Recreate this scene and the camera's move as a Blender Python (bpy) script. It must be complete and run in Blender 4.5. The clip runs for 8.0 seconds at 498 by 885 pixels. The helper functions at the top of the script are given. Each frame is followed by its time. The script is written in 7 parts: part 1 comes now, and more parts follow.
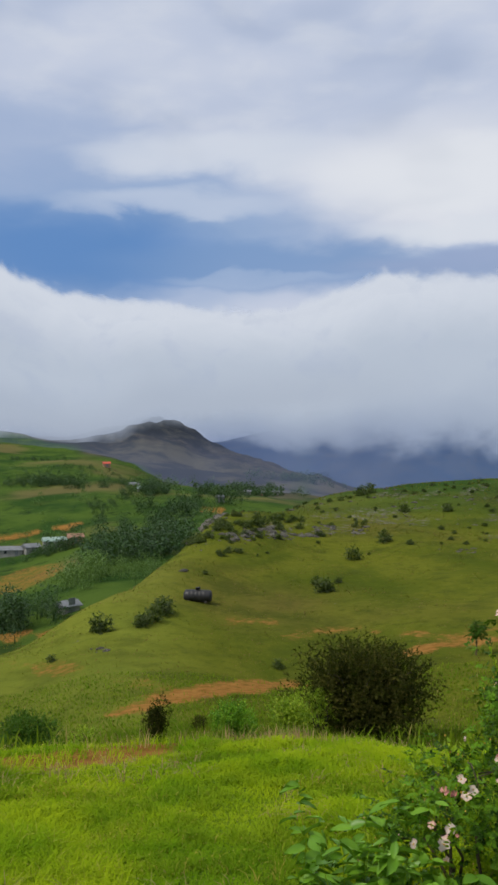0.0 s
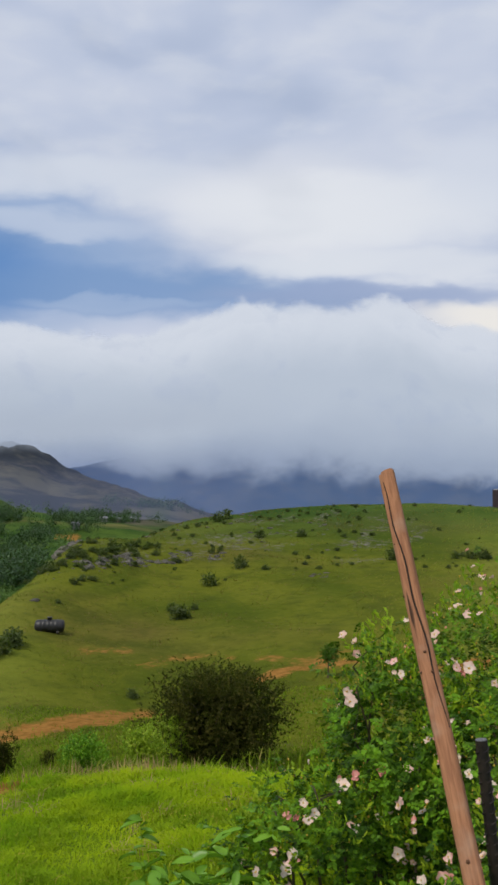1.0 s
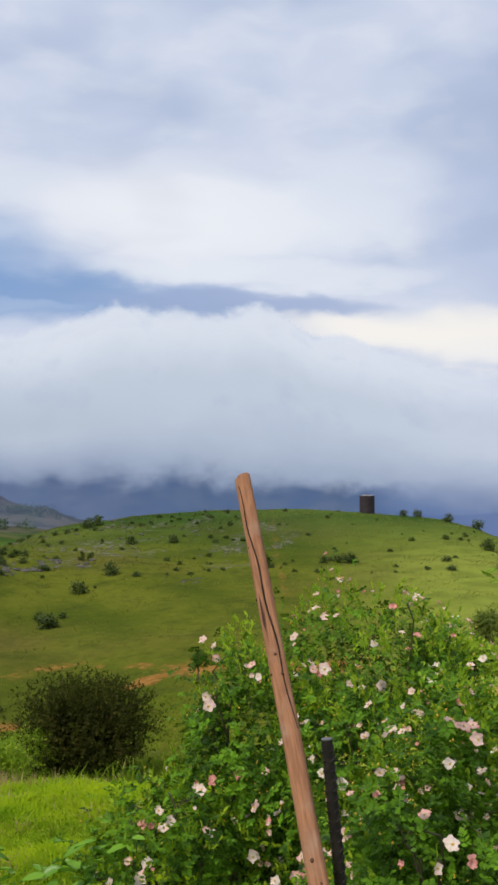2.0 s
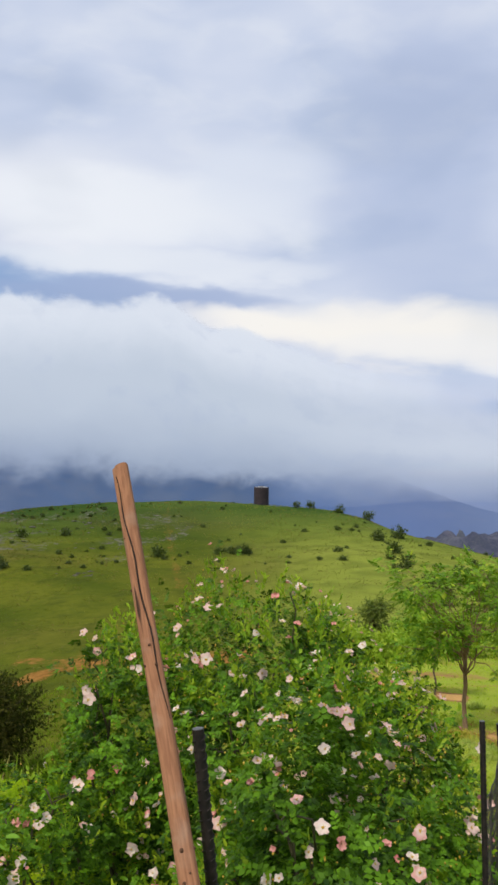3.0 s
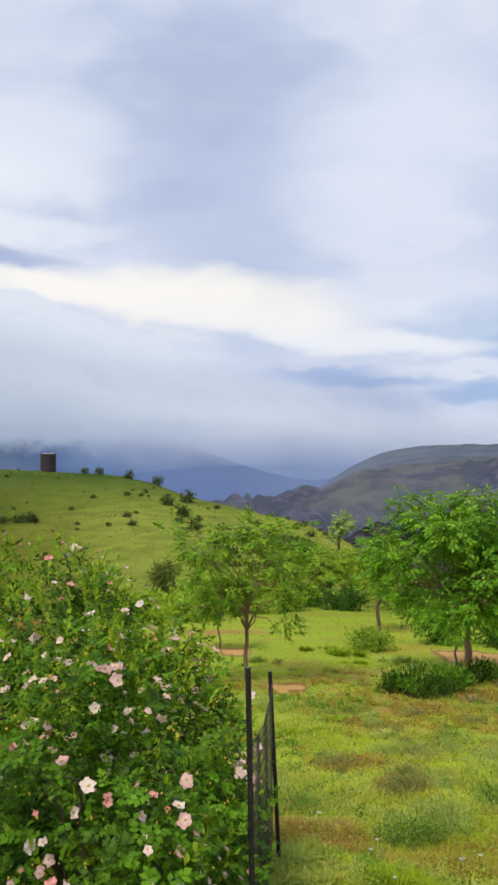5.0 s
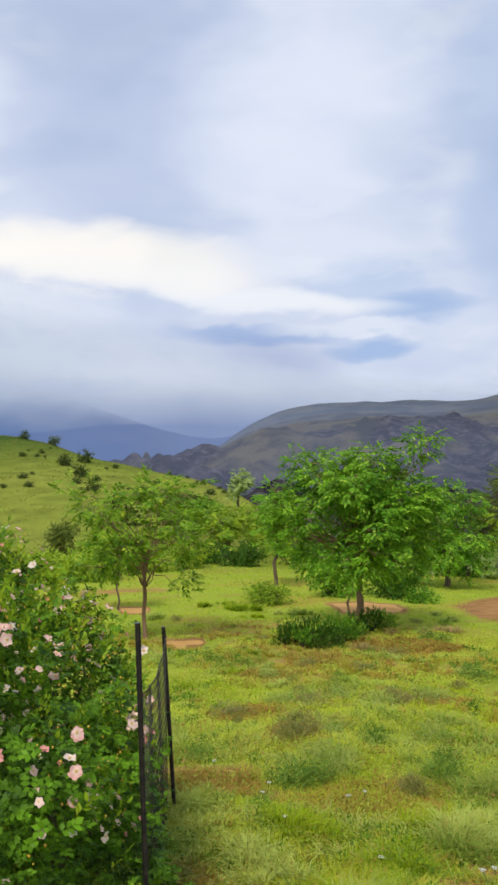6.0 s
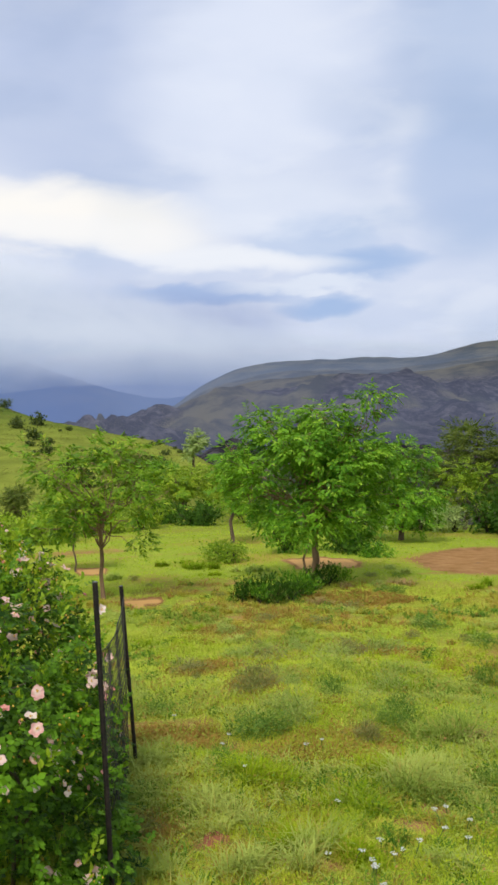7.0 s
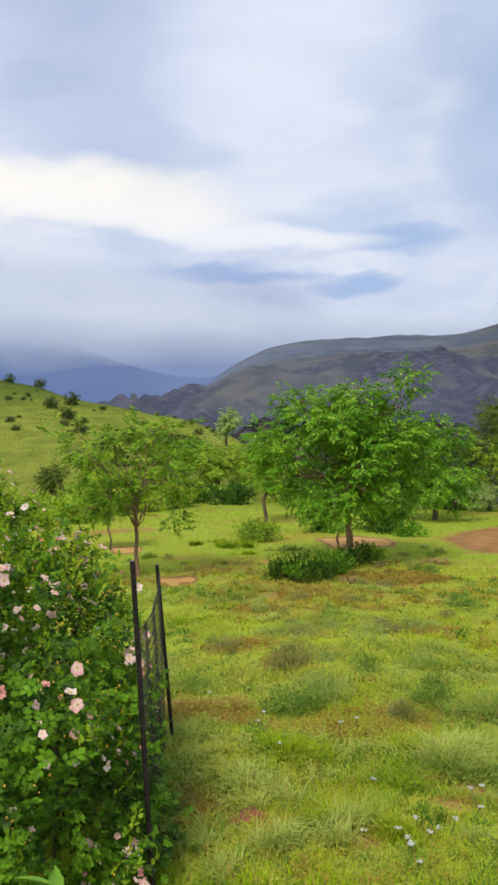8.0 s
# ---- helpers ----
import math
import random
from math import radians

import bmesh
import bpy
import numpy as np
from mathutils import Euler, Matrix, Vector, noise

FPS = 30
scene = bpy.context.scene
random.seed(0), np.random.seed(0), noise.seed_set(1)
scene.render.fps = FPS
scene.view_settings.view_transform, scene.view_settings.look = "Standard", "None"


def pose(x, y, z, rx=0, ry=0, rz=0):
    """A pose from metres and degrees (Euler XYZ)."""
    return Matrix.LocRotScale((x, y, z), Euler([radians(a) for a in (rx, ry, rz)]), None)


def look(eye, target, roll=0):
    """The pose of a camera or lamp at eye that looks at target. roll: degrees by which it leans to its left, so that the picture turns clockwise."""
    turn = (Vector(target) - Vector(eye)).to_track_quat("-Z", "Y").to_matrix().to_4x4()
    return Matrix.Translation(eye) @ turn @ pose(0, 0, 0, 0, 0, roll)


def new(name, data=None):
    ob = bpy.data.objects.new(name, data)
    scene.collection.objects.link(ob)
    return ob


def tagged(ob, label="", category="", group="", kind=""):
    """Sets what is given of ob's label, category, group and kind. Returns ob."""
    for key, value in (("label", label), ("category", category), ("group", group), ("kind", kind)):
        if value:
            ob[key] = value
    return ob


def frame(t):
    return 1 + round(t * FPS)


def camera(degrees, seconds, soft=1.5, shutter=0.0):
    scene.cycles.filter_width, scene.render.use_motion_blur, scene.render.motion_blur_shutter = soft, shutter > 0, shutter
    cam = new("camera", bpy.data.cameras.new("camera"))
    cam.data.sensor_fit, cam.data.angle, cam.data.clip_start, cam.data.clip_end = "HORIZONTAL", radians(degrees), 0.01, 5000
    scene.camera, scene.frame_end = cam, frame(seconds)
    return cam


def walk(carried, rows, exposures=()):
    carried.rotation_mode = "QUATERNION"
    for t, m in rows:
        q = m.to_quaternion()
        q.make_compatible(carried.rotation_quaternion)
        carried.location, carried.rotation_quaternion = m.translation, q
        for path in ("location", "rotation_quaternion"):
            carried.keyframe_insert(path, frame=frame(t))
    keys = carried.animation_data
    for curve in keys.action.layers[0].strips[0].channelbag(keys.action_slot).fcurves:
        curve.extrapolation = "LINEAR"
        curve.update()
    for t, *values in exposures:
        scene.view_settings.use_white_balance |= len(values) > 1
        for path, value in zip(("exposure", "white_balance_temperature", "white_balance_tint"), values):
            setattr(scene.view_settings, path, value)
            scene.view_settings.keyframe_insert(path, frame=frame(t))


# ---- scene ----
cam = camera(32.28, 8.0, soft=2.8)
METRES, EYE = 1.0, 1.8
ROWS = [
    (0.0, 0.000, 0.000, 0.000, 0.00, -0.00, 0.00),
    (0.5, 0.035, 0.037, -0.011, -5.70, 1.05, 0.03),
    (1.0, 0.052, 0.036, -0.012, -9.45, 1.77, -0.31),
    (1.5, 0.079, 0.039, -0.016, -13.81, 2.15, -0.40),
    (3.0, 0.165, 0.031, -0.024, -24.84, 1.75, -0.61),
    (3.5, 0.192, 0.045, -0.035, -27.94, 1.39, -0.38),
    (4.0, 0.208, 0.050, -0.039, -30.26, 0.96, -0.18),
    (4.5, 0.225, 0.050, -0.050, -33.56, 0.43, -0.22),
    (5.0, 0.253, 0.047, -0.063, -38.77, -0.44, -0.19),
    (6.5, 0.240, -0.037, -0.056, -47.38, -4.62, 0.53),
    (7.0, 0.234, -0.035, -0.059, -48.55, -5.93, 0.83),
    (7.5, 0.233, -0.025, -0.060, -48.17, -6.80, 0.98),
    (8.0, 0.229, -0.025, -0.058, -46.41, -7.28, 1.20),
]
walk(cam, [(t, pose(METRES * x, METRES * y, EYE + METRES * z, 90 + pitch, roll, yaw)) for t, x, y, z, yaw, pitch, roll in ROWS],
     ((0.0, -0.18), (0.5, -0.24), (1.5, -0.06), (4.0, 0.02), (6.5, 0.11), (8.0, 0.11)))

# Oval patches of the sky: bearing, height, half width, half height (degrees), strength, screen colour, slope.
SKY_WEST = (
    (-9.0, 13.4, 14.0, 4.2, 0.85, (140, 171, 214), -0.02), (-12.0, 12.2, 9.0, 2.8, 0.85, (92, 140, 201), 0.0), (-14.0, 18.4, 7.0, 2.8, 0.7, (158, 180, 217), 0.0), (4.0, 11.6, 12.0, 1.5, 0.8, (126, 160, 207), 0.0),
    (-2.5, 18.5, 8.0, 1.3, 0.75, (222, 229, 241), 0.04), (-4.5, 15.5, 6.5, 0.8, 0.65, (206, 217, 236), 0.0), (11.8, 16.6, 7.5, 3.6, 0.8, (234, 237, 245), 0.0), (13.5, 13.4, 6.0, 0.7, 0.6, (226, 233, 243), 0.03),
    (0.5, 10.7, 5.7, 0.4, 0.4, (186, 203, 230), 0.03), (17.0, 11.3, 10.0, 0.85, 0.8, (160, 177, 212), -0.02),
)
SKY_MIDDLE = (
    (16.5, 16.6, 11.0, 2.4, 0.8, (236, 240, 247), -0.03), (20.5, 13.2, 8.5, 0.8, 0.75, (230, 235, 244), -0.02), (36.8, 19.5, 6.5, 9.0, 0.6, (178, 191, 221), 0.0), (37.0, 16.0, 5.5, 4.5, 0.35, (180, 194, 223), 0.0),
    (25.8, 18.6, 4.0, 2.3, 0.6, (222, 229, 242), 0.0), (27.5, 9.3, 7.0, 0.9, 0.95, (247, 244, 240), -0.12), (35.5, 8.9, 9.5, 1.9, 0.95, (247, 244, 239), -0.06), (39.0, 7.6, 8.0, 1.1, 0.7, (240, 240, 241), -0.06),
)
SKY_EAST = (
    (48.6, 17.3, 7.0, 5.6, 0.7, (220, 227, 243), 0.0), (62.6, 11.5, 3.6, 5.2, 0.65, (166, 186, 220), 0.0), (53.1, 7.2, 3.6, 1.3, 0.55, (176, 196, 227), 0.0), (56.6, 5.6, 3.4, 1.0, 0.85, (156, 182, 221), 0.0),
    (47.2, 6.0, 7.8, 0.85, 0.85, (234, 237, 243), -0.06), (45.8, 4.05, 6.0, 0.45, 0.8, (166, 188, 225), -0.02), (53.8, 3.1, 2.6, 0.8, 0.8, (150, 178, 220), 0.03), (52.0, 4.35, 4.5, 0.3, 0.7, (222, 229, 241), 0.02),
    (65.0, 19.0, 6.5, 7.0, 0.65, (172, 190, 220), 0.0), (50.0, 9.4, 6.0, 1.6, 0.5, (226, 232, 244), 0.0),
)
SKY_PATCHES = SKY_WEST + SKY_MIDDLE + SKY_EAST

# Rose bush: mounds (centre x y z, half sizes) and the flowers that stand out (x y z, shape).
ROSE_MOUNDS = (
    (2.06, 4.10, 0.20, 0.62, 0.75, 0.93),
    (1.36, 3.85, 0.10, 0.32, 0.50, 0.86),
    (1.82, 3.30, 0.10, 0.58, 0.80, 0.85),
    (1.52, 2.45, 0.05, 0.36, 0.58, 0.93),
    (2.00, 2.72, -0.02, 0.32, 0.58, 0.80),
    (2.28, 3.20, 0.02, 0.33, 0.48, 0.82),
    (1.86, 2.40, -0.10, 0.25, 0.36, 0.70),
    (0.92, 3.48, -0.06, 0.40, 0.40, 0.58),
    (2.45, 3.95, 0.10, 0.36, 0.50, 0.80),
)
ROSE_FLOWERS = (
    (0.94, 3.24, 0.62, 5), (0.96, 3.23, 0.59, 0), (1.00, 3.22, 0.63, 6), (1.13, 3.29, 0.62, 6), (1.15, 3.29, 0.61, 5), (1.22, 3.26, 0.63, 0),
    (1.15, 3.70, 0.98, 0), (1.08, 3.62, 0.84, 0), (1.09, 3.61, 0.80, 0), (1.77, 3.80, 1.24, 5), (2.05, 3.78, 1.16, 6), (1.84, 3.55, 1.04, 2),
    (1.56, 3.46, 0.96, 2), (1.12, 3.08, 0.39, 2), (0.70, 3.08, 0.36, 2), (1.93, 2.87, 0.81, 0), (1.61, 2.70, 0.63, 0), (1.64, 2.57, 0.58, 2),
    (1.55, 2.51, 0.54, 3), (1.67, 2.50, 0.55, 6), (1.32, 2.73, 0.58, 0), (1.38, 2.48, 0.49, 2), (1.82, 2.46, 0.54, 6), (1.97, 2.48, 0.54, 0),
)
ROSE_LOW_FLOWERS = ((2.12, 2.35, 0.82, 0), (2.13, 2.37, 0.72, 6), (2.16, 2.38, 0.65, 1), (2.15, 2.38, 0.50, 6), (2.08, 2.3, 0.58, 1), (0.74, 3.16, 0.38, 2), (0.99, 3.42, 0.54, 3), (0.84, 3.22, 0.50, 2), (1.02, 3.30, 0.40, 2))
BROAD_PLANTS = (
    (0.42, 3.24, 0.64, 0.30, 34, 3, "young broad-leaved shrub with bright green leaves"),
    (0.62, 3.05, 0.46, 0.25, 20, 4, "young broad-leaved shrub with bright green leaves"),
    (1.12, 1.47, 0.64, 0.12, 9, 6, "broad-leaved shoots growing under the rose bush"),
)
WOOD_TURN, SPLIT_SIDE = 70.0, -1.0

# Shrubs about the yard and the foot of the lawn: bearing, distance, width, height, leaf, label, leaf size, twigs.
PASTURE_SHRUBS = (
    (48.8, 10.0, 0.3, 0.14, "deep", "dark green leafy herbs round the walnut tree", 0.05, 126), (49.6, 10.1, 0.36, 0.24, "deep", "dark green leafy herbs round the walnut tree", 0.05, 151), (50.1, 9.9, 0.3, 0.18, "fresh", "fresh green leafy herbs round the walnut tree", 0.05, 126), (50.6, 10.2, 0.42, 0.3, "deep", "dark green leafy herbs round the walnut tree", 0.05, 176), (51.2, 10.0, 0.34, 0.2, "deep", "dark green leafy herbs round the walnut tree", 0.05, 142), (51.6, 10.4, 0.4, 0.29, "fresh", "fresh green leafy herbs round the walnut tree", 0.05, 168), (52.2, 10.3, 0.34, 0.22, "deep", "dark green leafy herbs round the walnut tree", 0.05, 142), (52.7, 10.7, 0.42, 0.3, "fresh", "fresh green leafy herbs round the walnut tree", 0.05, 176), (53.3, 10.8, 0.36, 0.2, "fresh", "fresh green leafy herbs round the walnut tree", 0.05, 151), (53.6, 11.3, 0.4, 0.28, "deep", "dark green leafy herbs round the walnut tree", 0.05, 168), (54.5, 11.6, 0.42, 0.22, "deep", "dark green leafy herbs round the walnut tree", 0.05, 176), (55.3, 11.8, 0.36, 0.2, "fresh", "fresh green leafy herbs round the walnut tree", 0.05, 151),
    (47.8, 15.0, 1.15, 0.36, "olive", "low yellowish shrub on the pasture", 0.05, 420), (51.4, 16.4, 1.1, 0.75, "fresh", "leafy green shrub behind the walnut tree", 0.08, 340), (55.6, 16.6, 1.4, 0.55, "deep", "dark green shrub behind the walnut tree", 0.07, 420), (57.4, 15.6, 0.6, 0.2, "fresh", "low green herbs beside bare earth", 0.06, 160),
)
ORCHARD_SHRUBS = (
    (33.0, 22.0, 2.2, 0.9, "lime", "yellow-green bush in long grass", 0.1, 480), (35.6, 21.0, 1.7, 0.8, "lime", "yellow-green bush in long grass", 0.1, 380), (43.2, 27.5, 2.0, 0.7, "deep", "dark low hedge bush", 0.1, 380), (45.2, 26.0, 1.9, 0.6, "deep", "dark low hedge bush", 0.1, 380),
    (39.0, 23.5, 1.6, 0.7, "lime", "yellow-green bush in long grass", 0.1, 340), (41.5, 24.5, 1.8, 0.8, "olive", "olive green bush among orchard trees", 0.1, 380), (37.5, 30.0, 2.2, 1.0, "fresh", "rounded green bush among orchard trees", 0.11, 380), (48.5, 28.0, 2.4, 1.1, "olive", "olive green bush among orchard trees", 0.11, 400),
)
HEDGE_SHRUBS = (
    (50.5, 25.5, 2.2, 1.2, "fresh", "rounded green bush among orchard trees", 0.11, 400), (54.5, 25.0, 2.4, 1.3, "deep", "dark green bush behind the pasture", 0.11, 420), (31.0, 28.0, 2.4, 0.9, "lime", "yellow-green bush in long grass", 0.11, 420), (58.0, 23.5, 1.3, 0.65, "grey", "hedge bush with pale blossom", 0.08, 260),
    (60.2, 23.0, 2.0, 1.0, "deep", "dark green hedge bush behind the pasture", 0.1, 420), (62.4, 22.6, 1.4, 0.7, "grey", "hedge bush with pale blossom", 0.08, 260), (64.6, 22.2, 2.2, 1.2, "deep", "dark green hedge bush behind the pasture", 0.1, 420), (67.0, 21.8, 2.3, 1.2, "deep", "dark green hedge bush behind the pasture", 0.1, 420),
)
SLOPE_SHRUBS = (
    (69.5, 21.5, 2.3, 1.2, "deep", "dark green hedge bush behind the pasture", 0.1, 420), (-14.6, 23.5, 2.0, 1.3, "deep", "round dark green bush below the lawn", 0.07, 1300), (-6.2, 20.6, 0.7, 1.15, "dusk", "narrow dusky bush below the lawn", 0.06, 520), (-0.9, 20.4, 1.3, 1.0, "fresh", "green bush below the lawn", 0.06, 800),
    (2.8, 20.2, 1.15, 1.1, "olive", "olive green bush below the lawn", 0.06, 700), (-3.3, 22.5, 0.5, 0.4, "dusk", "small dusky shrub below the lawn", 0.05, 140), (-10.8, 21.5, 0.9, 0.6, "olive", "ragged green shrub below the lawn", 0.06, 220),
)
YARD_SHRUBS = PASTURE_SHRUBS + ORCHARD_SHRUBS + HEDGE_SHRUBS + SLOPE_SHRUBS

# Shrubs on the hill: bearing, distance, size.
HILL_WEST = (
    (-5.8, 44.8, 1.0), (-5.5, 45.6, 0.9), (-6.4, 43.1, 0.8), (-7.3, 41.7, 0.6),
    (-6.9, 42.3, 0.7), (-9.6, 41.4, 0.9), (-10.2, 41.8, 0.5), (-13.0, 38.3, 0.35),
    (4.9, 54.8, 1.1), (5.3, 55.0, 0.8), (4.4, 57.3, 0.6), (5.9, 57.9, 0.5),
    (6.9, 66.8, 1.1), (8.9, 72.5, 1.1), (7.4, 99.5, 1.2), (8.0, 101, 1.3),
    (10.2, 88.3, 1.0), (12.9, 88.7, 0.9), (2.0, 37.5, 0.45),
)
HILL_EAST = (
    (23.0, 77.0, 0.7), (23.9, 77.2, 0.8), (24.5, 77.0, 0.95), (25.0, 76.8, 0.7),
    (19.1, 76.1, 1.1), (32.8, 105, 1.3), (34.7, 90, 1.4), (35.3, 68.1, 1.0),
    (34.6, 78.1, 1.2), (38.8, 66, 1.3), (36.8, 60, 1.1), (37.8, 52, 1.4),
    (41.0, 60, 1.2), (28.1, 109, 0.9), (29.1, 109, 1.0), (30.9, 107, 1.1),
    (33.4, 86, 1.2), (39.8, 72, 1.0), (43.0, 58, 1.2),
)
HILL_SHRUBS = HILL_WEST + HILL_EAST
# Bands of boulders: from (bearing, distance) to (bearing, distance), spread, count, size, flatness.
ROCK_BANDS = (
    (-1.6, 66.5, 2.5, 74.5, 1.3, 75, 0.75, 0.9),
    (2.0, 74.0, 5.8, 77.5, 1.3, 48, 0.75, 0.7),
    (-4.4, 66.0, -1.5, 76.0, 5.0, 40, 0.5, 0.8),
    (-2.9, 79.0, -0.4, 92.0, 2.2, 60, 1.15, 1.0),
    (6.8, 76.5, 8.0, 78.5, 0.6, 14, 0.6, 0.8),
    (9.5, 90.0, 15.0, 96.0, 2.5, 34, 0.5, 0.6),
    (12.3, 68.3, 15.6, 68.0, 0.6, 18, 0.4, 0.5),
    (2.0, 92.0, 10.0, 100.0, 3.0, 34, 0.5, 0.7),
    (-10.4, 38.4, -9.4, 38.2, 0.3, 6, 0.35, 0.8),
    (13.0, 80.0, 19.0, 86.0, 3.0, 18, 0.4, 0.5),
)
# Woods: bearing, distance, width, depth, number, height.
WOODS_NEAR = (
    (-7.5, 190, 10, 18, 95, 5.0), (-6.0, 205, 7, 22, 75, 5.0), (-9.3, 225, 5, 22, 40, 5.0), (-5.2, 235, 5, 15, 35, 4.5),
    (-4.7, 315, 8, 14, 45, 5.0), (-6.2, 430, 9, 22, 50, 5.5), (-12.7, 470, 20, 12, 60, 5.0), (-13.8, 500, 12, 10, 25, 5.0),
    (-2.0, 440, 12, 40, 70, 5.5), (-12.0, 256, 9, 4, 24, 4.0), (-15.6, 118, 3, 10, 26, 4.4),
)
WOODS_FAR = (
    (-13.6, 124, 1.5, 6, 7, 3.6), (-12.7, 117, 0.8, 3, 6, 3.2), (0.5, 520, 26, 30, 60, 6.0), (3.5, 700, 40, 40, 41, 8.0), (-9.8, 330, 3, 70, 26, 3.0),
    (-8.2, 270, 3, 50, 22, 3.5), (-8.5, 360, 22, 3, 14, 2.5), (-1.5, 350, 8, 6, 14, 4.0), (0.8, 480, 14, 6, 26, 4.0),
    (-7.3, 432, 8, 6, 10, 4.0), (-13.6, 262, 10, 4, 16, 3.0),
)
WOODS_HEDGES = (
    (-10.8, 511, 4, 14, 10, 3.5), (-9.6, 450, 4, 18, 12, 3.5), (-8.3, 400, 4, 18, 14, 3.5), (-7.1, 352, 4, 16, 14, 4.0), (-5.8, 290, 5, 14, 20, 4.0), (-15.1, 490, 8, 5, 16, 4.0),
    (-11.5, 446, 8, 5, 16, 4.0), (-14.0, 640, 26, 8, 22, 3.5), (-11.0, 560, 24, 8, 20, 3.5), (-7.9, 473, 12, 8, 20, 4.5), (-6.4, 410, 8, 10, 22, 4.5), (-3.8, 345, 6, 14, 22, 4.5), (-9.6, 205, 5, 10, 26, 4.5), (-12.5, 300, 10, 4, 14, 3.0),
)
VALLEY_WOODS = WOODS_NEAR + WOODS_FAR + WOODS_HEDGES
VALLEY_LIGHT = (
    (-6.6, 150, 6, 14, 18, 3.2), (-8.2, 165, 6, 10, 14, 3.0),
    (-11.0, 150, 3, 14, 14, 5.0), (-10.2, 165, 3, 14, 10, 4.5), (-9.0, 300, 40, 60, 22, 2.5), (-12.0, 380, 40, 40, 22, 2.5), (-6.0, 400, 40, 60, 34, 3.5), (-3.2, 300, 10, 20, 12, 4.0), (-14.5, 330, 20, 30, 8, 3.0),
    (-12.0, 520, 60, 60, 30, 3.5), (-6.0, 560, 60, 60, 40, 4.5),
)

# Grass clumps on the pasture: bearing, distance, width, height, tone.
TUSSOCKS_NEAR = (
    (60.6, 4.0, 0.5, 0.24, "t"), (61.9, 4.1, 0.42, 0.22, "t"), (59.8, 4.15, 0.3, 0.18, "g"), (62.6, 4.9, 0.45, 0.2, "t"), (63.9, 4.9, 0.45, 0.2, "t"), (63.2, 5.8, 0.4, 0.15, "t"),
    (58.2, 3.8, 0.42, 0.13, "g"), (57.0, 3.7, 0.36, 0.12, "g"), (52.2, 4.0, 0.4, 0.17, "g"), (51.4, 4.05, 0.3, 0.14, "g"), (49.1, 3.7, 0.38, 0.18, "t"), (50.2, 3.55, 0.3, 0.14, "t"),
)
TUSSOCKS_EDGE = (
    (54.3, 3.2, 0.34, 0.17, "t"), (53.2, 3.35, 0.3, 0.14, "g"), (50.9, 3.1, 0.3, 0.16, "t"), (58.9, 3.25, 0.3, 0.12, "g"), (64.1, 3.9, 0.4, 0.16, "t"), (65.5, 3.3, 0.3, 0.09, "t"),
    (43.0, 4.2, 0.3, 0.18, "t"), (41.6, 3.7, 0.3, 0.26, "t"), (41.0, 3.3, 0.3, 0.28, "t"), (40.0, 4.2, 0.3, 0.3, "t"), (44.2, 3.1, 0.3, 0.16, "t"), (46.5, 2.9, 0.3, 0.13, "t"),
)
TUSSOCKS = TUSSOCKS_NEAR + TUSSOCKS_EDGE
# Leafy herb clumps: bearing, distance, width, height, tone.
HERBS_NEAR = (
    (55.5, 5.6, 0.3, 0.17, "k"), (50.9, 5.8, 0.44, 0.2, "b"), (50.0, 5.6, 0.36, 0.16, "b"), (50.8, 4.8, 0.5, 0.17, "k"), (52.0, 4.9, 0.36, 0.15, "k"), (53.5, 5.0, 0.36, 0.17, "h"),
    (52.6, 5.2, 0.36, 0.17, "h"), (60.3, 5.0, 0.4, 0.17, "k"), (65.2, 6.5, 0.42, 0.2, "k"), (58.7, 4.7, 0.22, 0.12, "b"),
)
HERBS_MID = (
    (60.0, 5.4, 0.35, 0.14, "k"), (59.3, 6.0, 0.4, 0.16, "h"), (58.0, 4.7, 0.26, 0.14, "b"), (51.2, 7.0, 0.5, 0.12, "b"),
    (55.4, 7.1, 0.5, 0.1, "h"), (57.2, 7.2, 0.5, 0.12, "b"), (45.6, 6.6, 0.5, 0.1, "b"), (48.9, 7.0, 0.4, 0.1, "h"),
    (65.1, 7.7, 0.5, 0.14, "k"), (53.0, 7.4, 0.4, 0.1, "h"),
)
HERBS_FAR = (
    (59.0, 7.4, 0.5, 0.12, "h"), (44.0, 5.4, 0.3, 0.1, "k"), (54.0, 8.6, 0.4, 0.09, "b"), (50.6, 8.9, 0.4, 0.1, "b"),
    (61.4, 8.7, 0.6, 0.14, "k"), (48.0, 8.4, 0.4, 0.1, "h"), (56.1, 9.7, 0.45, 0.12, "b"), (59.0, 11.2, 0.5, 0.14, "k"),
    (51.5, 10.1, 0.3, 0.2, "h"), (43.4, 3.5, 0.3, 0.12, "b"),
)
HERBS = HERBS_NEAR + HERBS_MID + HERBS_FAR
# White wildflowers: bearing, distance.
WILDFLOWERS = (
    (60.9, 3.3), (60.1, 3.3), (62.1, 3.3), (61.0, 3.2), (65.2, 3.6), (63.8, 3.6), (63.4, 3.5), (65.4, 3.4), (58.2, 3.2), (56.5, 3.2), (59.9, 3.1), (59.6, 3.12), (57.0, 3.7), (53.9, 4.4),
    (55.4, 4.5), (49.0, 4.4), (50.3, 4.0), (59.3, 3.05), (60.2, 3.02), (63.9, 3.74), (48.9, 4.6), (45.3, 5.0),
)


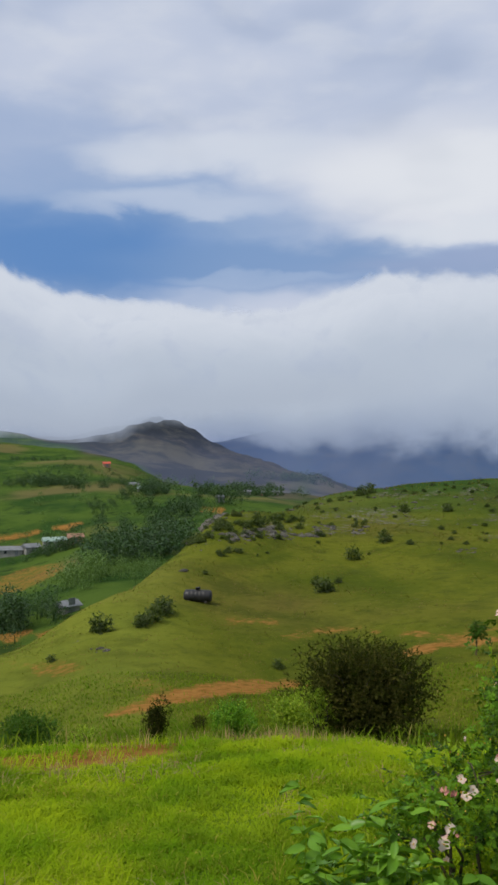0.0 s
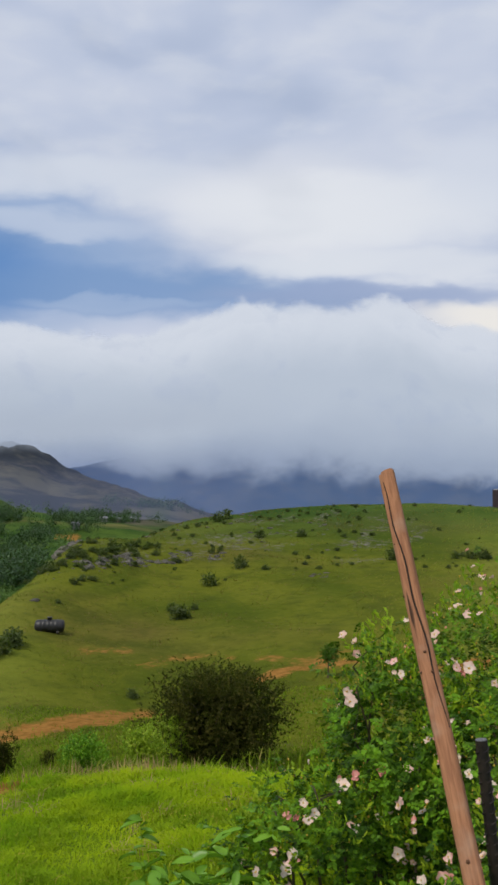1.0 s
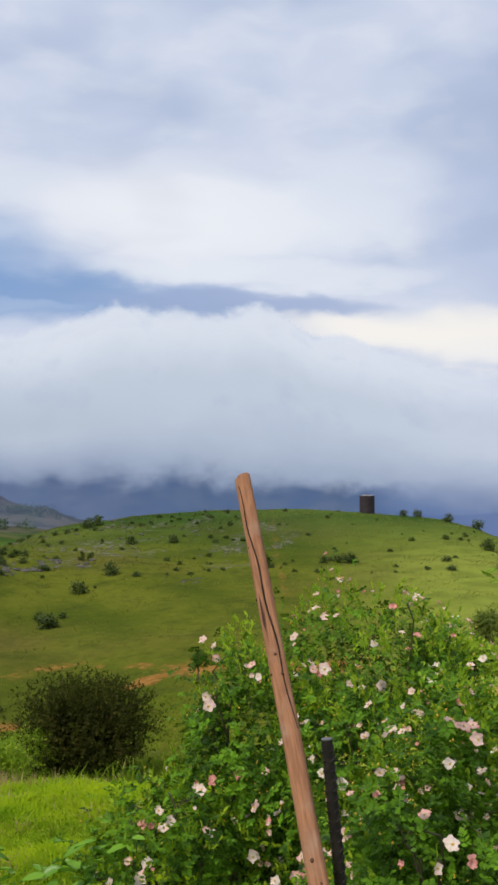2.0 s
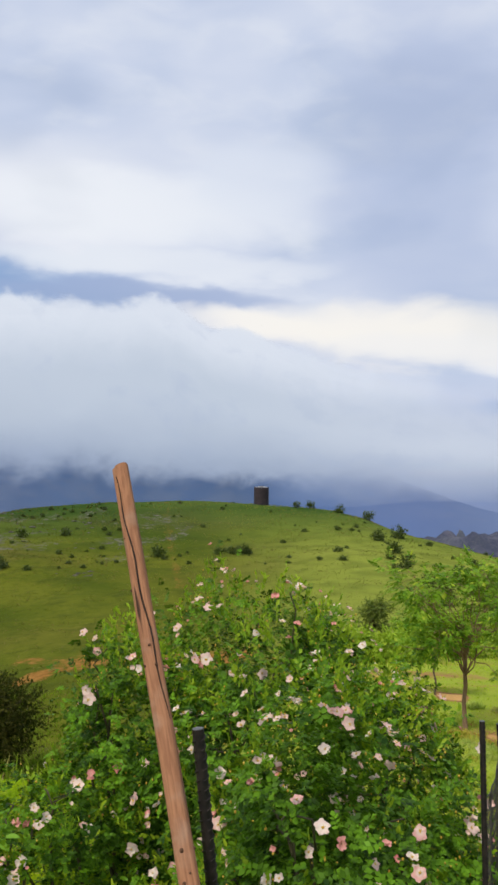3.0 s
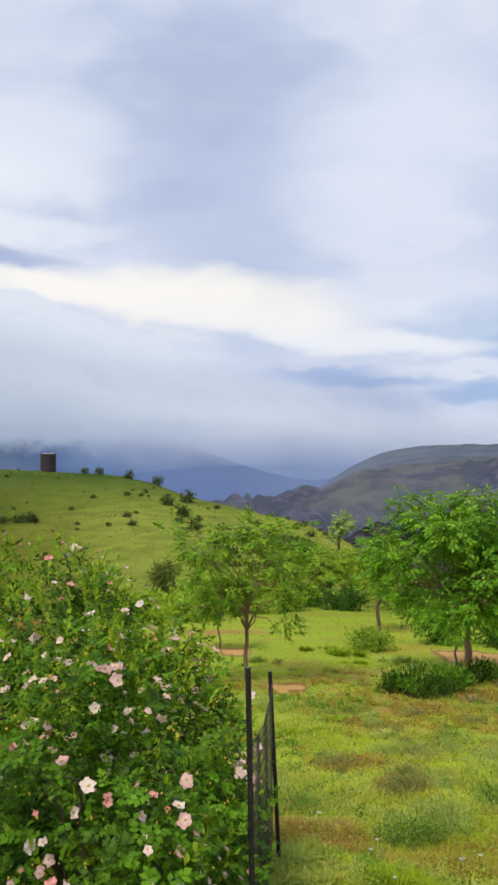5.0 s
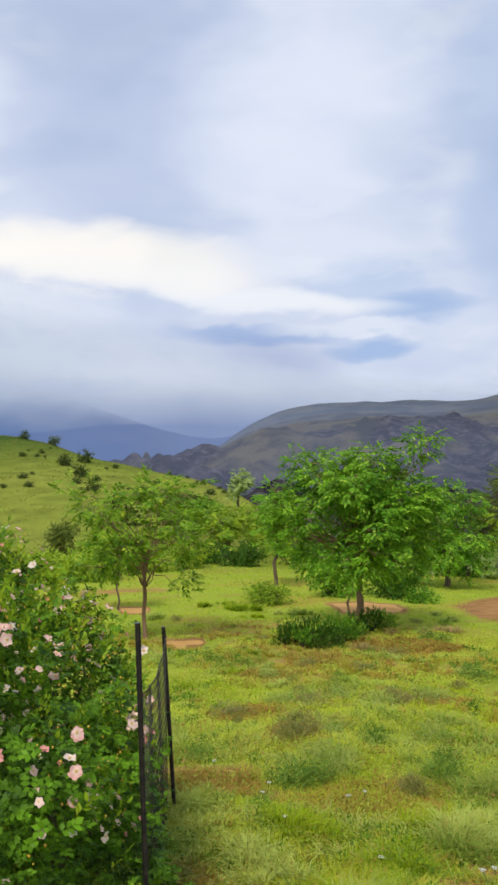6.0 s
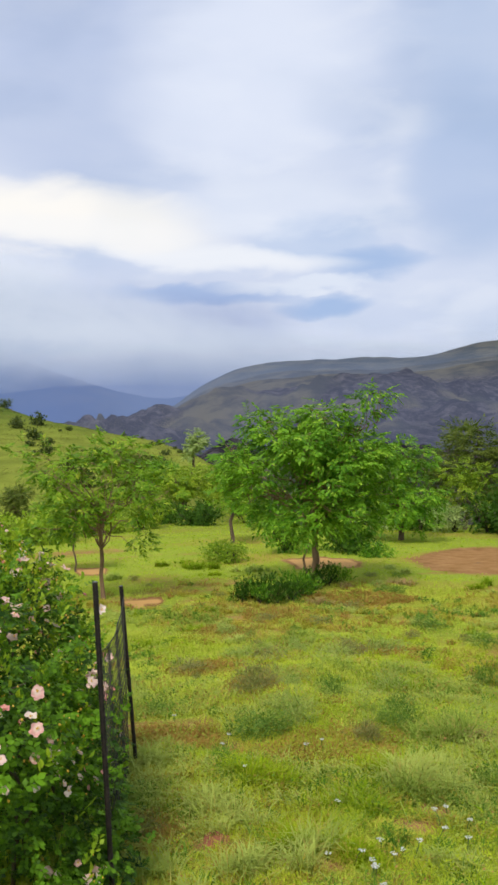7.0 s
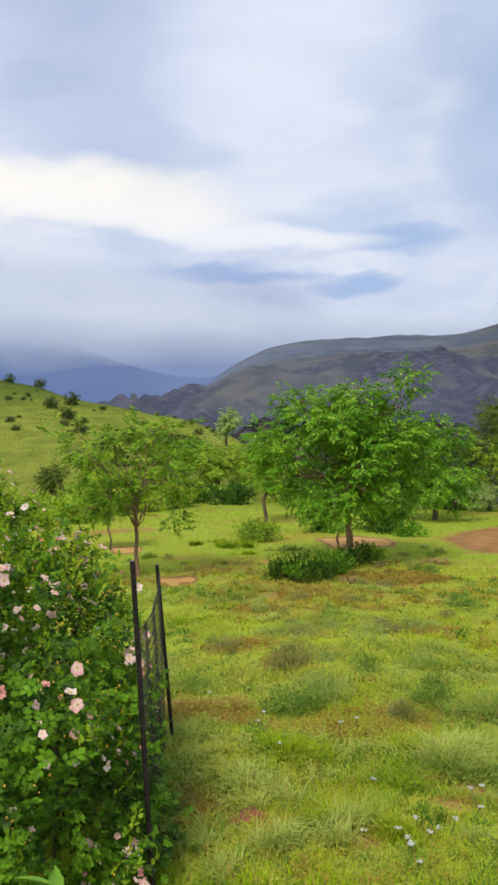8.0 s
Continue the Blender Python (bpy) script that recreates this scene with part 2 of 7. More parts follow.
# ---------------------------------------------------------------- node helpers
def node(nt, kind, ins=None, **props):
    n = nt.nodes.new(kind)
    for k, v in props.items():
        setattr(n, k, v)
    for k, v in (ins or {}).items():
        if isinstance(v, bpy.types.NodeSocket):
            nt.links.new(v, n.inputs[k])
        else:
            n.inputs[k].default_value = v
    return n


def fac(nt, op, a, b=0.0, c=0.0, clamp=False):
    n = node(nt, "ShaderNodeMath", {0: a, 1: b, 2: c}, operation=op)
    n.use_clamp = clamp
    return n.outputs[0]


def mixc(nt, f, a, b, blend="MIX"):
    n = node(nt, "ShaderNodeMix", data_type="RGBA", blend_type=blend)
    for k, v in ((0, f), (6, a), (7, b)):
        if isinstance(v, bpy.types.NodeSocket):
            nt.links.new(v, n.inputs[k])
        else:
            n.inputs[k].default_value = (*v, 1) if isinstance(v, tuple) and len(v) == 3 else v
    return n.outputs[2]


def step(nt, v, lo, hi, out0=0.0, out1=1.0):
    n = node(nt, "ShaderNodeMapRange", {0: v, 1: lo, 2: hi, 3: out0, 4: out1}, interpolation_type="SMOOTHSTEP")
    return n.outputs[0]


def cloudy(nt, vec, scale, detail=5.0, rough=0.55, distort=0.0, out=0):
    n = node(nt, "ShaderNodeTexNoise", {"Vector": vec, "Scale": scale, "Detail": detail, "Roughness": rough, "Distortion": distort})
    return n.outputs[out]


def lin(r, g, b):
    """Screen values 0 to 255 as linear colour."""
    return tuple((v / 255 / 12.92) if v < 10.3 else ((v / 255 + 0.055) / 1.055) ** 2.4 for v in (r, g, b))


# ---------------------------------------------------------------- sky, sun
SUN_AZ, SUN_EL = -115.0, 52.0
SKY = 0.1
world = bpy.data.worlds.new("sky")
scene.world = world
world.use_nodes = True
wt = world.node_tree
wt.nodes.clear()
clear = node(wt, "ShaderNodeTexSky", sky_type="NISHITA", sun_disc=False, sun_elevation=radians(SUN_EL), sun_rotation=radians(SUN_AZ), altitude=1400.0, air_density=1.0, dust_density=1.5).outputs[0]
way = node(wt, "ShaderNodeTexCoord").outputs["Generated"]
sep = node(wt, "ShaderNodeSeparateXYZ", {0: way})
DEG = 57.29578
s_az = fac(wt, "MULTIPLY", fac(wt, "ARCTAN2", sep.outputs[0], sep.outputs[1]), DEG)
s_el = fac(wt, "MULTIPLY", fac(wt, "ARCSINE", sep.outputs[2]), DEG)
flat = node(wt, "ShaderNodeCombineXYZ", {0: s_az, 1: fac(wt, "MULTIPLY", s_el, 2.3), 2: 0.0}).outputs[0]
big = cloudy(wt, flat, 0.07, 3.0, 0.45, 0.2)
fine = cloudy(wt, flat, 0.2, 5.0, 0.48, 0.25)
ragged = fac(wt, "MULTIPLY", fac(wt, "SUBTRACT", fine, 0.5), 3.0)
w_az = fac(wt, "ADD", s_az, fac(wt, "MULTIPLY", fac(wt, "SUBTRACT", big, 0.5), 7.0))
w_el = fac(wt, "ADD", s_el, fac(wt, "MULTIPLY", fac(wt, "SUBTRACT", fine, 0.5), 2.6))


def patch(az, el, w, h, soft=1.0, turn=0.0):
    """A soft oval of the sky, 1 in its middle."""
    u, v = fac(wt, "SUBTRACT", w_az, az), fac(wt, "SUBTRACT", w_el, el)
    if turn:
        v = fac(wt, "SUBTRACT", v, fac(wt, "MULTIPLY", u, turn))
    d = fac(wt, "ADD", fac(wt, "POWER", fac(wt, "ABSOLUTE", fac(wt, "DIVIDE", u, w)), 2.0), fac(wt, "POWER", fac(wt, "ABSOLUTE", fac(wt, "DIVIDE", v, h)), 2.0))
    return step(wt, d, 1.0 + soft, max(0.0, 1.0 - soft))


veil = mixc(wt, step(wt, big, 0.3, 0.7), lin(188, 201, 227), lin(210, 218, 236))
veil = mixc(wt, fac(wt, "MULTIPLY", step(wt, fine, 0.4, 0.75), 0.35), veil, lin(232, 236, 243))
veil = mixc(wt, step(wt, s_el, 26.0, 60.0), veil, lin(205, 212, 226))
sky = veil
for az, el, w, h, amount, colour, turn in SKY_PATCHES:
    sky = mixc(wt, fac(wt, "MULTIPLY", patch(az, el, w, h, 0.9, turn), amount), sky, lin(*colour))
thin = fac(wt, "MULTIPLY", step(wt, big, 0.5, 0.3), 0.12)
scaled = node(wt, "ShaderNodeVectorMath", {0: sky, "Scale": 1.0 / SKY}, operation="SCALE").outputs[0]
whole = mixc(wt, thin, scaled, clear)
back = node(wt, "ShaderNodeBackground", {0: whole, 1: SKY})
wt.links.new(back.outputs[0], node(wt, "ShaderNodeOutputWorld").inputs[0])

sun = new("sun", bpy.data.lights.new("sun", "SUN"))
sun.data.energy, sun.data.angle, sun.data.color = 2.8, radians(12), (1.0, 0.94, 0.82)
sun.matrix_world = look((0, 0, 0), (-math.sin(radians(SUN_AZ)) * math.cos(radians(SUN_EL)), -math.cos(radians(SUN_AZ)) * math.cos(radians(SUN_EL)), -math.sin(radians(SUN_EL))))


# ---------------------------------------------------------------- materials
def material(name):
    m = bpy.data.materials.new(name)
    m.use_nodes = True
    nt = m.node_tree
    nt.nodes.clear()
    out = node(nt, "ShaderNodeOutputMaterial")
    return m, nt, out


def place(nt):
    return node(nt, "ShaderNodeTexCoord").outputs["Object"]


def world_place(nt):
    return node(nt, "ShaderNodeNewGeometry").outputs["Position"]


def bump(nt, height, strength=0.4, distance=0.02):
    return node(nt, "ShaderNodeBump", {"Strength": strength, "Distance": distance, "Height": height}).outputs[0]


def leafy(name, dark, light, tip=None, rough=0.5, through_light=0.35, patches=2.0, clumped=0.35, sheen=0.35):
    """Leaves: each one its own tone, clumps lighter and darker, some light passing through."""
    m, nt, out = material(name)
    rnd = node(nt, "ShaderNodeNewGeometry").outputs["Random Per Island"]
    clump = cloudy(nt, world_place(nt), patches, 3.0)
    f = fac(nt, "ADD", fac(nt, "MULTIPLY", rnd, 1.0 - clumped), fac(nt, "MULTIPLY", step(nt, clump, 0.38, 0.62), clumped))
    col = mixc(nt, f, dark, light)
    if tip:
        col = mixc(nt, step(nt, rnd, 0.86, 0.97), col, tip)
    p = node(nt, "ShaderNodeBsdfPrincipled", {"Base Color": col, "Roughness": rough, "Specular IOR Level": sheen})
    tr = node(nt, "ShaderNodeBsdfTranslucent", {0: mixc(nt, 0.5, col, (0.18, 0.3, 0.02))})
    mx = node(nt, "ShaderNodeMixShader", {0: through_light, 1: p.outputs[0], 2: tr.outputs[0]})
    nt.links.new(mx.outputs[0], out.inputs[0])
    return m


def plain(name, dark, light, scale=6.0, rough=0.7, metal=0.0, relief=0.3, depth=0.01, stretch=(1, 1, 1), spec=0.4, vary=0.0):
    """A solid with two scales of mottling and a fine relief."""
    m, nt, out = material(name)
    v = node(nt, "ShaderNodeMapping", {0: place(nt), 3: stretch}).outputs[0]
    a, b = cloudy(nt, v, scale, 4.0), cloudy(nt, v, scale * 7, 4.0)
    f = fac(nt, "ADD", fac(nt, "MULTIPLY", step(nt, a, 0.3, 0.7), 0.65), fac(nt, "MULTIPLY", b, 0.35))
    col = mixc(nt, f, dark, light)
    if vary:
        r = node(nt, "ShaderNodeObjectInfo").outputs["Random"]
        col = mixc(nt, fac(nt, "MULTIPLY", r, vary), col, tuple(c * 1.5 for c in light))
    p = node(nt, "ShaderNodeBsdfPrincipled", {"Base Color": col, "Roughness": rough, "Metallic": metal, "Specular IOR Level": spec, "Normal": bump(nt, fac(nt, "ADD", fac(nt, "MULTIPLY", a, 0.5), b), relief, depth)})
    nt.links.new(p.outputs[0], out.inputs[0])
    return m

# ---------------------------------------------------------------- mesh helpers
class Geo:
    """Gathers vertices and faces; makes one mesh."""

    def __init__(self):
        self.v, self.f, self.n = [], [], 0

    def add(self, v, f):
        v = np.asarray(v, float).reshape(-1, 3)
        f = np.asarray(f, np.int64)
        self.v.append(v)
        self.f.append(f + self.n)
        self.n += len(v)
        return self

    def mesh(self, name, mat=None, smooth=True):
        me = bpy.data.meshes.new(name)
        v = np.concatenate(self.v)
        me.vertices.add(len(v))
        me.vertices.foreach_set("co", v.ravel())
        sizes = np.concatenate([np.full(len(f), f.shape[1]) for f in self.f])
        loops = np.concatenate([f.ravel() for f in self.f])
        starts = np.concatenate([[0], np.cumsum(sizes)[:-1]])
        me.loops.add(len(loops))
        me.loops.foreach_set("vertex_index", loops.astype(np.int32))
        me.polygons.add(len(sizes))
        me.polygons.foreach_set("loop_start", starts.astype(np.int32))
        me.polygons.foreach_set("use_smooth", np.full(len(sizes), smooth))
        me.update(calc_edges=True)
        me.validate()
        if mat:
            me.materials.append(mat)
        return me


def part(name, geo, mat, parent, label="", smooth=True, at=None):
    """One mesh object under a thing or under a part."""
    if isinstance(geo, bmesh.types.BMesh):
        me = bpy.data.meshes.new(name)
        geo.to_mesh(me)
        geo.free()
        me.materials.append(mat)
    elif isinstance(geo, Geo):
        me = geo.mesh(name, mat, smooth)
    else:
        me = geo
    ob = new(name, me)
    ob.parent = parent
    if at is not None:
        ob.matrix_basis = at
    if label:
        ob["label"] = label
    return ob


def thing(name, x, y, z, label, category, group="", turn=0.0, kind=""):
    ob = new(name)
    ob.matrix_basis = pose(x, y, z, 0, 0, turn)
    return tagged(ob, label, category, group, kind)


def hashed(i, j, seed):
    h = np.sin(i * 127.1 + j * 311.7 + seed * 74.7) * 43758.5453
    return h - np.floor(h)


def vnoise(x, y, seed=0):
    i, j = np.floor(x), np.floor(y)
    u, v = x - i, y - j
    u, v = u * u * (3 - 2 * u), v * v * (3 - 2 * v)
    a, b = hashed(i, j, seed), hashed(i + 1, j, seed)
    c, d = hashed(i, j + 1, seed), hashed(i + 1, j + 1, seed)
    return (a * (1 - u) + b * u) * (1 - v) + (c * (1 - u) + d * u) * v - 0.5


def fbm(x, y, size, octaves=4, seed=0, ridged=False):
    s, amp, tot = 0.0, 1.0, 0.0
    for o in range(octaves):
        n = vnoise(x / size + 17.3 * o, y / size - 9.1 * o, seed + o)
        s = s + amp * ((0.5 - 2 * np.abs(n)) if ridged else n * 2)
        tot += amp
        amp *= 0.5
        size *= 0.5
    return s / tot


def smooth01(v, lo, hi):
    t = np.clip((v - lo) / (hi - lo), 0, 1)
    return t * t * (3 - 2 * t)


# ---------------------------------------------------------------- the lie of the land
# Along each bearing (degrees right of the first view): distance and height, in metres.
LAND = {}


def lay(bearing, *pairs):
    LAND[bearing] = pairs


YARD = ((0.0, 0.0), (2.5, -0.06), (4.0, -0.26), (6.0, -0.6), (10.0, -1.2), (14.0, -1.75), (20.0, -2.55))
LAWN = ((0.0, 0.0), (2.5, -0.1), (4.0, -0.3), (6.6, -0.64), (7.5, -0.8), (8.5, -1.2), (10.2, -2.3), (16.0, -4.4))
BACK = ((0.0, 0.0), (6.0, 0.2), (30.0, 1.0), (200.0, 6.0), (900.0, 30.0), (4800.0, 60.0))
lay(-180, *BACK)
lay(-70, *LAWN[:4], (20, -3), (60, -8), (300, -20), (900, 30), (1500, 90), (4800, 120))
lay(-16, *LAWN, (26, -7.2), (35, -8.1), (45, -8.8), (70, -22), (120, -23), (200, -33), (300, -35.3), (450, -24), (700, -8), (900, 14), (1500, 10), (4800, 60))
lay(-6.5, *LAWN, (26, -6.6), (36, -7.4), (47, -7.0), (56, -6.0), (63, -6.6), (90, -21), (130, -21), (250, -26), (400, -23.4), (600, -24), (800, -2), (1100, 46), (1500, 15), (4800, 0))
lay(-9, *LAWN, (26, -6.7), (36, -7.2), (50, -6.5), (80, -20), (130, -21), (250, -26.7), (400, -23.4), (600, -16), (800, 4), (1100, 44), (1500, -10), (4800, 0))
lay(-11.5, *LAWN, (26, -6.9), (36, -7.5), (49, -7.2), (78, -20.5), (130, -21.5), (250, -29), (400, -23.6), (600, -13), (800, -6), (1100, 14), (1500, -10), (4800, 10))
lay(-4.6, *LAWN, (26, -6.5), (36, -7.4), (48, -7.4), (62, -5.6), (72, -6.6), (100, -19), (130, -21), (300, -24), (420, -23.7), (600, -27), (800, -8), (1100, 31), (1500, 0), (4800, -10))
lay(-3, *LAWN, (26, -6.4), (36, -7.5), (50, -7.4), (62, -5.6), (76, -4.0), (86, -4.2), (115, -18), (300, -23.4), (420, -23.9), (600, -30), (800, -16), (1100, 9), (1500, -16), (4800, -20))
lay(4, *LAWN, (26, -6.2), (36, -8.4), (50, -7.9), (66, -7.5), (85, -5.4), (105, -4.4), (140, -10), (300, -26), (600, -32), (800, -28), (950, -35), (1100, -62), (1600, -84), (2200, 60), (4800, 120))
lay(11, *LAWN, (26, -6.7), (34, -6.8), (50, -7.5), (66, -7.0), (85, -5.65), (110, -2.8), (150, -8), (400, -35), (1000, -74), (1600, -88), (2200, 100), (4800, 120))
lay(18, *LAWN, (26, -6.2), (34, -6.4), (50, -7.0), (85, -5.65), (112, -1.95), (160, -8), (400, -40), (1000, -80), (1750, -98), (2300, 130), (4800, 120))
lay(25, *YARD[:5], (16, -3.4), (26, -5.6), (34, -6.4), (50, -7.0), (85, -5.65), (112, -2.1), (160, -9), (400, -42), (1000, -80), (1750, -80), (2300, 110), (4800, 130))
lay(32, *YARD, (30, -4.6), (50, -5.7), (85, -5.0), (108, -2.7), (150, -13), (400, -45), (800, -75), (1200, -110), (1750, -130), (2300, 15), (4800, 20))
lay(39, *YARD, (30, -4.05), (50, -6.1), (75, -6.5), (95, -5.5), (130, -19), (350, -50), (600, -45), (800, -44), (1100, -115), (1700, -130), (2000, -60), (2400, -90), (4800, -180))
lay(42.5, *YARD, (30, -4.0), (55, -6.2), (78, -6.6), (88, -6.4), (120, -19), (320, -50), (600, -47), (750, -48), (900, -62), (1300, -98), (1800, -130), (4800, -260))
lay(46, *YARD, (30, -4.0), (60, -6.3), (80, -6.9), (110, -20), (300, -50), (550, -44), (700, -31), (850, -47), (1300, -26), (1800, -80), (4800, -220))
lay(49, *YARD, (30, -4.2), (60, -8.5), (130, -28), (400, -50), (600, -38), (700, -22), (850, -40), (1300, -11), (1800, -50), (4800, -60))
lay(53, *YARD, (26, -3.5), (45, -8), (150, -40), (400, -50), (600, -38), (700, -27), (850, -38), (1300, -7.3), (1800, -30), (4800, -60))
lay(56.5, *YARD, (26, -3.4), (45, -8), (150, -40), (400, -46), (600, -31), (700, -15), (850, -32), (1300, -5.5), (1800, -28), (4800, -60))
lay(58.6, *YARD, (26, -3.4), (45, -8), (150, -40), (400, -45), (600, -33), (700, -19), (850, -32), (1300, -12.5), (1800, -28), (4800, -60))
lay(60.6, *YARD, (26, -3.4), (45, -8), (150, -40), (400, -45), (600, -36), (700, -25), (850, -30), (1300, -4), (1800, -25), (4800, -60))
lay(62.4, *YARD, (26, -3.4), (45, -8), (150, -40), (400, -45), (600, -40), (700, -34), (850, -28), (1300, 13), (1800, -20), (4800, -60))
lay(66, *YARD, (26, -3.3), (45, -8), (150, -40), (400, -44), (600, -48), (700, -42), (850, -28), (1300, 24), (1800, -10), (4800, -60))
lay(100, *YARD, (60, -5), (300, -20), (900, 10), (1500, 30), (4800, 40))
lay(180, *BACK)

LOGR = np.linspace(math.log(0.25), math.log(4800), 420)
AZ = np.arange(-180, 180.01, 0.5)
_keys = sorted(LAND)
_rows = np.array([np.interp(np.exp(LOGR), [p[0] for p in LAND[k]], [p[1] for p in LAND[k]]) for k in _keys])
TABLE = np.array([np.interp(AZ, _keys, _rows[:, i]) for i in range(len(LOGR))]).T


def blur(a, sigma, axis):
    k = np.exp(-0.5 * (np.arange(-3 * sigma, 3 * sigma + 1) / sigma) ** 2)
    k /= k.sum()
    pad = [(0, 0), (0, 0)]
    pad[axis] = (3 * sigma, 3 * sigma)
    return np.apply_along_axis(lambda r: np.convolve(r, k, "valid"), axis, np.pad(a, pad, mode="edge"))


TABLE = blur(blur(TABLE, 2, 1), 3, 0)


def land(x, y):
    """The height of the ground."""
    x, y = np.asarray(x, float), np.asarray(y, float)
    r = np.maximum(np.hypot(x, y), 0.26)
    az = np.degrees(np.arctan2(x, y))
    u = (az + 180) / 0.5
    v = (np.log(r) - LOGR[0]) / (LOGR[1] - LOGR[0])
    i, j = np.clip(u.astype(int), 0, len(AZ) - 2), np.clip(v.astype(int), 0, len(LOGR) - 2)
    p, q = u - i, np.clip(v - j, 0, 1)
    z = (TABLE[i, j] * (1 - p) + TABLE[i + 1, j] * p) * (1 - q) + (TABLE[i, j + 1] * (1 - p) + TABLE[i + 1, j + 1] * p) * q
    z = z + fbm(x, y, 1.1, 3, 3) * 0.05 * smooth01(r, 1.5, 4) * (1 - smooth01(r, 30, 60))
    z = z + fbm(x, y, 0.75, 3, 6) * 0.07 * smooth01(r, 2.5, 4) * (1 - smooth01(r, 11, 16)) * smooth01(az, 38, 46)
    z = z + fbm(x, y, 7, 4, 5) * 0.35 * smooth01(r, 20, 45) * (1 - smooth01(r, 300, 500))
    z = z + fbm(x, y, 60, 5, 8) * 5.0 * smooth01(r, 180, 400)
    z = z + (fbm(x, y, 150, 6, 11, True) - 0.2) * 46.0 * craggy(az, r) + (fbm(x, y, 45, 4, 14, True) - 0.2) * 20.0 * craggy(az, r)
    z = z + fbm(x, y, 330, 4, 19, True) * 70.0 * smooth01(az, 3, 9) * (1 - smooth01(az, 30, 38)) * smooth01(r, 1680, 1950) * (1 - smooth01(r, 2700, 3300))
    past = r - pasture_edge(az)
    z = z + (1.0 * np.exp(-(past / 45) ** 2) - 2.0 * np.exp(-((past - 90) / 55) ** 2)) * (1 - smooth01(az, 0, 4)) * smooth01(az, -40, -25)
    return z


def pasture_edge(az):
    """How far the green slope across the valley reaches, before the bare mountain."""
    return np.interp(az, (-30, -16, -11.8, -9.1, -6.4, -3.7, 2), (1000, 890, 770, 680, 585, 500, 460))


def craggy(az, r):
    """Where the far slopes are bare rock."""
    right = smooth01(az, 33, 38) * smooth01(r, 260, 400) * (1 - smooth01(r, 850, 1000))
    left = smooth01(az, -11, -8) * (1 - smooth01(az, 3, 8)) * smooth01(r, 640, 820) * (1 - smooth01(r, 1500, 1900)) * 0.5
    return np.maximum(right, left)


def spot(az, r):
    a = radians(az)
    return r * math.sin(a), r * math.cos(a)


def near_line(x, y, knots, width):
    """How close to a line through knots (bearing, distance): 1 on it, 0 beyond its width."""
    best = np.full(np.shape(x), 1e9)
    pts = [spot(*k) for k in knots]
    for (ax, ay), (bx, by) in zip(pts, pts[1:]):
        dx, dy = bx - ax, by - ay
        t = np.clip(((x - ax) * dx + (y - ay) * dy) / (dx * dx + dy * dy), 0, 1)
        best = np.minimum(best, np.hypot(x - ax - t * dx, y - ay - t * dy))
    return 1 - smooth01(best + fbm(x, y, width * 2.5, 3, 21) * width * 0.9, width * 0.45, width)


def oval(x, y, az, r, across, deep):
    cx, cy = spot(az, r)
    a = radians(az)
    u, v = (x - cx) * math.cos(a) - (y - cy) * math.sin(a), (x - cx) * math.sin(a) + (y - cy) * math.cos(a)
    d = np.hypot(u / across, v / deep) + fbm(x, y, max(across, deep) * 0.9, 3, 31) * 0.45
    return 1 - smooth01(d, 0.75, 1.1)


def worn(x, y):
    """Thin, browned patches of the pasture."""
    az = np.degrees(np.arctan2(x, y))
    return smooth01(fbm(x, y, 1.3, 4, 62), 0.02, 0.2) * smooth01(az, 36, 41) * (1 - smooth01(az, 72, 92)) * (1 - smooth01(np.hypot(x, y), 11, 16))


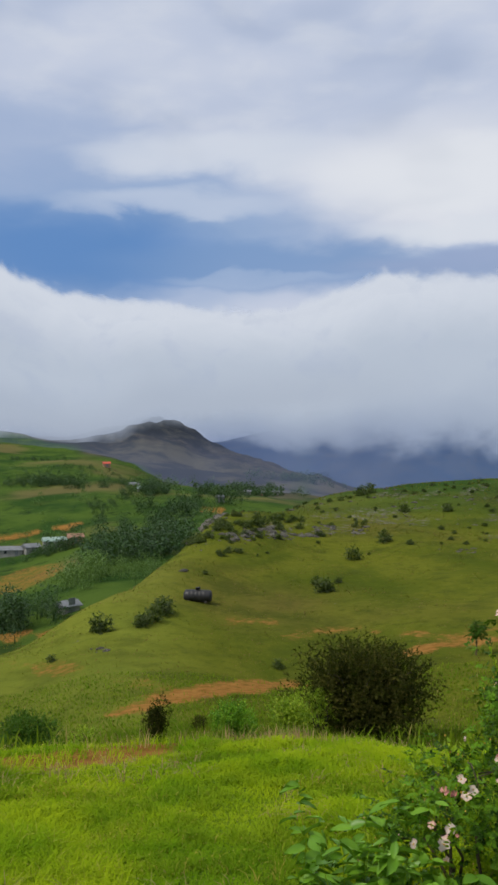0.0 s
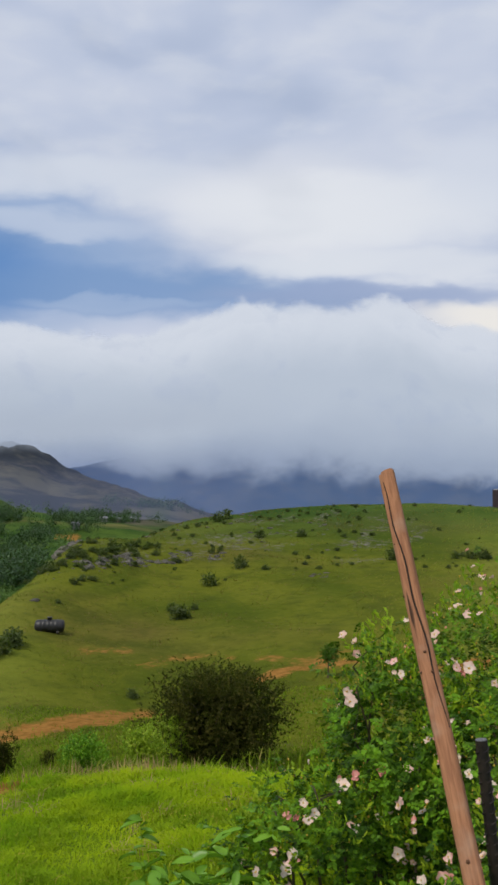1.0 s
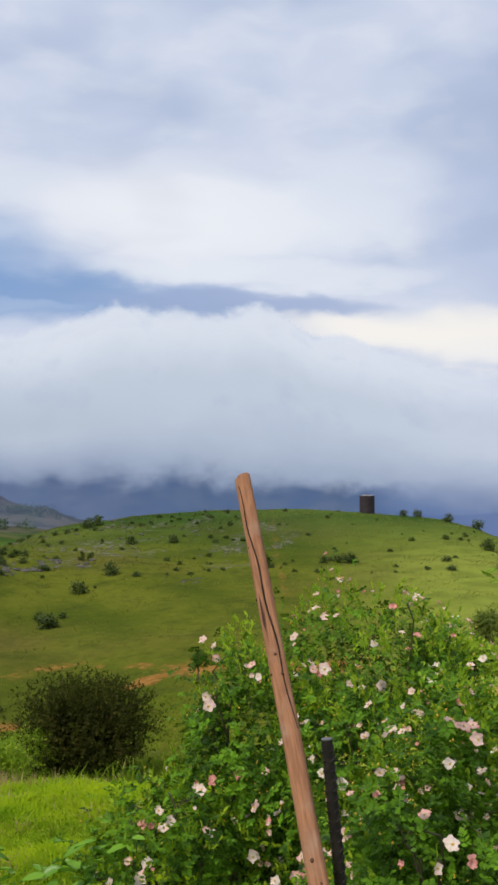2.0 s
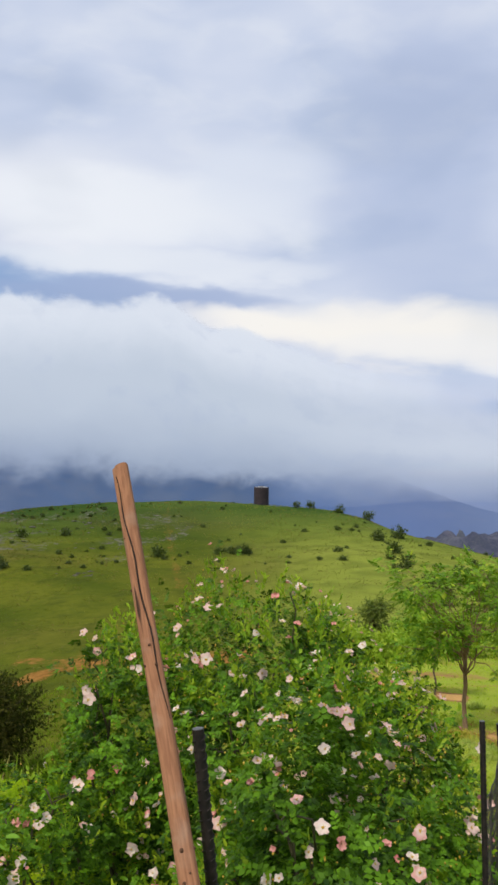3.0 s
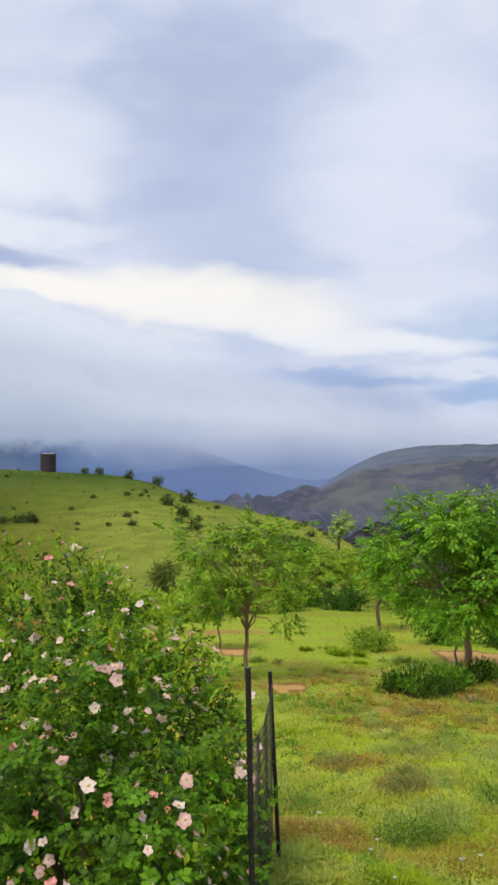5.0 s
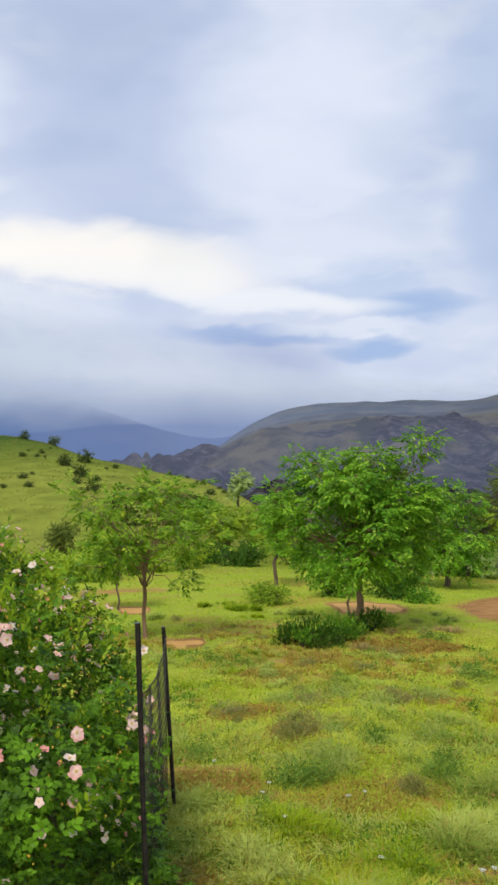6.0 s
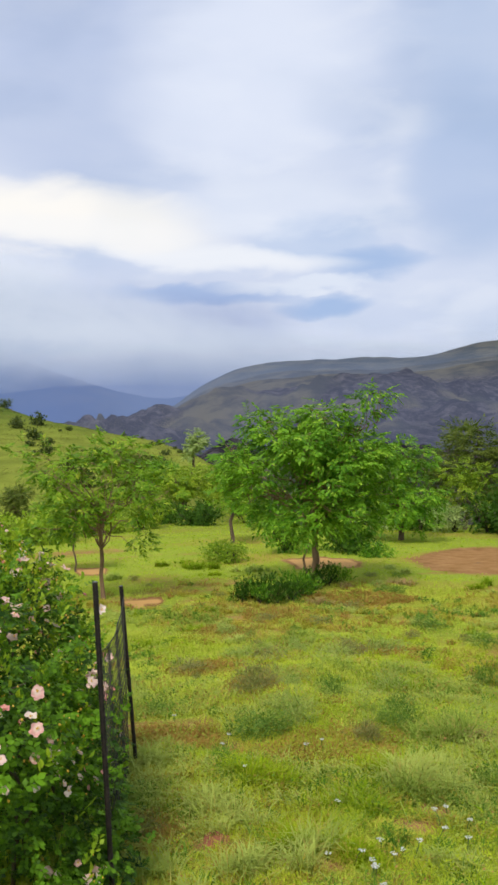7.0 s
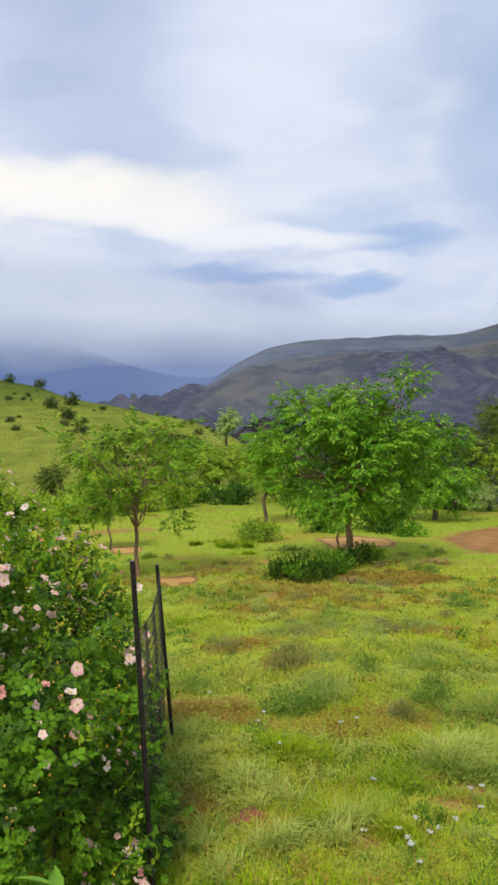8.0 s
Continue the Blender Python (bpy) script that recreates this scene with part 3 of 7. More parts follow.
def build_ground():
    az = np.unique(np.concatenate([np.linspace(-180, -26, 40), np.arange(-26, 74, 0.2), np.linspace(74, 180, 30)]))
    rad = np.exp(np.linspace(math.log(0.12), math.log(4700), 330))
    A, R = np.meshgrid(np.radians(az), rad, indexing="ij")
    X, Y = R * np.sin(A), R * np.cos(A)
    Z = land(X, Y)
    n, m = A.shape
    idx = np.arange(n * m).reshape(n, m)
    f = np.stack([idx[:-1, :-1], idx[:-1, 1:], idx[1:, 1:], idx[1:, :-1]], -1).reshape(-1, 4)
    f = f[:, ::-1]
    g = Geo().add(np.stack([X, Y, Z], -1), f)
    g.add([(0, 0, float(land(0, 0)))], np.zeros((0, 3)))
    c = n * m
    ring = idx[:, 0]
    g.f.append(np.stack([np.full(n - 1, c), ring[1:], ring[:-1]], -1))
    me = g.mesh("ground", GROUND)
    x, y = np.append(X.ravel(), 0), np.append(Y.ravel(), 0)
    r, a = np.hypot(x, y), np.degrees(np.arctan2(x, y))
    soil = np.zeros(len(x))
    for knots, w, much in SOIL_LINES:
        soil = np.maximum(soil, near_line(x, y, knots, w) * much)
    for *o, much in SOIL_SPOTS:
        soil = np.maximum(soil, oval(x, y, *o) * much)
    soil = np.maximum(soil, 0.55 * worn(x, y))
    rock = np.zeros(len(x))
    for o in ROCK_SPOTS:
        rock = np.maximum(rock, 0.6 * oval(x, y, *o) * smooth01(fbm(x, y, 2.6, 4, 41), -0.3, 0.2))
    rock = np.maximum(rock, np.clip(craggy(a, r) * 1.3, 0, 1) * smooth01(fbm(x, y, 90, 5, 44), -0.34, 0.0))
    bare = np.maximum(smooth01(a, 2, 5) * smooth01(r, 350, 560), smooth01(a, 33, 40) * smooth01(r, 150, 230))
    edge = pasture_edge(a) + fbm(x, y, 60, 3, 47) * 60
    bare = np.maximum(bare, (1 - smooth01(a, 2, 6)) * smooth01(r - edge, -15, 35) * smooth01(r, 380, 480))
    vale = smooth01(r, 75, 110) * (1 - smooth01(a, 40, 60))
    for name, values in (("soil", soil), ("rock", rock), ("bare", bare), ("vale", vale), ("turf", np.maximum(smooth01(a, 66, 76), 1 - smooth01(a, 18, 30)) * (1 - smooth01(r, 12, 30))), ("hill", np.maximum(smooth01(r, 18, 30), smooth01(r, 6.4, 7.0) * (1 - smooth01(a, 16, 22)))), ("lush", np.maximum(smooth01(a, 20, 33), 0.4 * (1 - smooth01(a, -8, -2))) * (1 - smooth01(r, 100, 130)))):
        at = me.attributes.new(name, "FLOAT", "POINT")
        at.data.foreach_set("value", values.astype(np.float32))
    ob = new("ground", me)
    return tagged(ob, "rolling green hill pasture with bare earth and rock", "ground", kind="structure")


def ground_material():
    m, nt, out = material("pasture")
    pos = world_place(nt)
    soil, rock, bare, vale, hill, lush, turf = [node(nt, "ShaderNodeAttribute", attribute_name=k).outputs["Fac"] for k in ("soil", "rock", "bare", "vale", "hill", "lush", "turf")]
    n1, n2, n3, n4 = cloudy(nt, pos, 0.035, 5.0), cloudy(nt, pos, 0.35, 5.0), cloudy(nt, pos, 3.0, 5.0, 0.65), cloudy(nt, pos, 28.0, 4.0, 0.7)
    grass = mixc(nt, step(nt, n1, 0.35, 0.65), GRASS[0], GRASS[1])
    grass = mixc(nt, fac(nt, "MULTIPLY", step(nt, n2, 0.47, 0.68), 0.75), grass, GRASS[2])
    grass = mixc(nt, fac(nt, "MULTIPLY", step(nt, n3, 0.48, 0.72), 0.55), grass, GRASS[3])
    grass = mixc(nt, fac(nt, "MULTIPLY", step(nt, n4, 0.5, 0.75), 0.35), grass, (0.06, 0.09, 0.012))
    sward = mixc(nt, step(nt, n2, 0.35, 0.65), (0.085, 0.17, 0.012), (0.16, 0.24, 0.02))
    grass = mixc(nt, turf, grass, mixc(nt, fac(nt, "MULTIPLY", n4, 0.6), sward, (0.05, 0.09, 0.01)))
    terrace = cloudy(nt, node(nt, "ShaderNodeMapping", {0: pos, 3: (0.05, 0.05, 1.1)}).outputs[0], 1.0, 5.0, 0.6)
    down = mixc(nt, step(nt, terrace, 0.36, 0.62), (0.066, 0.09, 0.008), (0.122, 0.135, 0.014))
    down = mixc(nt, fac(nt, "MULTIPLY", step(nt, n1, 0.48, 0.7), 0.7), down, (0.125, 0.09, 0.028))
    down = mixc(nt, fac(nt, "MULTIPLY", step(nt, n2, 0.5, 0.68), 0.6), down, (0.05, 0.065, 0.01))
    tuft = cloudy(nt, pos, 1.5, 4.0, 0.75)
    down = mixc(nt, fac(nt, "MULTIPLY", step(nt, tuft, 0.5, 0.68), 0.5), down, (0.04, 0.058, 0.007))
    down = mixc(nt, fac(nt, "MULTIPLY", step(nt, tuft, 0.46, 0.32), 0.3), down, (0.17, 0.18, 0.025))
    down = mixc(nt, fac(nt, "MULTIPLY", lush, 0.75), down, mixc(nt, step(nt, n2, 0.4, 0.65), (0.27, 0.315, 0.05), (0.19, 0.225, 0.035)))
    down = mixc(nt, fac(nt, "MULTIPLY", step(nt, tuft, 0.54, 0.7), 0.3), down, (0.08, 0.1, 0.012))
    grass = mixc(nt, hill, grass, down)
    field = mixc(nt, step(nt, cloudy(nt, pos, 0.03, 5.0, 0.65), 0.38, 0.6), (0.026, 0.062, 0.012), (0.065, 0.11, 0.018))
    field = mixc(nt, fac(nt, "MULTIPLY", step(nt, cloudy(nt, pos, 0.16, 4.0, 0.65), 0.56, 0.66), 0.8), field, (0.02, 0.042, 0.012))
    field = mixc(nt, fac(nt, "MULTIPLY", step(nt, cloudy(nt, pos, 0.009, 3.0), 0.5, 0.62), 0.75), field, (0.15, 0.125, 0.05))
    grass = mixc(nt, vale, grass, field)
    heath = mixc(nt, step(nt, cloudy(nt, pos, 0.016, 6.0, 0.7), 0.42, 0.6), (0.036, 0.039, 0.034), (0.1, 0.092, 0.062))
    grass = mixc(nt, bare, grass, heath)
    earth = mixc(nt, step(nt, n3, 0.3, 0.7), (0.21, 0.095, 0.02), (0.33, 0.17, 0.045))
    earth = mixc(nt, hill, mixc(nt, step(nt, n3, 0.3, 0.7), (0.24, 0.12, 0.045), (0.38, 0.21, 0.09)), earth)
    earth = mixc(nt, fac(nt, "MULTIPLY", step(nt, soil, 1.1, 1.5), 0.8), earth, (0.64, 0.38, 0.14))
    soft = fac(nt, "ADD", soil, fac(nt, "MULTIPLY", fac(nt, "SUBTRACT", n3, 0.5), 1.5))
    soft = fac(nt, "ADD", soft, fac(nt, "MULTIPLY", fac(nt, "SUBTRACT", n2, 0.5), 0.9))
    col = mixc(nt, step(nt, soft, 0.3, 0.95), grass, earth)
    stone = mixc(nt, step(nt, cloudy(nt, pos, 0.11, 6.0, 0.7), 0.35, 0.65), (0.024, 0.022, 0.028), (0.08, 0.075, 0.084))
    # Clefts are colour only: their shade painted near black, pale ribs between.
    painted_clefts = cloudy(nt, node(nt, "ShaderNodeMapping", {0: pos, 3: (0.09, 0.09, 0.016)}).outputs[0], 1.0, 6.0, 0.7, 0.6)
    stone = mixc(nt, step(nt, painted_clefts, 0.56, 0.44), stone, (0.012, 0.011, 0.014))
    stone = mixc(nt, fac(nt, "MULTIPLY", step(nt, painted_clefts, 0.58, 0.68), 0.7), stone, (0.12, 0.105, 0.105))
    pale = mixc(nt, step(nt, cloudy(nt, pos, 0.8, 5.0, 0.7), 0.35, 0.65), (0.075, 0.072, 0.052), (0.2, 0.19, 0.155))
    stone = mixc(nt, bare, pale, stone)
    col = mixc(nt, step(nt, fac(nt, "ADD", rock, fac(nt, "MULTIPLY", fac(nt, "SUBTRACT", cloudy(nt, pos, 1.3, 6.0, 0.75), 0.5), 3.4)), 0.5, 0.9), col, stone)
    h = fac(nt, "ADD", n4, fac(nt, "MULTIPLY", n3, 2.0))
    p = node(nt, "ShaderNodeBsdfPrincipled", {"Base Color": col, "Roughness": 1.0, "Specular IOR Level": 0.02, "Normal": bump(nt, fac(nt, "ADD", h, fac(nt, "MULTIPLY", tuft, fac(nt, "MULTIPLY", hill, 3.0))), 0.6, 0.05)})
    nt.links.new(p.outputs[0], out.inputs[0])
    return m


GRASS = ((0.28, 0.36, 0.04), (0.36, 0.42, 0.05), (0.38, 0.28, 0.06), (0.39, 0.43, 0.055))
SOIL_LINES = (
    (((-8, 27.5), (-4.5, 29.5), (-1.5, 31), (0.5, 32.5), (3.2, 34.5)), 1.25, 0.95),
    (((10.6, 36.5), (13, 38.0), (18, 39.5), (24, 38)), 1.5, 1.0),
    (((-16, 41), (-9, 33), (-5, 30)), 0.8, 0.45),
    (((-2.3, 47), (3, 45), (7, 44), (11.8, 41), (16, 41)), 0.8, 0.75),
    (((-2.3, 45), (3, 43), (6, 42.3)), 0.5, 0.5),
    (((-18, 6.9), (-13, 7.1), (-9, 7.3), (-5, 7.8)), 0.55, 0.95),
    (((19.5, 110), (19.8, 85), (20.5, 60)), 0.5, 0.4),
)
SOIL_SPOTS = (
    (-14.6, 215, 9, 26, 0.6), (-11.9, 322, 6, 9, 1.2), (-14.6, 328, 16, 3, 0.9), (-2.4, 330, 5, 16, 0.8), (-15.5, 112, 3, 4, 0.9), (-13.0, 108, 2.5, 3, 0.8),
    (55.0, 4.4, 0.34, 0.22, 0.8), (57.2, 4.5, 0.34, 0.22, 0.75), (62.0, 3.6, 0.16, 0.08, 0.8), (63.0, 3.8, 0.13, 0.08, 0.8), (55.5, 3.2, 0.14, 0.1, 0.8), (53.8, 14.6, 0.75, 0.85, 2.0),
    (65.3, 16.0, 1.85, 3.0, 1.2), (38.6, 14.2, 0.34, 0.4, 1.7), (43, 16.2, 1.4, 0.5, 0.5), (42.3, 10.4, 0.3, 0.28, 1.7), (56, 10.4, 0.6, 0.35, 0.5),
    (54.9, 4.55, 0.5, 0.3, 0.85), (57.0, 4.4, 0.3, 0.25, 0.75), (49.5, 4.6, 0.35, 0.2, 0.7), (44.9, 5.0, 0.42, 0.24, 0.95), (52, 4.6, 0.3, 0.2, 0.6),
    (30, 14, 1.6, 1.0, 0.8), (35, 17.5, 1.8, 0.8, 0.6), (48.9, 3.4, 0.16, 0.09, 0.9), (62.0, 13.4, 0.6, 0.3, 0.6),
)
RUSSET_SPOTS = ((55.4, 4.6, 0.42, 0.3, 1.0), (54.0, 4.4, 0.3, 0.2, 1.0), (45.0, 4.7, 0.4, 0.25, 1.0), (58.6, 4.8, 0.2, 0.2, 1.0), (51.3, 9.2, 0.4, 0.4, 0.8), (56.0, 10.7, 0.7, 0.4, 1.0), (59.4, 7.4, 0.35, 0.2, 0.9), (43.4, 3.5, 0.2, 0.2, 0.8), (50.2, 5.8, 0.2, 0.25, 0.9), (47.5, 8.4, 0.35, 0.3, 0.8), (46.5, 6.6, 0.3, 0.25, 0.8))
ROCK_SPOTS = ((15.5, 88, 5.5, 5.0), (14.5, 70, 4.5, 2.2), (10.5, 84, 4.5, 3.0), (3.5, 78, 6.0, 3.0), (-2.5, 84, 3.0, 5.0), (12, 92, 8.0, 5.0), (17, 76, 3.5, 2.0), (9, 98, 6, 4), (6, 88, 8, 7), (15, 99, 9, 8), (0, 77, 4.5, 5), (19, 92, 5, 6))
GROUND = ground_material()
ground = build_ground()


# ---------------------------------------------------------------- low cloud on the mountains
def cloud_material(name, seed, thick, low):
    """Soft white cloud; its edges fray and its foot thins out."""
    m, nt, out = material(name)
    uv = node(nt, "ShaderNodeUVMap").outputs[0]
    s = node(nt, "ShaderNodeSeparateXYZ", {0: uv})
    az, v = s.outputs[0], s.outputs[1]
    q = node(nt, "ShaderNodeCombineXYZ", {0: az, 1: fac(nt, "MULTIPLY", v, 16.0), 2: seed}).outputs[0]
    puff = cloudy(nt, q, 0.3, 6.0, 0.55, 0.3)
    broad = cloudy(nt, q, 0.09, 4.0, 0.5)
    vv = fac(nt, "ADD", v, fac(nt, "MULTIPLY", fac(nt, "SUBTRACT", puff, 0.5), 0.28))
    soft = step(nt, az, 22.0, 38.0)
    top = fac(nt, "ADD", fac(nt, "MULTIPLY", step(nt, vv, 1.0, 0.93), fac(nt, "SUBTRACT", 1.0, soft)), fac(nt, "MULTIPLY", step(nt, vv, 1.05, 0.35), soft))
    foot = fac(nt, "ADD", v, fac(nt, "MULTIPLY", fac(nt, "SUBTRACT", broad, 0.5), 0.3))
    foot = fac(nt, "ADD", foot, fac(nt, "MULTIPLY", fac(nt, "SUBTRACT", puff, 0.5), 0.36))
    wide = step(nt, az, 24.0, 34.0)
    foot = fac(nt, "ADD", fac(nt, "MULTIPLY", step(nt, foot, low, low + 0.15), fac(nt, "SUBTRACT", 1.0, wide)), fac(nt, "MULTIPLY", step(nt, foot, low - 0.22, low + 0.3), wide))
    a = fac(nt, "MULTIPLY", fac(nt, "MULTIPLY", top, foot), thick)
    a = fac(nt, "MULTIPLY", a, step(nt, fac(nt, "ADD", az, fac(nt, "MULTIPLY", broad, 20.0)), 72.0, 48.0, 0.25, 1.0))
    shade = fac(nt, "ADD", v, fac(nt, "MULTIPLY", fac(nt, "SUBTRACT", broad, 0.5), 0.5))
    col = mixc(nt, step(nt, shade, 0.12, 0.55), lin(160, 174, 198), lin(193, 204, 220))
    col = mixc(nt, fac(nt, "MULTIPLY", step(nt, az, 22.0, 42.0), 0.65), col, lin(206, 214, 230))
    col = mixc(nt, step(nt, vv, 0.62, 0.97), col, lin(220, 227, 239))
    col = mixc(nt, fac(nt, "MULTIPLY", step(nt, puff, 0.5, 0.7), 0.35), col, lin(168, 182, 210))
    em = node(nt, "ShaderNodeEmission", {0: col, 1: 1.0})
    mx = node(nt, "ShaderNodeMixShader", {0: a, 1: node(nt, "ShaderNodeBsdfTransparent").outputs[0], 2: em.outputs[0]})
    nt.links.new(mx.outputs[0], out.inputs[0])
    return m


def cloud_bank(seed, spread, thick, low, lift):
    """One curved layer of the bank: bearing, distance, foot and crown in degrees of height."""
    g = Geo()
    az = np.arange(-40, 75.1, 0.5)
    dist = np.interp(az, CLOUD_LINE[0], CLOUD_LINE[1]) * spread
    foot = np.interp(az, CLOUD_LINE[0], CLOUD_LINE[2])
    crown = np.interp(az, CLOUD_TOP[0], CLOUD_TOP[1]) + lift
    v = np.linspace(-0.05, 1.15, 14)
    el = np.radians(foot[:, None] + (crown - foot)[:, None] * v[None])
    a = np.radians(az)[:, None]
    P = np.stack([dist[:, None] * np.sin(a) + 0 * el, dist[:, None] * np.cos(a) + 0 * el, 1.8 + dist[:, None] * np.tan(el)], -1)
    n, m = el.shape
    idx = np.arange(n * m).reshape(n, m)
    f = np.stack([idx[:-1, :-1], idx[1:, :-1], idx[1:, 1:], idx[:-1, 1:]], -1).reshape(-1, 4)
    g.add(P, f)
    me = g.mesh("cloud_bank", cloud_material("cloud", seed, thick, low))
    uv = me.uv_layers.new(name="UVMap")
    U = np.stack([np.repeat(az, m), np.tile(v, n)], -1)
    loops = np.empty(len(me.loops), np.int32)
    me.loops.foreach_get("vertex_index", loops)
    uv.data.foreach_set("uv", U[loops].ravel())
    return tagged(new("cloud_bank", me), "low white cloud bank lying on the mountains", "cloud", kind="structure")


CLOUD_LINE = ((-40, -16, -13, -9.5, -7.5, -5.5, -4, 0, 3, 20, 32, 36, 42, 75), (890, 900, 900, 900, 950, 1060, 1100, 1160, 1230, 1400, 1440, 1450, 1450, 1450), (-0.8, -1.6, -3.2, -3.4, -1.4, -0.5, -0.7, -1.2, -2.3, -2.0, -2.0, -1.6, -1.7, -3.6))
CLOUD_TOP = ((-40, -16, -12, -8, -3, 2, 6, 9, 14, 20, 22, 26, 30, 35, 40, 45, 52, 60, 75), (12, 11.3, 9.7, 9.2, 8.9, 9.0, 9.8, 11, 11.2, 10.9, 9.7, 8.7, 7.4, 6.2, 5.0, 3.4, 2.0, 1.6, 1.6))


def painted_haze(line, foot, crown, colour, thick):
    """A see-through glowing sheet that paints blue haze over the land behind it."""
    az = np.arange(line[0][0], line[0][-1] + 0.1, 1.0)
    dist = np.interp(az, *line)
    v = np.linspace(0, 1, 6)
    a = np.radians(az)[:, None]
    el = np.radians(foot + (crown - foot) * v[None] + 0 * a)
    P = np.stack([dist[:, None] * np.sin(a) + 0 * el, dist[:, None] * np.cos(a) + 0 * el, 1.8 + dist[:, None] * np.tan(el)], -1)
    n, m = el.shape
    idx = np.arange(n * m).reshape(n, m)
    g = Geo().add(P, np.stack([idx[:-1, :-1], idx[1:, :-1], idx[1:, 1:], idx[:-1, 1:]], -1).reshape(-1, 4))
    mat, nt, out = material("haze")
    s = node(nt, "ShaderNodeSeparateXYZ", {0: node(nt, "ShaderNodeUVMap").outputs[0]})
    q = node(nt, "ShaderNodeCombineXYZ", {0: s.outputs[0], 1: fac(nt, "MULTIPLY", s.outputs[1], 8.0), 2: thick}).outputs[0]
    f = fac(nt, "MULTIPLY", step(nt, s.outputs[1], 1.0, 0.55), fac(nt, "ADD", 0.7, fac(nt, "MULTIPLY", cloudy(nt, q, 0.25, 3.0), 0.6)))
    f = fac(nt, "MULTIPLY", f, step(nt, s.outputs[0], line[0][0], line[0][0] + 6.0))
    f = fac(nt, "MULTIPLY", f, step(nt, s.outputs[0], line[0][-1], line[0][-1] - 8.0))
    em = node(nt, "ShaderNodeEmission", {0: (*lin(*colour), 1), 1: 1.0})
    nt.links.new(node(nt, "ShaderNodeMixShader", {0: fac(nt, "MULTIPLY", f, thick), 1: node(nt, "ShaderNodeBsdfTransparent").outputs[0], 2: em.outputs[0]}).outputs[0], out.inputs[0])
    me = g.mesh("painted_haze", mat)
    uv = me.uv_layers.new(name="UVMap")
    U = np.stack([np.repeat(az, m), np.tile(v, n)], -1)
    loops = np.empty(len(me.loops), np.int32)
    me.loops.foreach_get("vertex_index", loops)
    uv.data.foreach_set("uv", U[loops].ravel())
    return tagged(new("painted_haze", me), "glowing sheet painting thin blue haze over the mountains", "haze", kind="structure")


def cloud_cap(line, colour, thick, seed):
    """Torn cloud hanging over a summit: thin at its foot, closed above. line: bearings, distances, heights of its foot in degrees."""
    az = np.arange(line[0][0], line[0][-1] + 0.1, 0.5)
    dist, foot = np.interp(az, line[0], line[1]), np.interp(az, line[0], line[2])
    v = np.linspace(0, 1, 9)
    a = np.radians(az)[:, None]
    el = np.radians(foot[:, None] + 5.0 * v[None])
    P = np.stack([dist[:, None] * np.sin(a) + 0 * el, dist[:, None] * np.cos(a) + 0 * el, 1.8 + dist[:, None] * np.tan(el)], -1)
    n, m = el.shape
    idx = np.arange(n * m).reshape(n, m)
    g = Geo().add(P, np.stack([idx[:-1, :-1], idx[1:, :-1], idx[1:, 1:], idx[:-1, 1:]], -1).reshape(-1, 4))
    mat, nt, out = material("summit_cloud")
    q = node(nt, "ShaderNodeSeparateXYZ", {0: node(nt, "ShaderNodeUVMap").outputs[0]})
    u, w = q.outputs[0], q.outputs[1]
    at = node(nt, "ShaderNodeCombineXYZ", {0: u, 1: fac(nt, "MULTIPLY", w, 5.0), 2: seed}).outputs[0]
    ragged_foot = fac(nt, "ADD", w, fac(nt, "MULTIPLY", fac(nt, "SUBTRACT", cloudy(nt, at, 0.45, 5.0), 0.5), 0.35))
    f = fac(nt, "MULTIPLY", step(nt, ragged_foot, 0.05, 0.42), step(nt, w, 1.0, 0.4))
    f = fac(nt, "MULTIPLY", f, step(nt, u, line[0][0], line[0][0] + 5.0))
    f = fac(nt, "MULTIPLY", f, step(nt, u, line[0][-1], line[0][-1] - 14.0))
    em = node(nt, "ShaderNodeEmission", {0: (*lin(*colour), 1), 1: 1.0})
    nt.links.new(node(nt, "ShaderNodeMixShader", {0: fac(nt, "MULTIPLY", f, thick), 1: node(nt, "ShaderNodeBsdfTransparent").outputs[0], 2: em.outputs[0]}).outputs[0], out.inputs[0])
    me = g.mesh("cloud_cap", mat)
    uv = me.uv_layers.new(name="UVMap")
    U = np.stack([np.repeat(az, m), np.tile(v, n)], -1)
    loops = np.empty(len(me.loops), np.int32)
    me.loops.foreach_get("vertex_index", loops)
    uv.data.foreach_set("uv", U[loops].ravel())
    return tagged(new("cloud_cap", me), "torn low cloud hanging over a mountain top", "cloud", kind="structure")


cloud_cap(((-34, -16, -11, -8.5, -6.5, -3, 4, 16), (840, 840, 840, 860, 900, 950, 970, 970), (-0.6, -0.3, -1.1, -0.5, 0.6, 0.4, 0.9, 2.5)), (182, 193, 210), 0.85, 3.0)
cloud_bank(1.0, 1.0, 0.7, 0.07, -0.6)
cloud_bank(7.0, 1.06, 0.8, 0.10, 0.0)
cloud_bank(13.0, 1.12, 0.95, 0.14, 0.2)
painted_haze(((-7, 12, 20, 38), (1480, 1540, 1640, 1640)), -7.0, 6.0, (70, 102, 156), 0.6)
painted_haze(((24, 40, 54), (1650, 1650, 1650)), -7.0, 6.0, (86, 116, 178), 0.78)
painted_haze(((-3, 75), (1010, 1010)), -7.0, 2.0, (126, 145, 175), 0.22)
painted_haze(((-34, -16, -11.8, -9.1, -6.4, -3.7, 2, 14), (810, 810, 765, 690, 600, 540, 560, 700)), -7.0, 2.5, (108, 121, 156), 0.32)
painted_haze(((28, 40, 75), (380, 380, 380)), -7.0, 1.0, (128, 138, 172), 0.26)
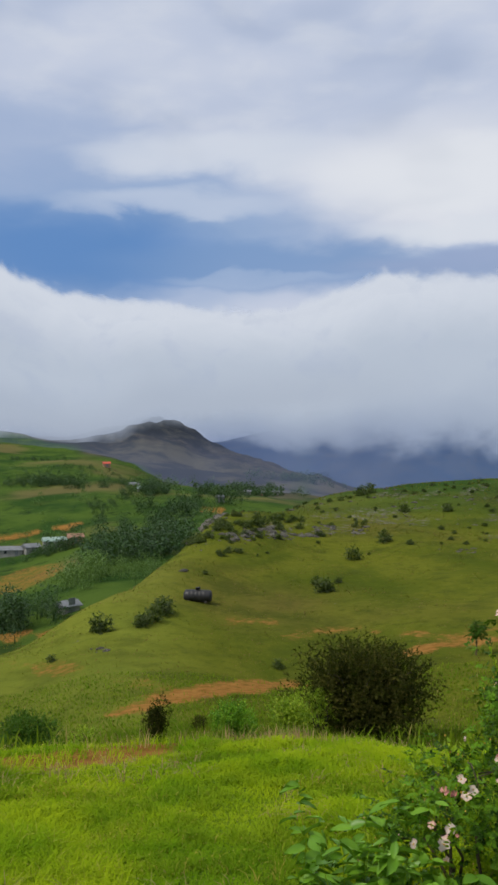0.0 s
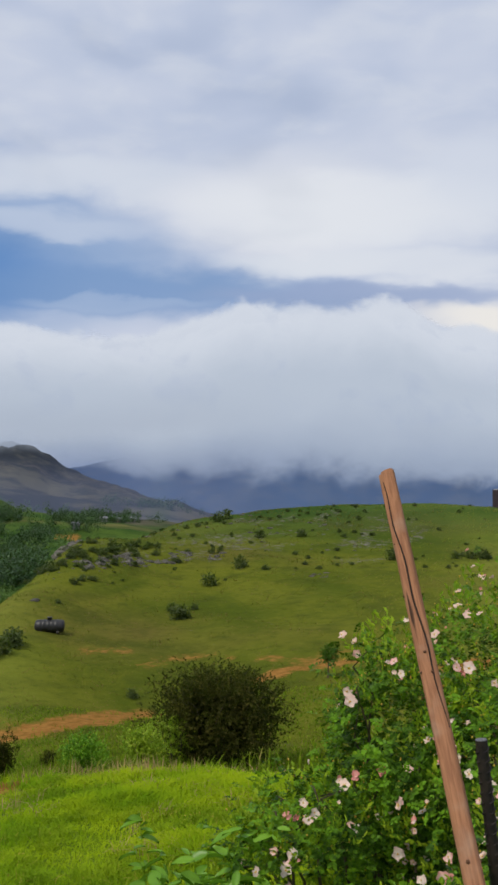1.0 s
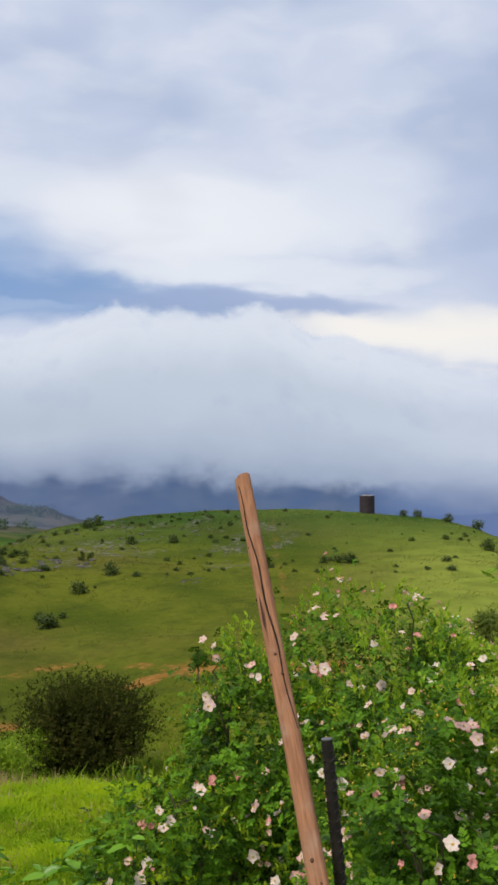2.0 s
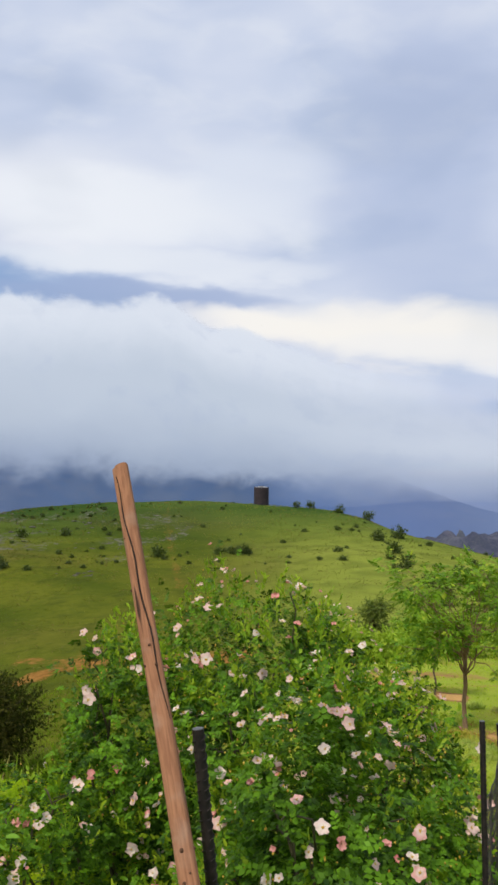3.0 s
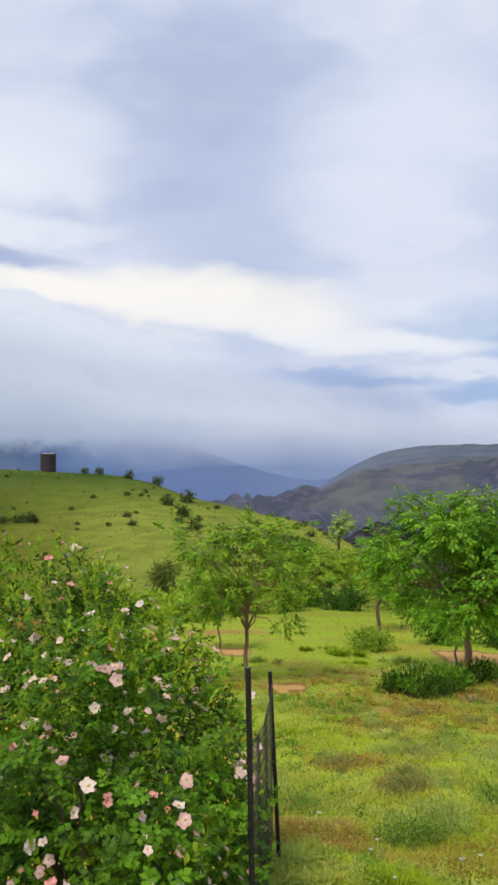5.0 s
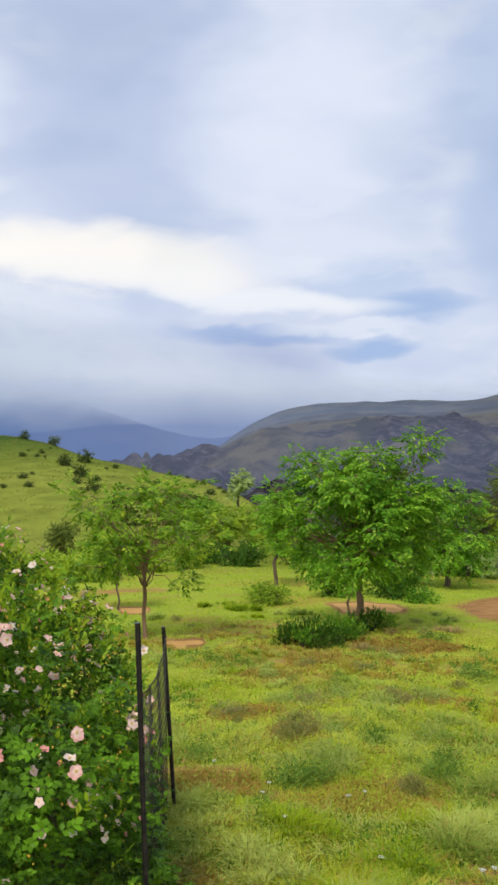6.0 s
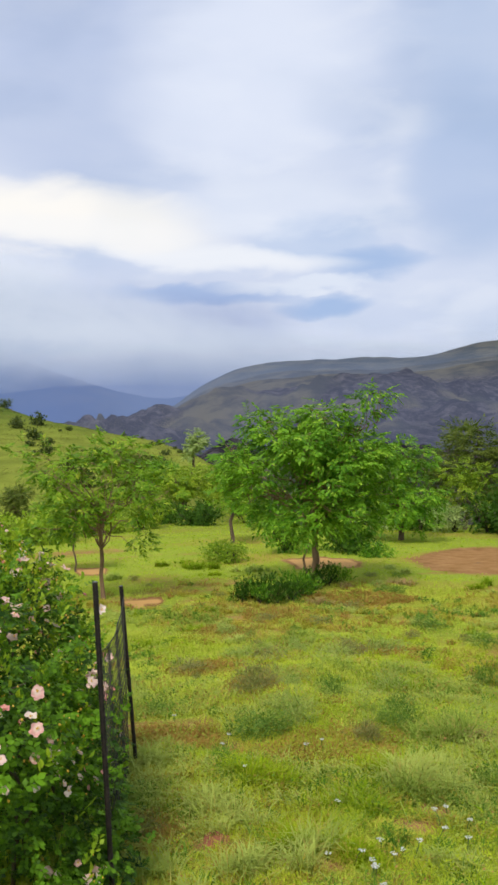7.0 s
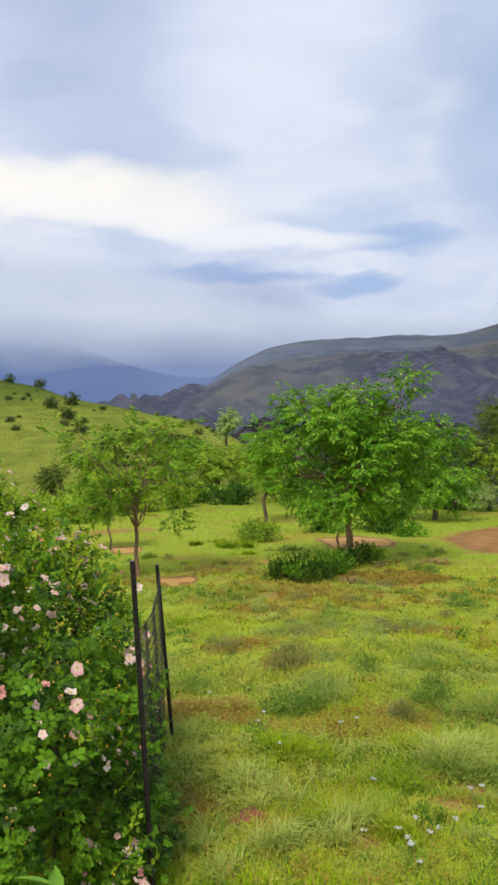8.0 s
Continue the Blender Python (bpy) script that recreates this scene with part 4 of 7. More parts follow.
painted_haze(((36, 46, 75), (1080, 1080, 1080)), -7.0, 1.5, (128, 146, 176), 0.24)


# ---------------------------------------------------------------- plant and timber helpers
def turned(n, rng):
    v = rng.normal(size=(n, 3))
    return v / np.linalg.norm(v, axis=1, keepdims=True)


def unit(v):
    return v / np.maximum(np.linalg.norm(v, axis=-1, keepdims=True), 1e-9)


LEAF_V = np.array([(0, 0, 0), (0.5, 0.33, 0.09), (0.36, 0.72, 0.07), (0, 1, -0.06), (-0.36, 0.72, 0.07), (-0.5, 0.33, 0.09)])
LEAF_F = np.array([(0, 1, 2, 3), (0, 3, 4, 5)])
SMALL_V = np.array([(0, 0, 0), (0.5, 0.45, 0.08), (0, 1, -0.05), (-0.5, 0.45, 0.08)])
SMALL_F = np.array([(0, 1, 2, 3)])


def strew(geo, pos, along, face, length, width, small=False):
    """Leaves at pos, pointing along, turned towards face."""
    tv, tf = (SMALL_V, SMALL_F) if small else (LEAF_V, LEAF_F)
    y = unit(along)
    x = unit(np.cross(y, face))
    z = np.cross(x, y)
    n = len(pos)
    length = np.broadcast_to(np.asarray(length, float), n)[:, None, None]
    width = np.broadcast_to(np.asarray(width, float), n)[:, None, None]
    t = tv[None]
    v = pos[:, None] + x[:, None] * t[..., :1] * width + y[:, None] * t[..., 1:2] * length + z[:, None] * t[..., 2:] * length
    f = (tf[None] + (np.arange(n) * len(tv))[:, None, None]).reshape(-1, tf.shape[1])
    return geo.add(v, f)


def tube(geo, path, radii, sides=6, cap=True):
    """A limb along path with the radius at each knot."""
    path = np.asarray(path, float)
    radii = np.broadcast_to(np.asarray(radii, float), len(path))
    t = unit(np.gradient(path, axis=0))
    ref = np.array([0.31, 0.17, 0.93]) if abs(t[0][2]) < 0.9 else np.array([0.9, 0.3, 0.1])
    x = unit(np.cross(t, ref))
    y = np.cross(t, x)
    a = np.arange(sides) / sides * 2 * math.pi
    ring = x[:, None] * np.cos(a)[None, :, None] + y[:, None] * np.sin(a)[None, :, None]
    v = path[:, None] + ring * radii[:, None, None]
    k = len(path)
    i = np.arange(k * sides).reshape(k, sides)
    j = np.roll(i, -1, axis=1)
    geo.add(v, np.stack([i[:-1], j[:-1], j[1:], i[1:]], -1).reshape(-1, 4))
    if cap:
        for end, order in ((0, -1), (k - 1, 1)):
            geo.add(np.vstack([v[end], path[end]]), np.array([(p, (p + 1) % sides, sides)[::order] for p in range(sides)]))
    return geo


def bent(a, b, sag, rng, knots=6, rough=0.04):
    """A bowed way from a to b."""
    a, b = np.asarray(a, float), np.asarray(b, float)
    t = np.linspace(0, 1, knots)[:, None]
    p = a + (b - a) * t + np.array([0, 0, 1.0]) * sag * (t * (1 - t) * 4)
    w = rng.normal(size=(knots, 3)) * rough * np.linalg.norm(b - a)
    w[0] = w[-1] = 0
    return p + w


def ball(geo, centre, radius, rings=6, sides=8, squash=1.0):
    th = np.linspace(0, math.pi, rings + 1)[1:-1]
    a = np.arange(sides) / sides * 2 * math.pi
    v = [(0, 0, 1)] + [(math.sin(t) * math.cos(p), math.sin(t) * math.sin(p), math.cos(t)) for t in th for p in a] + [(0, 0, -1)]
    v = np.array(v) * radius * np.array([1, 1, squash]) + np.asarray(centre)
    n = len(v)
    tri, quad = [], []
    for s in range(sides):
        e = (s + 1) % sides
        tri += [(0, 1 + s, 1 + e), (n - 1, n - 1 - sides + e, n - 1 - sides + s)]
        for r in range(rings - 2):
            quad.append((1 + r * sides + s, 1 + (r + 1) * sides + s, 1 + (r + 1) * sides + e, 1 + r * sides + e))
    geo.add(v, np.array(tri))
    if quad:
        geo.f.append(np.array(quad) + geo.n - n)
    return geo


BARK = plain("bark", (0.07, 0.05, 0.035), (0.2, 0.14, 0.09), 9.0, 0.9, relief=0.8, depth=0.02, stretch=(1, 1, 0.25))
DARK_BARK = plain("dark_bark", (0.03, 0.024, 0.018), (0.09, 0.07, 0.05), 9.0, 0.9, relief=0.8)


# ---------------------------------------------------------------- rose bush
# Near-black clump tone paints the bush's shaded hollows into the leaf colour.
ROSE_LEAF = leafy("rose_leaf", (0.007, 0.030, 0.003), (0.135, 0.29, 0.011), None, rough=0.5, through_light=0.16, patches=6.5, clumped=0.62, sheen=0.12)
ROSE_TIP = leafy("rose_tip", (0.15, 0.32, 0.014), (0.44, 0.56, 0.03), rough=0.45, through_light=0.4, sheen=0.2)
CANE = plain("cane", (0.035, 0.03, 0.015), (0.10, 0.08, 0.035), 14.0, 0.7)
HIP = plain("hip", (0.55, 0.26, 0.02), (0.68, 0.48, 0.06), 30.0, 0.5)
STAMEN = plain("stamen", (0.6, 0.33, 0.03), (0.8, 0.55, 0.08), 200.0, 0.8)


def petal_material(name, pale, blush):
    m, nt, out = material(name)
    pos = place(nt)
    s = node(nt, "ShaderNodeSeparateXYZ", {0: pos})
    r = fac(nt, "SQRT", fac(nt, "ADD", fac(nt, "MULTIPLY", s.outputs[0], s.outputs[0]), fac(nt, "MULTIPLY", s.outputs[1], s.outputs[1])))
    f = fac(nt, "ADD", step(nt, r, 0.006, 0.03), fac(nt, "MULTIPLY", fac(nt, "SUBTRACT", cloudy(nt, pos, 70.0, 3.0), 0.5), 0.8))
    rnd = node(nt, "ShaderNodeObjectInfo").outputs["Random"]
    col = mixc(nt, fac(nt, "MULTIPLY", f, fac(nt, "ADD", 0.2, rnd)), pale, blush)
    p = node(nt, "ShaderNodeBsdfPrincipled", {"Base Color": col, "Roughness": 0.6, "Specular IOR Level": 0.25})
    tr = node(nt, "ShaderNodeBsdfTranslucent", {0: col})
    nt.links.new(node(nt, "ShaderNodeMixShader", {0: 0.3, 1: p.outputs[0], 2: tr.outputs[0]}).outputs[0], out.inputs[0])
    return m


PETAL = petal_material("petal_pale", (0.84, 0.68, 0.59), (0.80, 0.44, 0.39))
PETAL_WHITE = petal_material("petal_white", (0.86, 0.76, 0.68), (0.82, 0.58, 0.50))
PETAL_CORAL = petal_material("petal_coral", (0.80, 0.42, 0.36), (0.74, 0.22, 0.22))


def flower_mesh(name, mat, opening, size, petals, rng):
    """Broad notched petals round the middle. opening: 0 closed, 1 flat."""
    g = Geo()
    for k in range(petals):
        a = k / petals * 2 * math.pi + rng.normal() * 0.1
        tip, s = opening + rng.normal() * 0.22, size * rng.uniform(0.75, 1.15)
        u = np.linspace(-1, 1, 5)
        v = np.linspace(0.06, 1, 4)
        U, V = np.meshgrid(u, v)
        half = s * (0.12 + 0.55 * np.sin(np.clip(V, 0, 1) * 1.9))
        rad = s * V * (1 - 0.12 * (np.abs(U) < 0.3) * (V > 0.95) - 0.16 * U * U * V)
        lift = s * (0.35 * V ** 1.5 * (1 - tip) * 2.0 + 0.12 * U * U * V + 0.09 * np.sin(U * 5 + k * 2.1) * V + 0.05 * np.sin(U * 9 + k))
        pull = 1 - 0.45 * (1 - tip) * V
        X, Y = rad * pull, half * U * pull
        P = np.stack([X * math.cos(a) - Y * math.sin(a), X * math.sin(a) + Y * math.cos(a), lift], -1)
        i = np.arange(20).reshape(4, 5)
        g.add(P, np.stack([i[:-1, :-1], i[:-1, 1:], i[1:, 1:], i[1:, :-1]], -1).reshape(-1, 4))
    return g.mesh(name, mat)


def stamen_mesh(rng):
    g = Geo()
    ball(g, (0, 0, 0.004), 0.005, 4, 7, 0.7)
    for k in range(22):
        a, s = rng.uniform(0, 6.28), rng.uniform(0.006, 0.011)
        p = np.array((math.cos(a) * s, math.sin(a) * s, rng.uniform(0.006, 0.012)))
        g.add([p * 0.3, p + (0.0012, 0, 0), p + (0, 0.0012, 0.001)], [(0, 1, 2)])
    return g.mesh("flower_centre", STAMEN)


# The mounds of the bush: centre and half sizes.
MOUNDS = np.array(ROSE_MOUNDS)


def depth_in(p):
    """Below 1 inside the bush."""
    d = (p[:, None] - MOUNDS[None, :, :3]) / MOUNDS[None, :, 3:]
    return np.sqrt((d * d).sum(-1)).min(1)


def mound_points(n, rng, inner=0.72, outer=1.06):
    w = (MOUNDS[:, 3] * MOUNDS[:, 4] + MOUNDS[:, 4] * MOUNDS[:, 5] + MOUNDS[:, 3] * MOUNDS[:, 5])
    k = rng.choice(len(MOUNDS), n * 3, p=w / w.sum())
    d = turned(n * 3, rng)
    lump = 1 + 0.17 * np.sin(d[:, 0] * 8 + k) * np.sin(d[:, 1] * 7 + 2 * k) * np.cos(d[:, 2] * 9) + 0.05 * np.sin(d[:, 0] * 23 + d[:, 2] * 19)
    s = rng.uniform(inner, outer, n * 3) * lump
    p = MOUNDS[k, :3] + d * MOUNDS[k, 3:] * s[:, None]
    ok = (p[:, 2] > land(p[:, 0], p[:, 1]) + 0.03) & (depth_in(p) > s * 0.8) & (p[:, 0] < 1.87 + (p[:, 1] - 2.026) * 0.922)
    p, d = p[ok][:n], unit(d[ok][:n] / MOUNDS[k[ok][:n], 3:])
    return p, d


def leaved(p):
    """Where the sprays of leaves are; between them the bush is open."""
    return np.array([noise.noise(Vector(q) * 4.2) + 0.5 * noise.noise(Vector(q) * 11.0) for q in p]) > np.where(p[:, 0] < 1.3, -0.12, -0.02)


def compound(geo, pos, along, face, length, rng):
    """Rose leaves: each five or seven leaflets on a stalk."""
    y = unit(along)
    x = unit(np.cross(y, face))
    for off, side in ((0.25, 1), (0.25, -1), (0.55, 1), (0.55, -1), (0.85, 1), (0.85, -1), (1.0, 0)):
        d = y * (0.55 if side else 1.0) + x * side * 0.85 + rng.normal(size=pos.shape) * 0.15
        f = face + rng.normal(size=pos.shape) * 0.25
        L = length * rng.uniform(0.8, 1.15, len(pos))
        strew(geo, pos + y * (length * 1.9 * off)[:, None], d, f, L, L * 0.7, small=True)


def rose_bush():
    rng = np.random.default_rng(11)
    bush = thing("rose_bush", 1.5, 3.2, float(land(1.5, 3.2)), "sprawling wild rose bush covered in pale pink flowers", "rose bush")
    base = Matrix.Translation((-1.5, -3.2, -float(land(1.5, 3.2))))
    g = Geo()
    c, n = mound_points(5600, rng, 0.74, 1.08)
    full = leaved(c) & ((c[:, 0] > 1.3) | (c[:, 2] > 0.4) | (rng.uniform(size=len(c)) < 0.7))
    c, n = c[full], n[full]
    p, d = np.repeat(c, 6, 0) + rng.normal(size=(len(c) * 6, 3)) * 0.04, np.repeat(n, 6, 0)
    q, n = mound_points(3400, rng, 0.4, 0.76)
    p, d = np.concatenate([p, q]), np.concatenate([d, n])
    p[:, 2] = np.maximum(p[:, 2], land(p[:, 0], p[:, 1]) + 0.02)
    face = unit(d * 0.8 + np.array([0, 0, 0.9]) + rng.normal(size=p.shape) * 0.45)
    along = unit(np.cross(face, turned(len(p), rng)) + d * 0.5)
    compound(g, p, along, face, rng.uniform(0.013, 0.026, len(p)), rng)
    part("foliage", g, ROSE_LEAF, bush, "dense dark green serrated leaves with painted dark hollows", at=base)["kind"] = "stuff"
    g = Geo()
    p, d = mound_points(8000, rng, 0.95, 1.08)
    # Shoots crowd the lit patches and thin out where shade is wanted.
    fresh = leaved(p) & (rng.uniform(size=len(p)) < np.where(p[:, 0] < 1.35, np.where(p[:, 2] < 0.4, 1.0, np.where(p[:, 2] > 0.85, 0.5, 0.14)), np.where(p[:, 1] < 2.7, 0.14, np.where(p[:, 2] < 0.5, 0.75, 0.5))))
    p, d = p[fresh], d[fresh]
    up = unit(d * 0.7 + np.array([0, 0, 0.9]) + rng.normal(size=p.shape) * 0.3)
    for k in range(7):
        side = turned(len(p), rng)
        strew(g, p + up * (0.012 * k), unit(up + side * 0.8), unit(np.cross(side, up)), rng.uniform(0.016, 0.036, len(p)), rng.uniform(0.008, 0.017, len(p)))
    part("young_growth", g, ROSE_TIP, bush, "bright yellow-green new shoots, also painting the bush's lit patches", at=base)["kind"] = "stuff"
    tips, dirs = mound_points(46, rng, 0.85, 1.1)
    for k, (q, n) in enumerate(zip(tips, dirs)):
        m = MOUNDS[np.argmin(np.linalg.norm(MOUNDS[:, :2] - q[:2], axis=1))]
        root = (m[0] + rng.normal() * 0.08, m[1] + rng.normal() * 0.08, float(land(m[0], m[1])) - 0.03)
        c = Geo()
        tube(c, bent(root, q, 0.22, rng, 8, 0.03), np.linspace(0.009, 0.003, 8), 5)
        part("cane", c, CANE, bush, at=base)
    g = Geo()
    p, d = mound_points(3600, rng, 0.99, 1.1)
    p = p[leaved(p)]
    for q in p:
        ball(g, q, rng.uniform(0.002, 0.0042), 4, 6, 1.3)
    part("bud_spray", g, HIP, bush, "small yellow-orange buds and hips", at=base)["kind"] = "stuff"
    # leaves nearest to the fence and the stake, each on its own
    kinds = []
    for k in range(5):
        c = Geo()
        compound(c, np.zeros((1, 3)), np.array([[0, 1.0, 0]]), np.array([[0, 0.1, 1.0]]), np.array([0.028]), rng)
        kinds.append(c.mesh("leaf", ROSE_LEAF))
    p, d = mound_points(1500, rng, 0.98, 1.07)
    p, d = p[leaved(p)], d[leaved(p)]
    order = np.argsort(p[:, 1] + p[:, 0] * 0.5)[:280]
    for k in order:
        n = unit(d[k] + np.array([0, 0, 0.9]) + rng.normal(size=3) * 0.3)
        q = Vector(n).to_track_quat("Z", "Y").to_matrix().to_4x4() @ Matrix.Rotation(rng.uniform(0, 6.28), 4, "Z")
        part("leaf", kinds[k % 5], None, bush, at=base @ Matrix.Translation(p[k]) @ q)
    # flowers
    heart = stamen_mesh(rng)
    shapes = []
    for mat, opening, size, petals in ((PETAL, 0.85, 0.033, 5), (PETAL, 0.62, 0.03, 6), (PETAL_WHITE, 0.95, 0.032, 5), (PETAL_WHITE, 0.7, 0.03, 5), (PETAL, 0.35, 0.024, 7), (PETAL_CORAL, 0.3, 0.02, 8), (PETAL_CORAL, 0.55, 0.027, 8)):
        shapes.append(flower_mesh("flower", mat, opening, size, petals, rng))
    spots = list(zip(*rose_spots(rng)))
    for count, (q, n, kind) in enumerate(spots):
        turn = Vector(n).to_track_quat("Z", "Y").to_matrix().to_4x4() @ Matrix.Rotation(rng.uniform(0, 6.28), 4, "Z")
        s = rng.uniform(0.46, 0.76) * (0.85 if q[1] < 2.6 else 1.0) * (1.2 if count < len(ROSE_FLOWERS) else 1.0)
        fl = part("flower", shapes[kind], None, bush, ("pale pink open rose" if kind < 2 else "white open rose" if kind < 4 else "half-closed coral pink rose"), at=base @ Matrix.Translation(q) @ turn @ Matrix.Scale(s, 4))
        if kind < 4:
            part("flower_centre", heart, None, fl, "yellow stamens")
    return bush


def rose_spots(rng):
    """Where flowers sit: the well seen ones, and a scatter over the sunny side."""
    P, N, K = [], [], []
    eye = np.array([0.1, 0.02, 1.77])
    for x, y, z, kind in ROSE_FLOWERS + ROSE_LOW_FLOWERS:
        ray = eye + np.linspace(0.7, 1.5, 120)[:, None] * (np.array([x, y, z]) - eye)
        inside = np.nonzero(depth_in(ray) < 1.12)[0]
        if not len(inside):
            continue
        P.append(tuple(ray[inside[0]]))
        N.append(unit(np.array([-0.35, -0.9, 0.55]) + rng.normal(size=3) * 0.35))
        K.append(kind)
    p, d = mound_points(900, rng, 0.98, 1.06)
    p, d = p[leaved(p)], d[leaved(p)]
    p, d = np.repeat(p, 3, 0) + rng.normal(size=(len(p) * 3, 3)) * 0.04, np.repeat(d, 3, 0)
    out = (d[:, 1] < 0.25) & (p[:, 2] > 0.0) & (rng.uniform(size=len(p)) < np.where(p[:, 0] < 1.25, 0.35, 0.9))
    for q, n in zip(p[out], d[out]):
        if len(P) > 520:
            break
        if min(np.linalg.norm(np.array(w) - q) for w in P) < 0.036:
            continue
        if q[0] + n[0] * 0.045 > 1.86 + (q[1] + n[1] * 0.045 - 2.026) * 0.922:
            continue
        P.append(tuple(q + n * 0.045))
        N.append(unit(n + np.array([-0.2, -0.3, 0.5]) + rng.normal(size=3) * 0.35))
        K.append(int(rng.choice(7, p=(0.2, 0.18, 0.14, 0.14, 0.14, 0.09, 0.11))))
    return P, N, K


rose = rose_bush()


# ---------------------------------------------------------------- broad-leaved sapling beside the roses
BROAD = leafy("broad_leaf", (0.06, 0.19, 0.012), (0.24, 0.45, 0.03), (0.36, 0.52, 0.04), rough=0.38, through_light=0.3, patches=6.0)


def broad_plant(x, y, height, spread, shoots, seed, label):
    rng = np.random.default_rng(seed)
    z = float(land(x, y))
    ob = thing("broadleaf_shrub", x, y, z, label, "shrub")
    kinds = []
    for k in range(4):
        g = Geo()
        w, n = 0.5 + 0.06 * k, 6
        t = np.linspace(0, 1, n)
        half = 0.5 * w * np.sin(t * 3.0 + 0.1) ** 0.8 * (1 - 0.25 * t)
        sag = -0.35 * t * t
        V = np.concatenate([np.stack([-half, t, sag + 0.12], -1), np.stack([0 * t, t, sag], -1), np.stack([half, t, sag + 0.12 + 0.02 * k], -1)])
        i = np.arange(3 * n).reshape(3, n)
        g.add(V, np.stack([i[:-1, :-1], i[1:, :-1], i[1:, 1:], i[:-1, 1:]], -1).reshape(-1, 4))
        kinds.append(g.mesh("leaf", BROAD))
    for s in range(shoots):
        a, r = rng.uniform(0, 6.28), spread * math.sqrt(rng.uniform(0, 1))
        tip = np.array((math.cos(a) * r, math.sin(a) * r, height * rng.uniform(0.6, 1.05)))
        path = bent((tip[0] * 0.3, tip[1] * 0.3, -0.02), tip, 0.02, rng, 6, 0.03)
        g = Geo()
        tube(g, path, np.linspace(0.0035, 0.001, 6), 5)
        part("stem", g, ROSE_TIP, ob)
        for k in range(13):
            t = rng.uniform(0.3, 1.0) if k else 0.999
            q = path[int(t * 4.99)] * (1 - t * 4.99 % 1) + path[int(t * 4.99) + 1] * (t * 4.99 % 1)
            size = rng.uniform(0.045, 0.095)
            m = Matrix.Translation(q) @ Matrix.Rotation(rng.uniform(0, 6.28), 4, "Z") @ Matrix.Rotation(rng.uniform(-0.4, 0.7), 4, "X") @ Matrix.Rotation(rng.normal() * 0.4, 4, "Y") @ Matrix.Scale(size, 4)
            part("leaf", kinds[k % 4], None, ob, at=m)
    return ob


for x, y, h, w, n, seed, label in BROAD_PLANTS:
    broad_plant(x, y, h, w, n, seed, label)


# ---------------------------------------------------------------- stake, iron bars, wire mesh
def wood_material():
    m, nt, out = material("weathered_post")
    v = node(nt, "ShaderNodeMapping", {0: place(nt), 3: (1, 1, 0.07)}).outputs[0]
    grain, broad = cloudy(nt, v, 130.0, 5.0, 0.6, 0.4), cloudy(nt, place(nt), 7.0, 4.0)
    col = mixc(nt, step(nt, grain, 0.3, 0.7), (0.225, 0.10, 0.052), (0.36, 0.172, 0.088))
    col = mixc(nt, fac(nt, "MULTIPLY", step(nt, broad, 0.5, 0.7), 0.5), col, (0.36, 0.24, 0.17))
    col = mixc(nt, step(nt, cloudy(nt, v, 40.0, 2.0), 0.66, 0.72), col, (0.05, 0.025, 0.015))
    p = node(nt, "ShaderNodeBsdfPrincipled", {"Base Color": col, "Roughness": 0.85, "Specular IOR Level": 0.2, "Normal": bump(nt, grain, 0.6, 0.004)})
    nt.links.new(p.outputs[0], out.inputs[0])
    return m


WOOD = wood_material()
KNOT = plain("knot", (0.05, 0.022, 0.012), (0.13, 0.06, 0.03), 60.0, 0.9)
GAP = plain("split", (0.012, 0.007, 0.005), (0.03, 0.018, 0.012), 60.0, 1.0)
IRON = plain("rusty_iron", (0.012, 0.011, 0.012), (0.05, 0.036, 0.03), 40.0, 0.6, 0.5, 0.5, 0.002)
WIRE = plain("wire", (0.05, 0.048, 0.04), (0.12, 0.11, 0.09), 40.0, 0.6, 0.4)
CUT = plain("cut_iron", (0.12, 0.12, 0.12), (0.24, 0.23, 0.22), 80.0, 0.45, 0.7)


def split_angle(t, front):
    """Where the split runs: from one edge at the top across the face of the post."""
    return front + 0.75 * SPLIT_SIDE * (2 * (t - 0.66) / 0.33 - 1) + 0.12 * math.sin(t * 60)


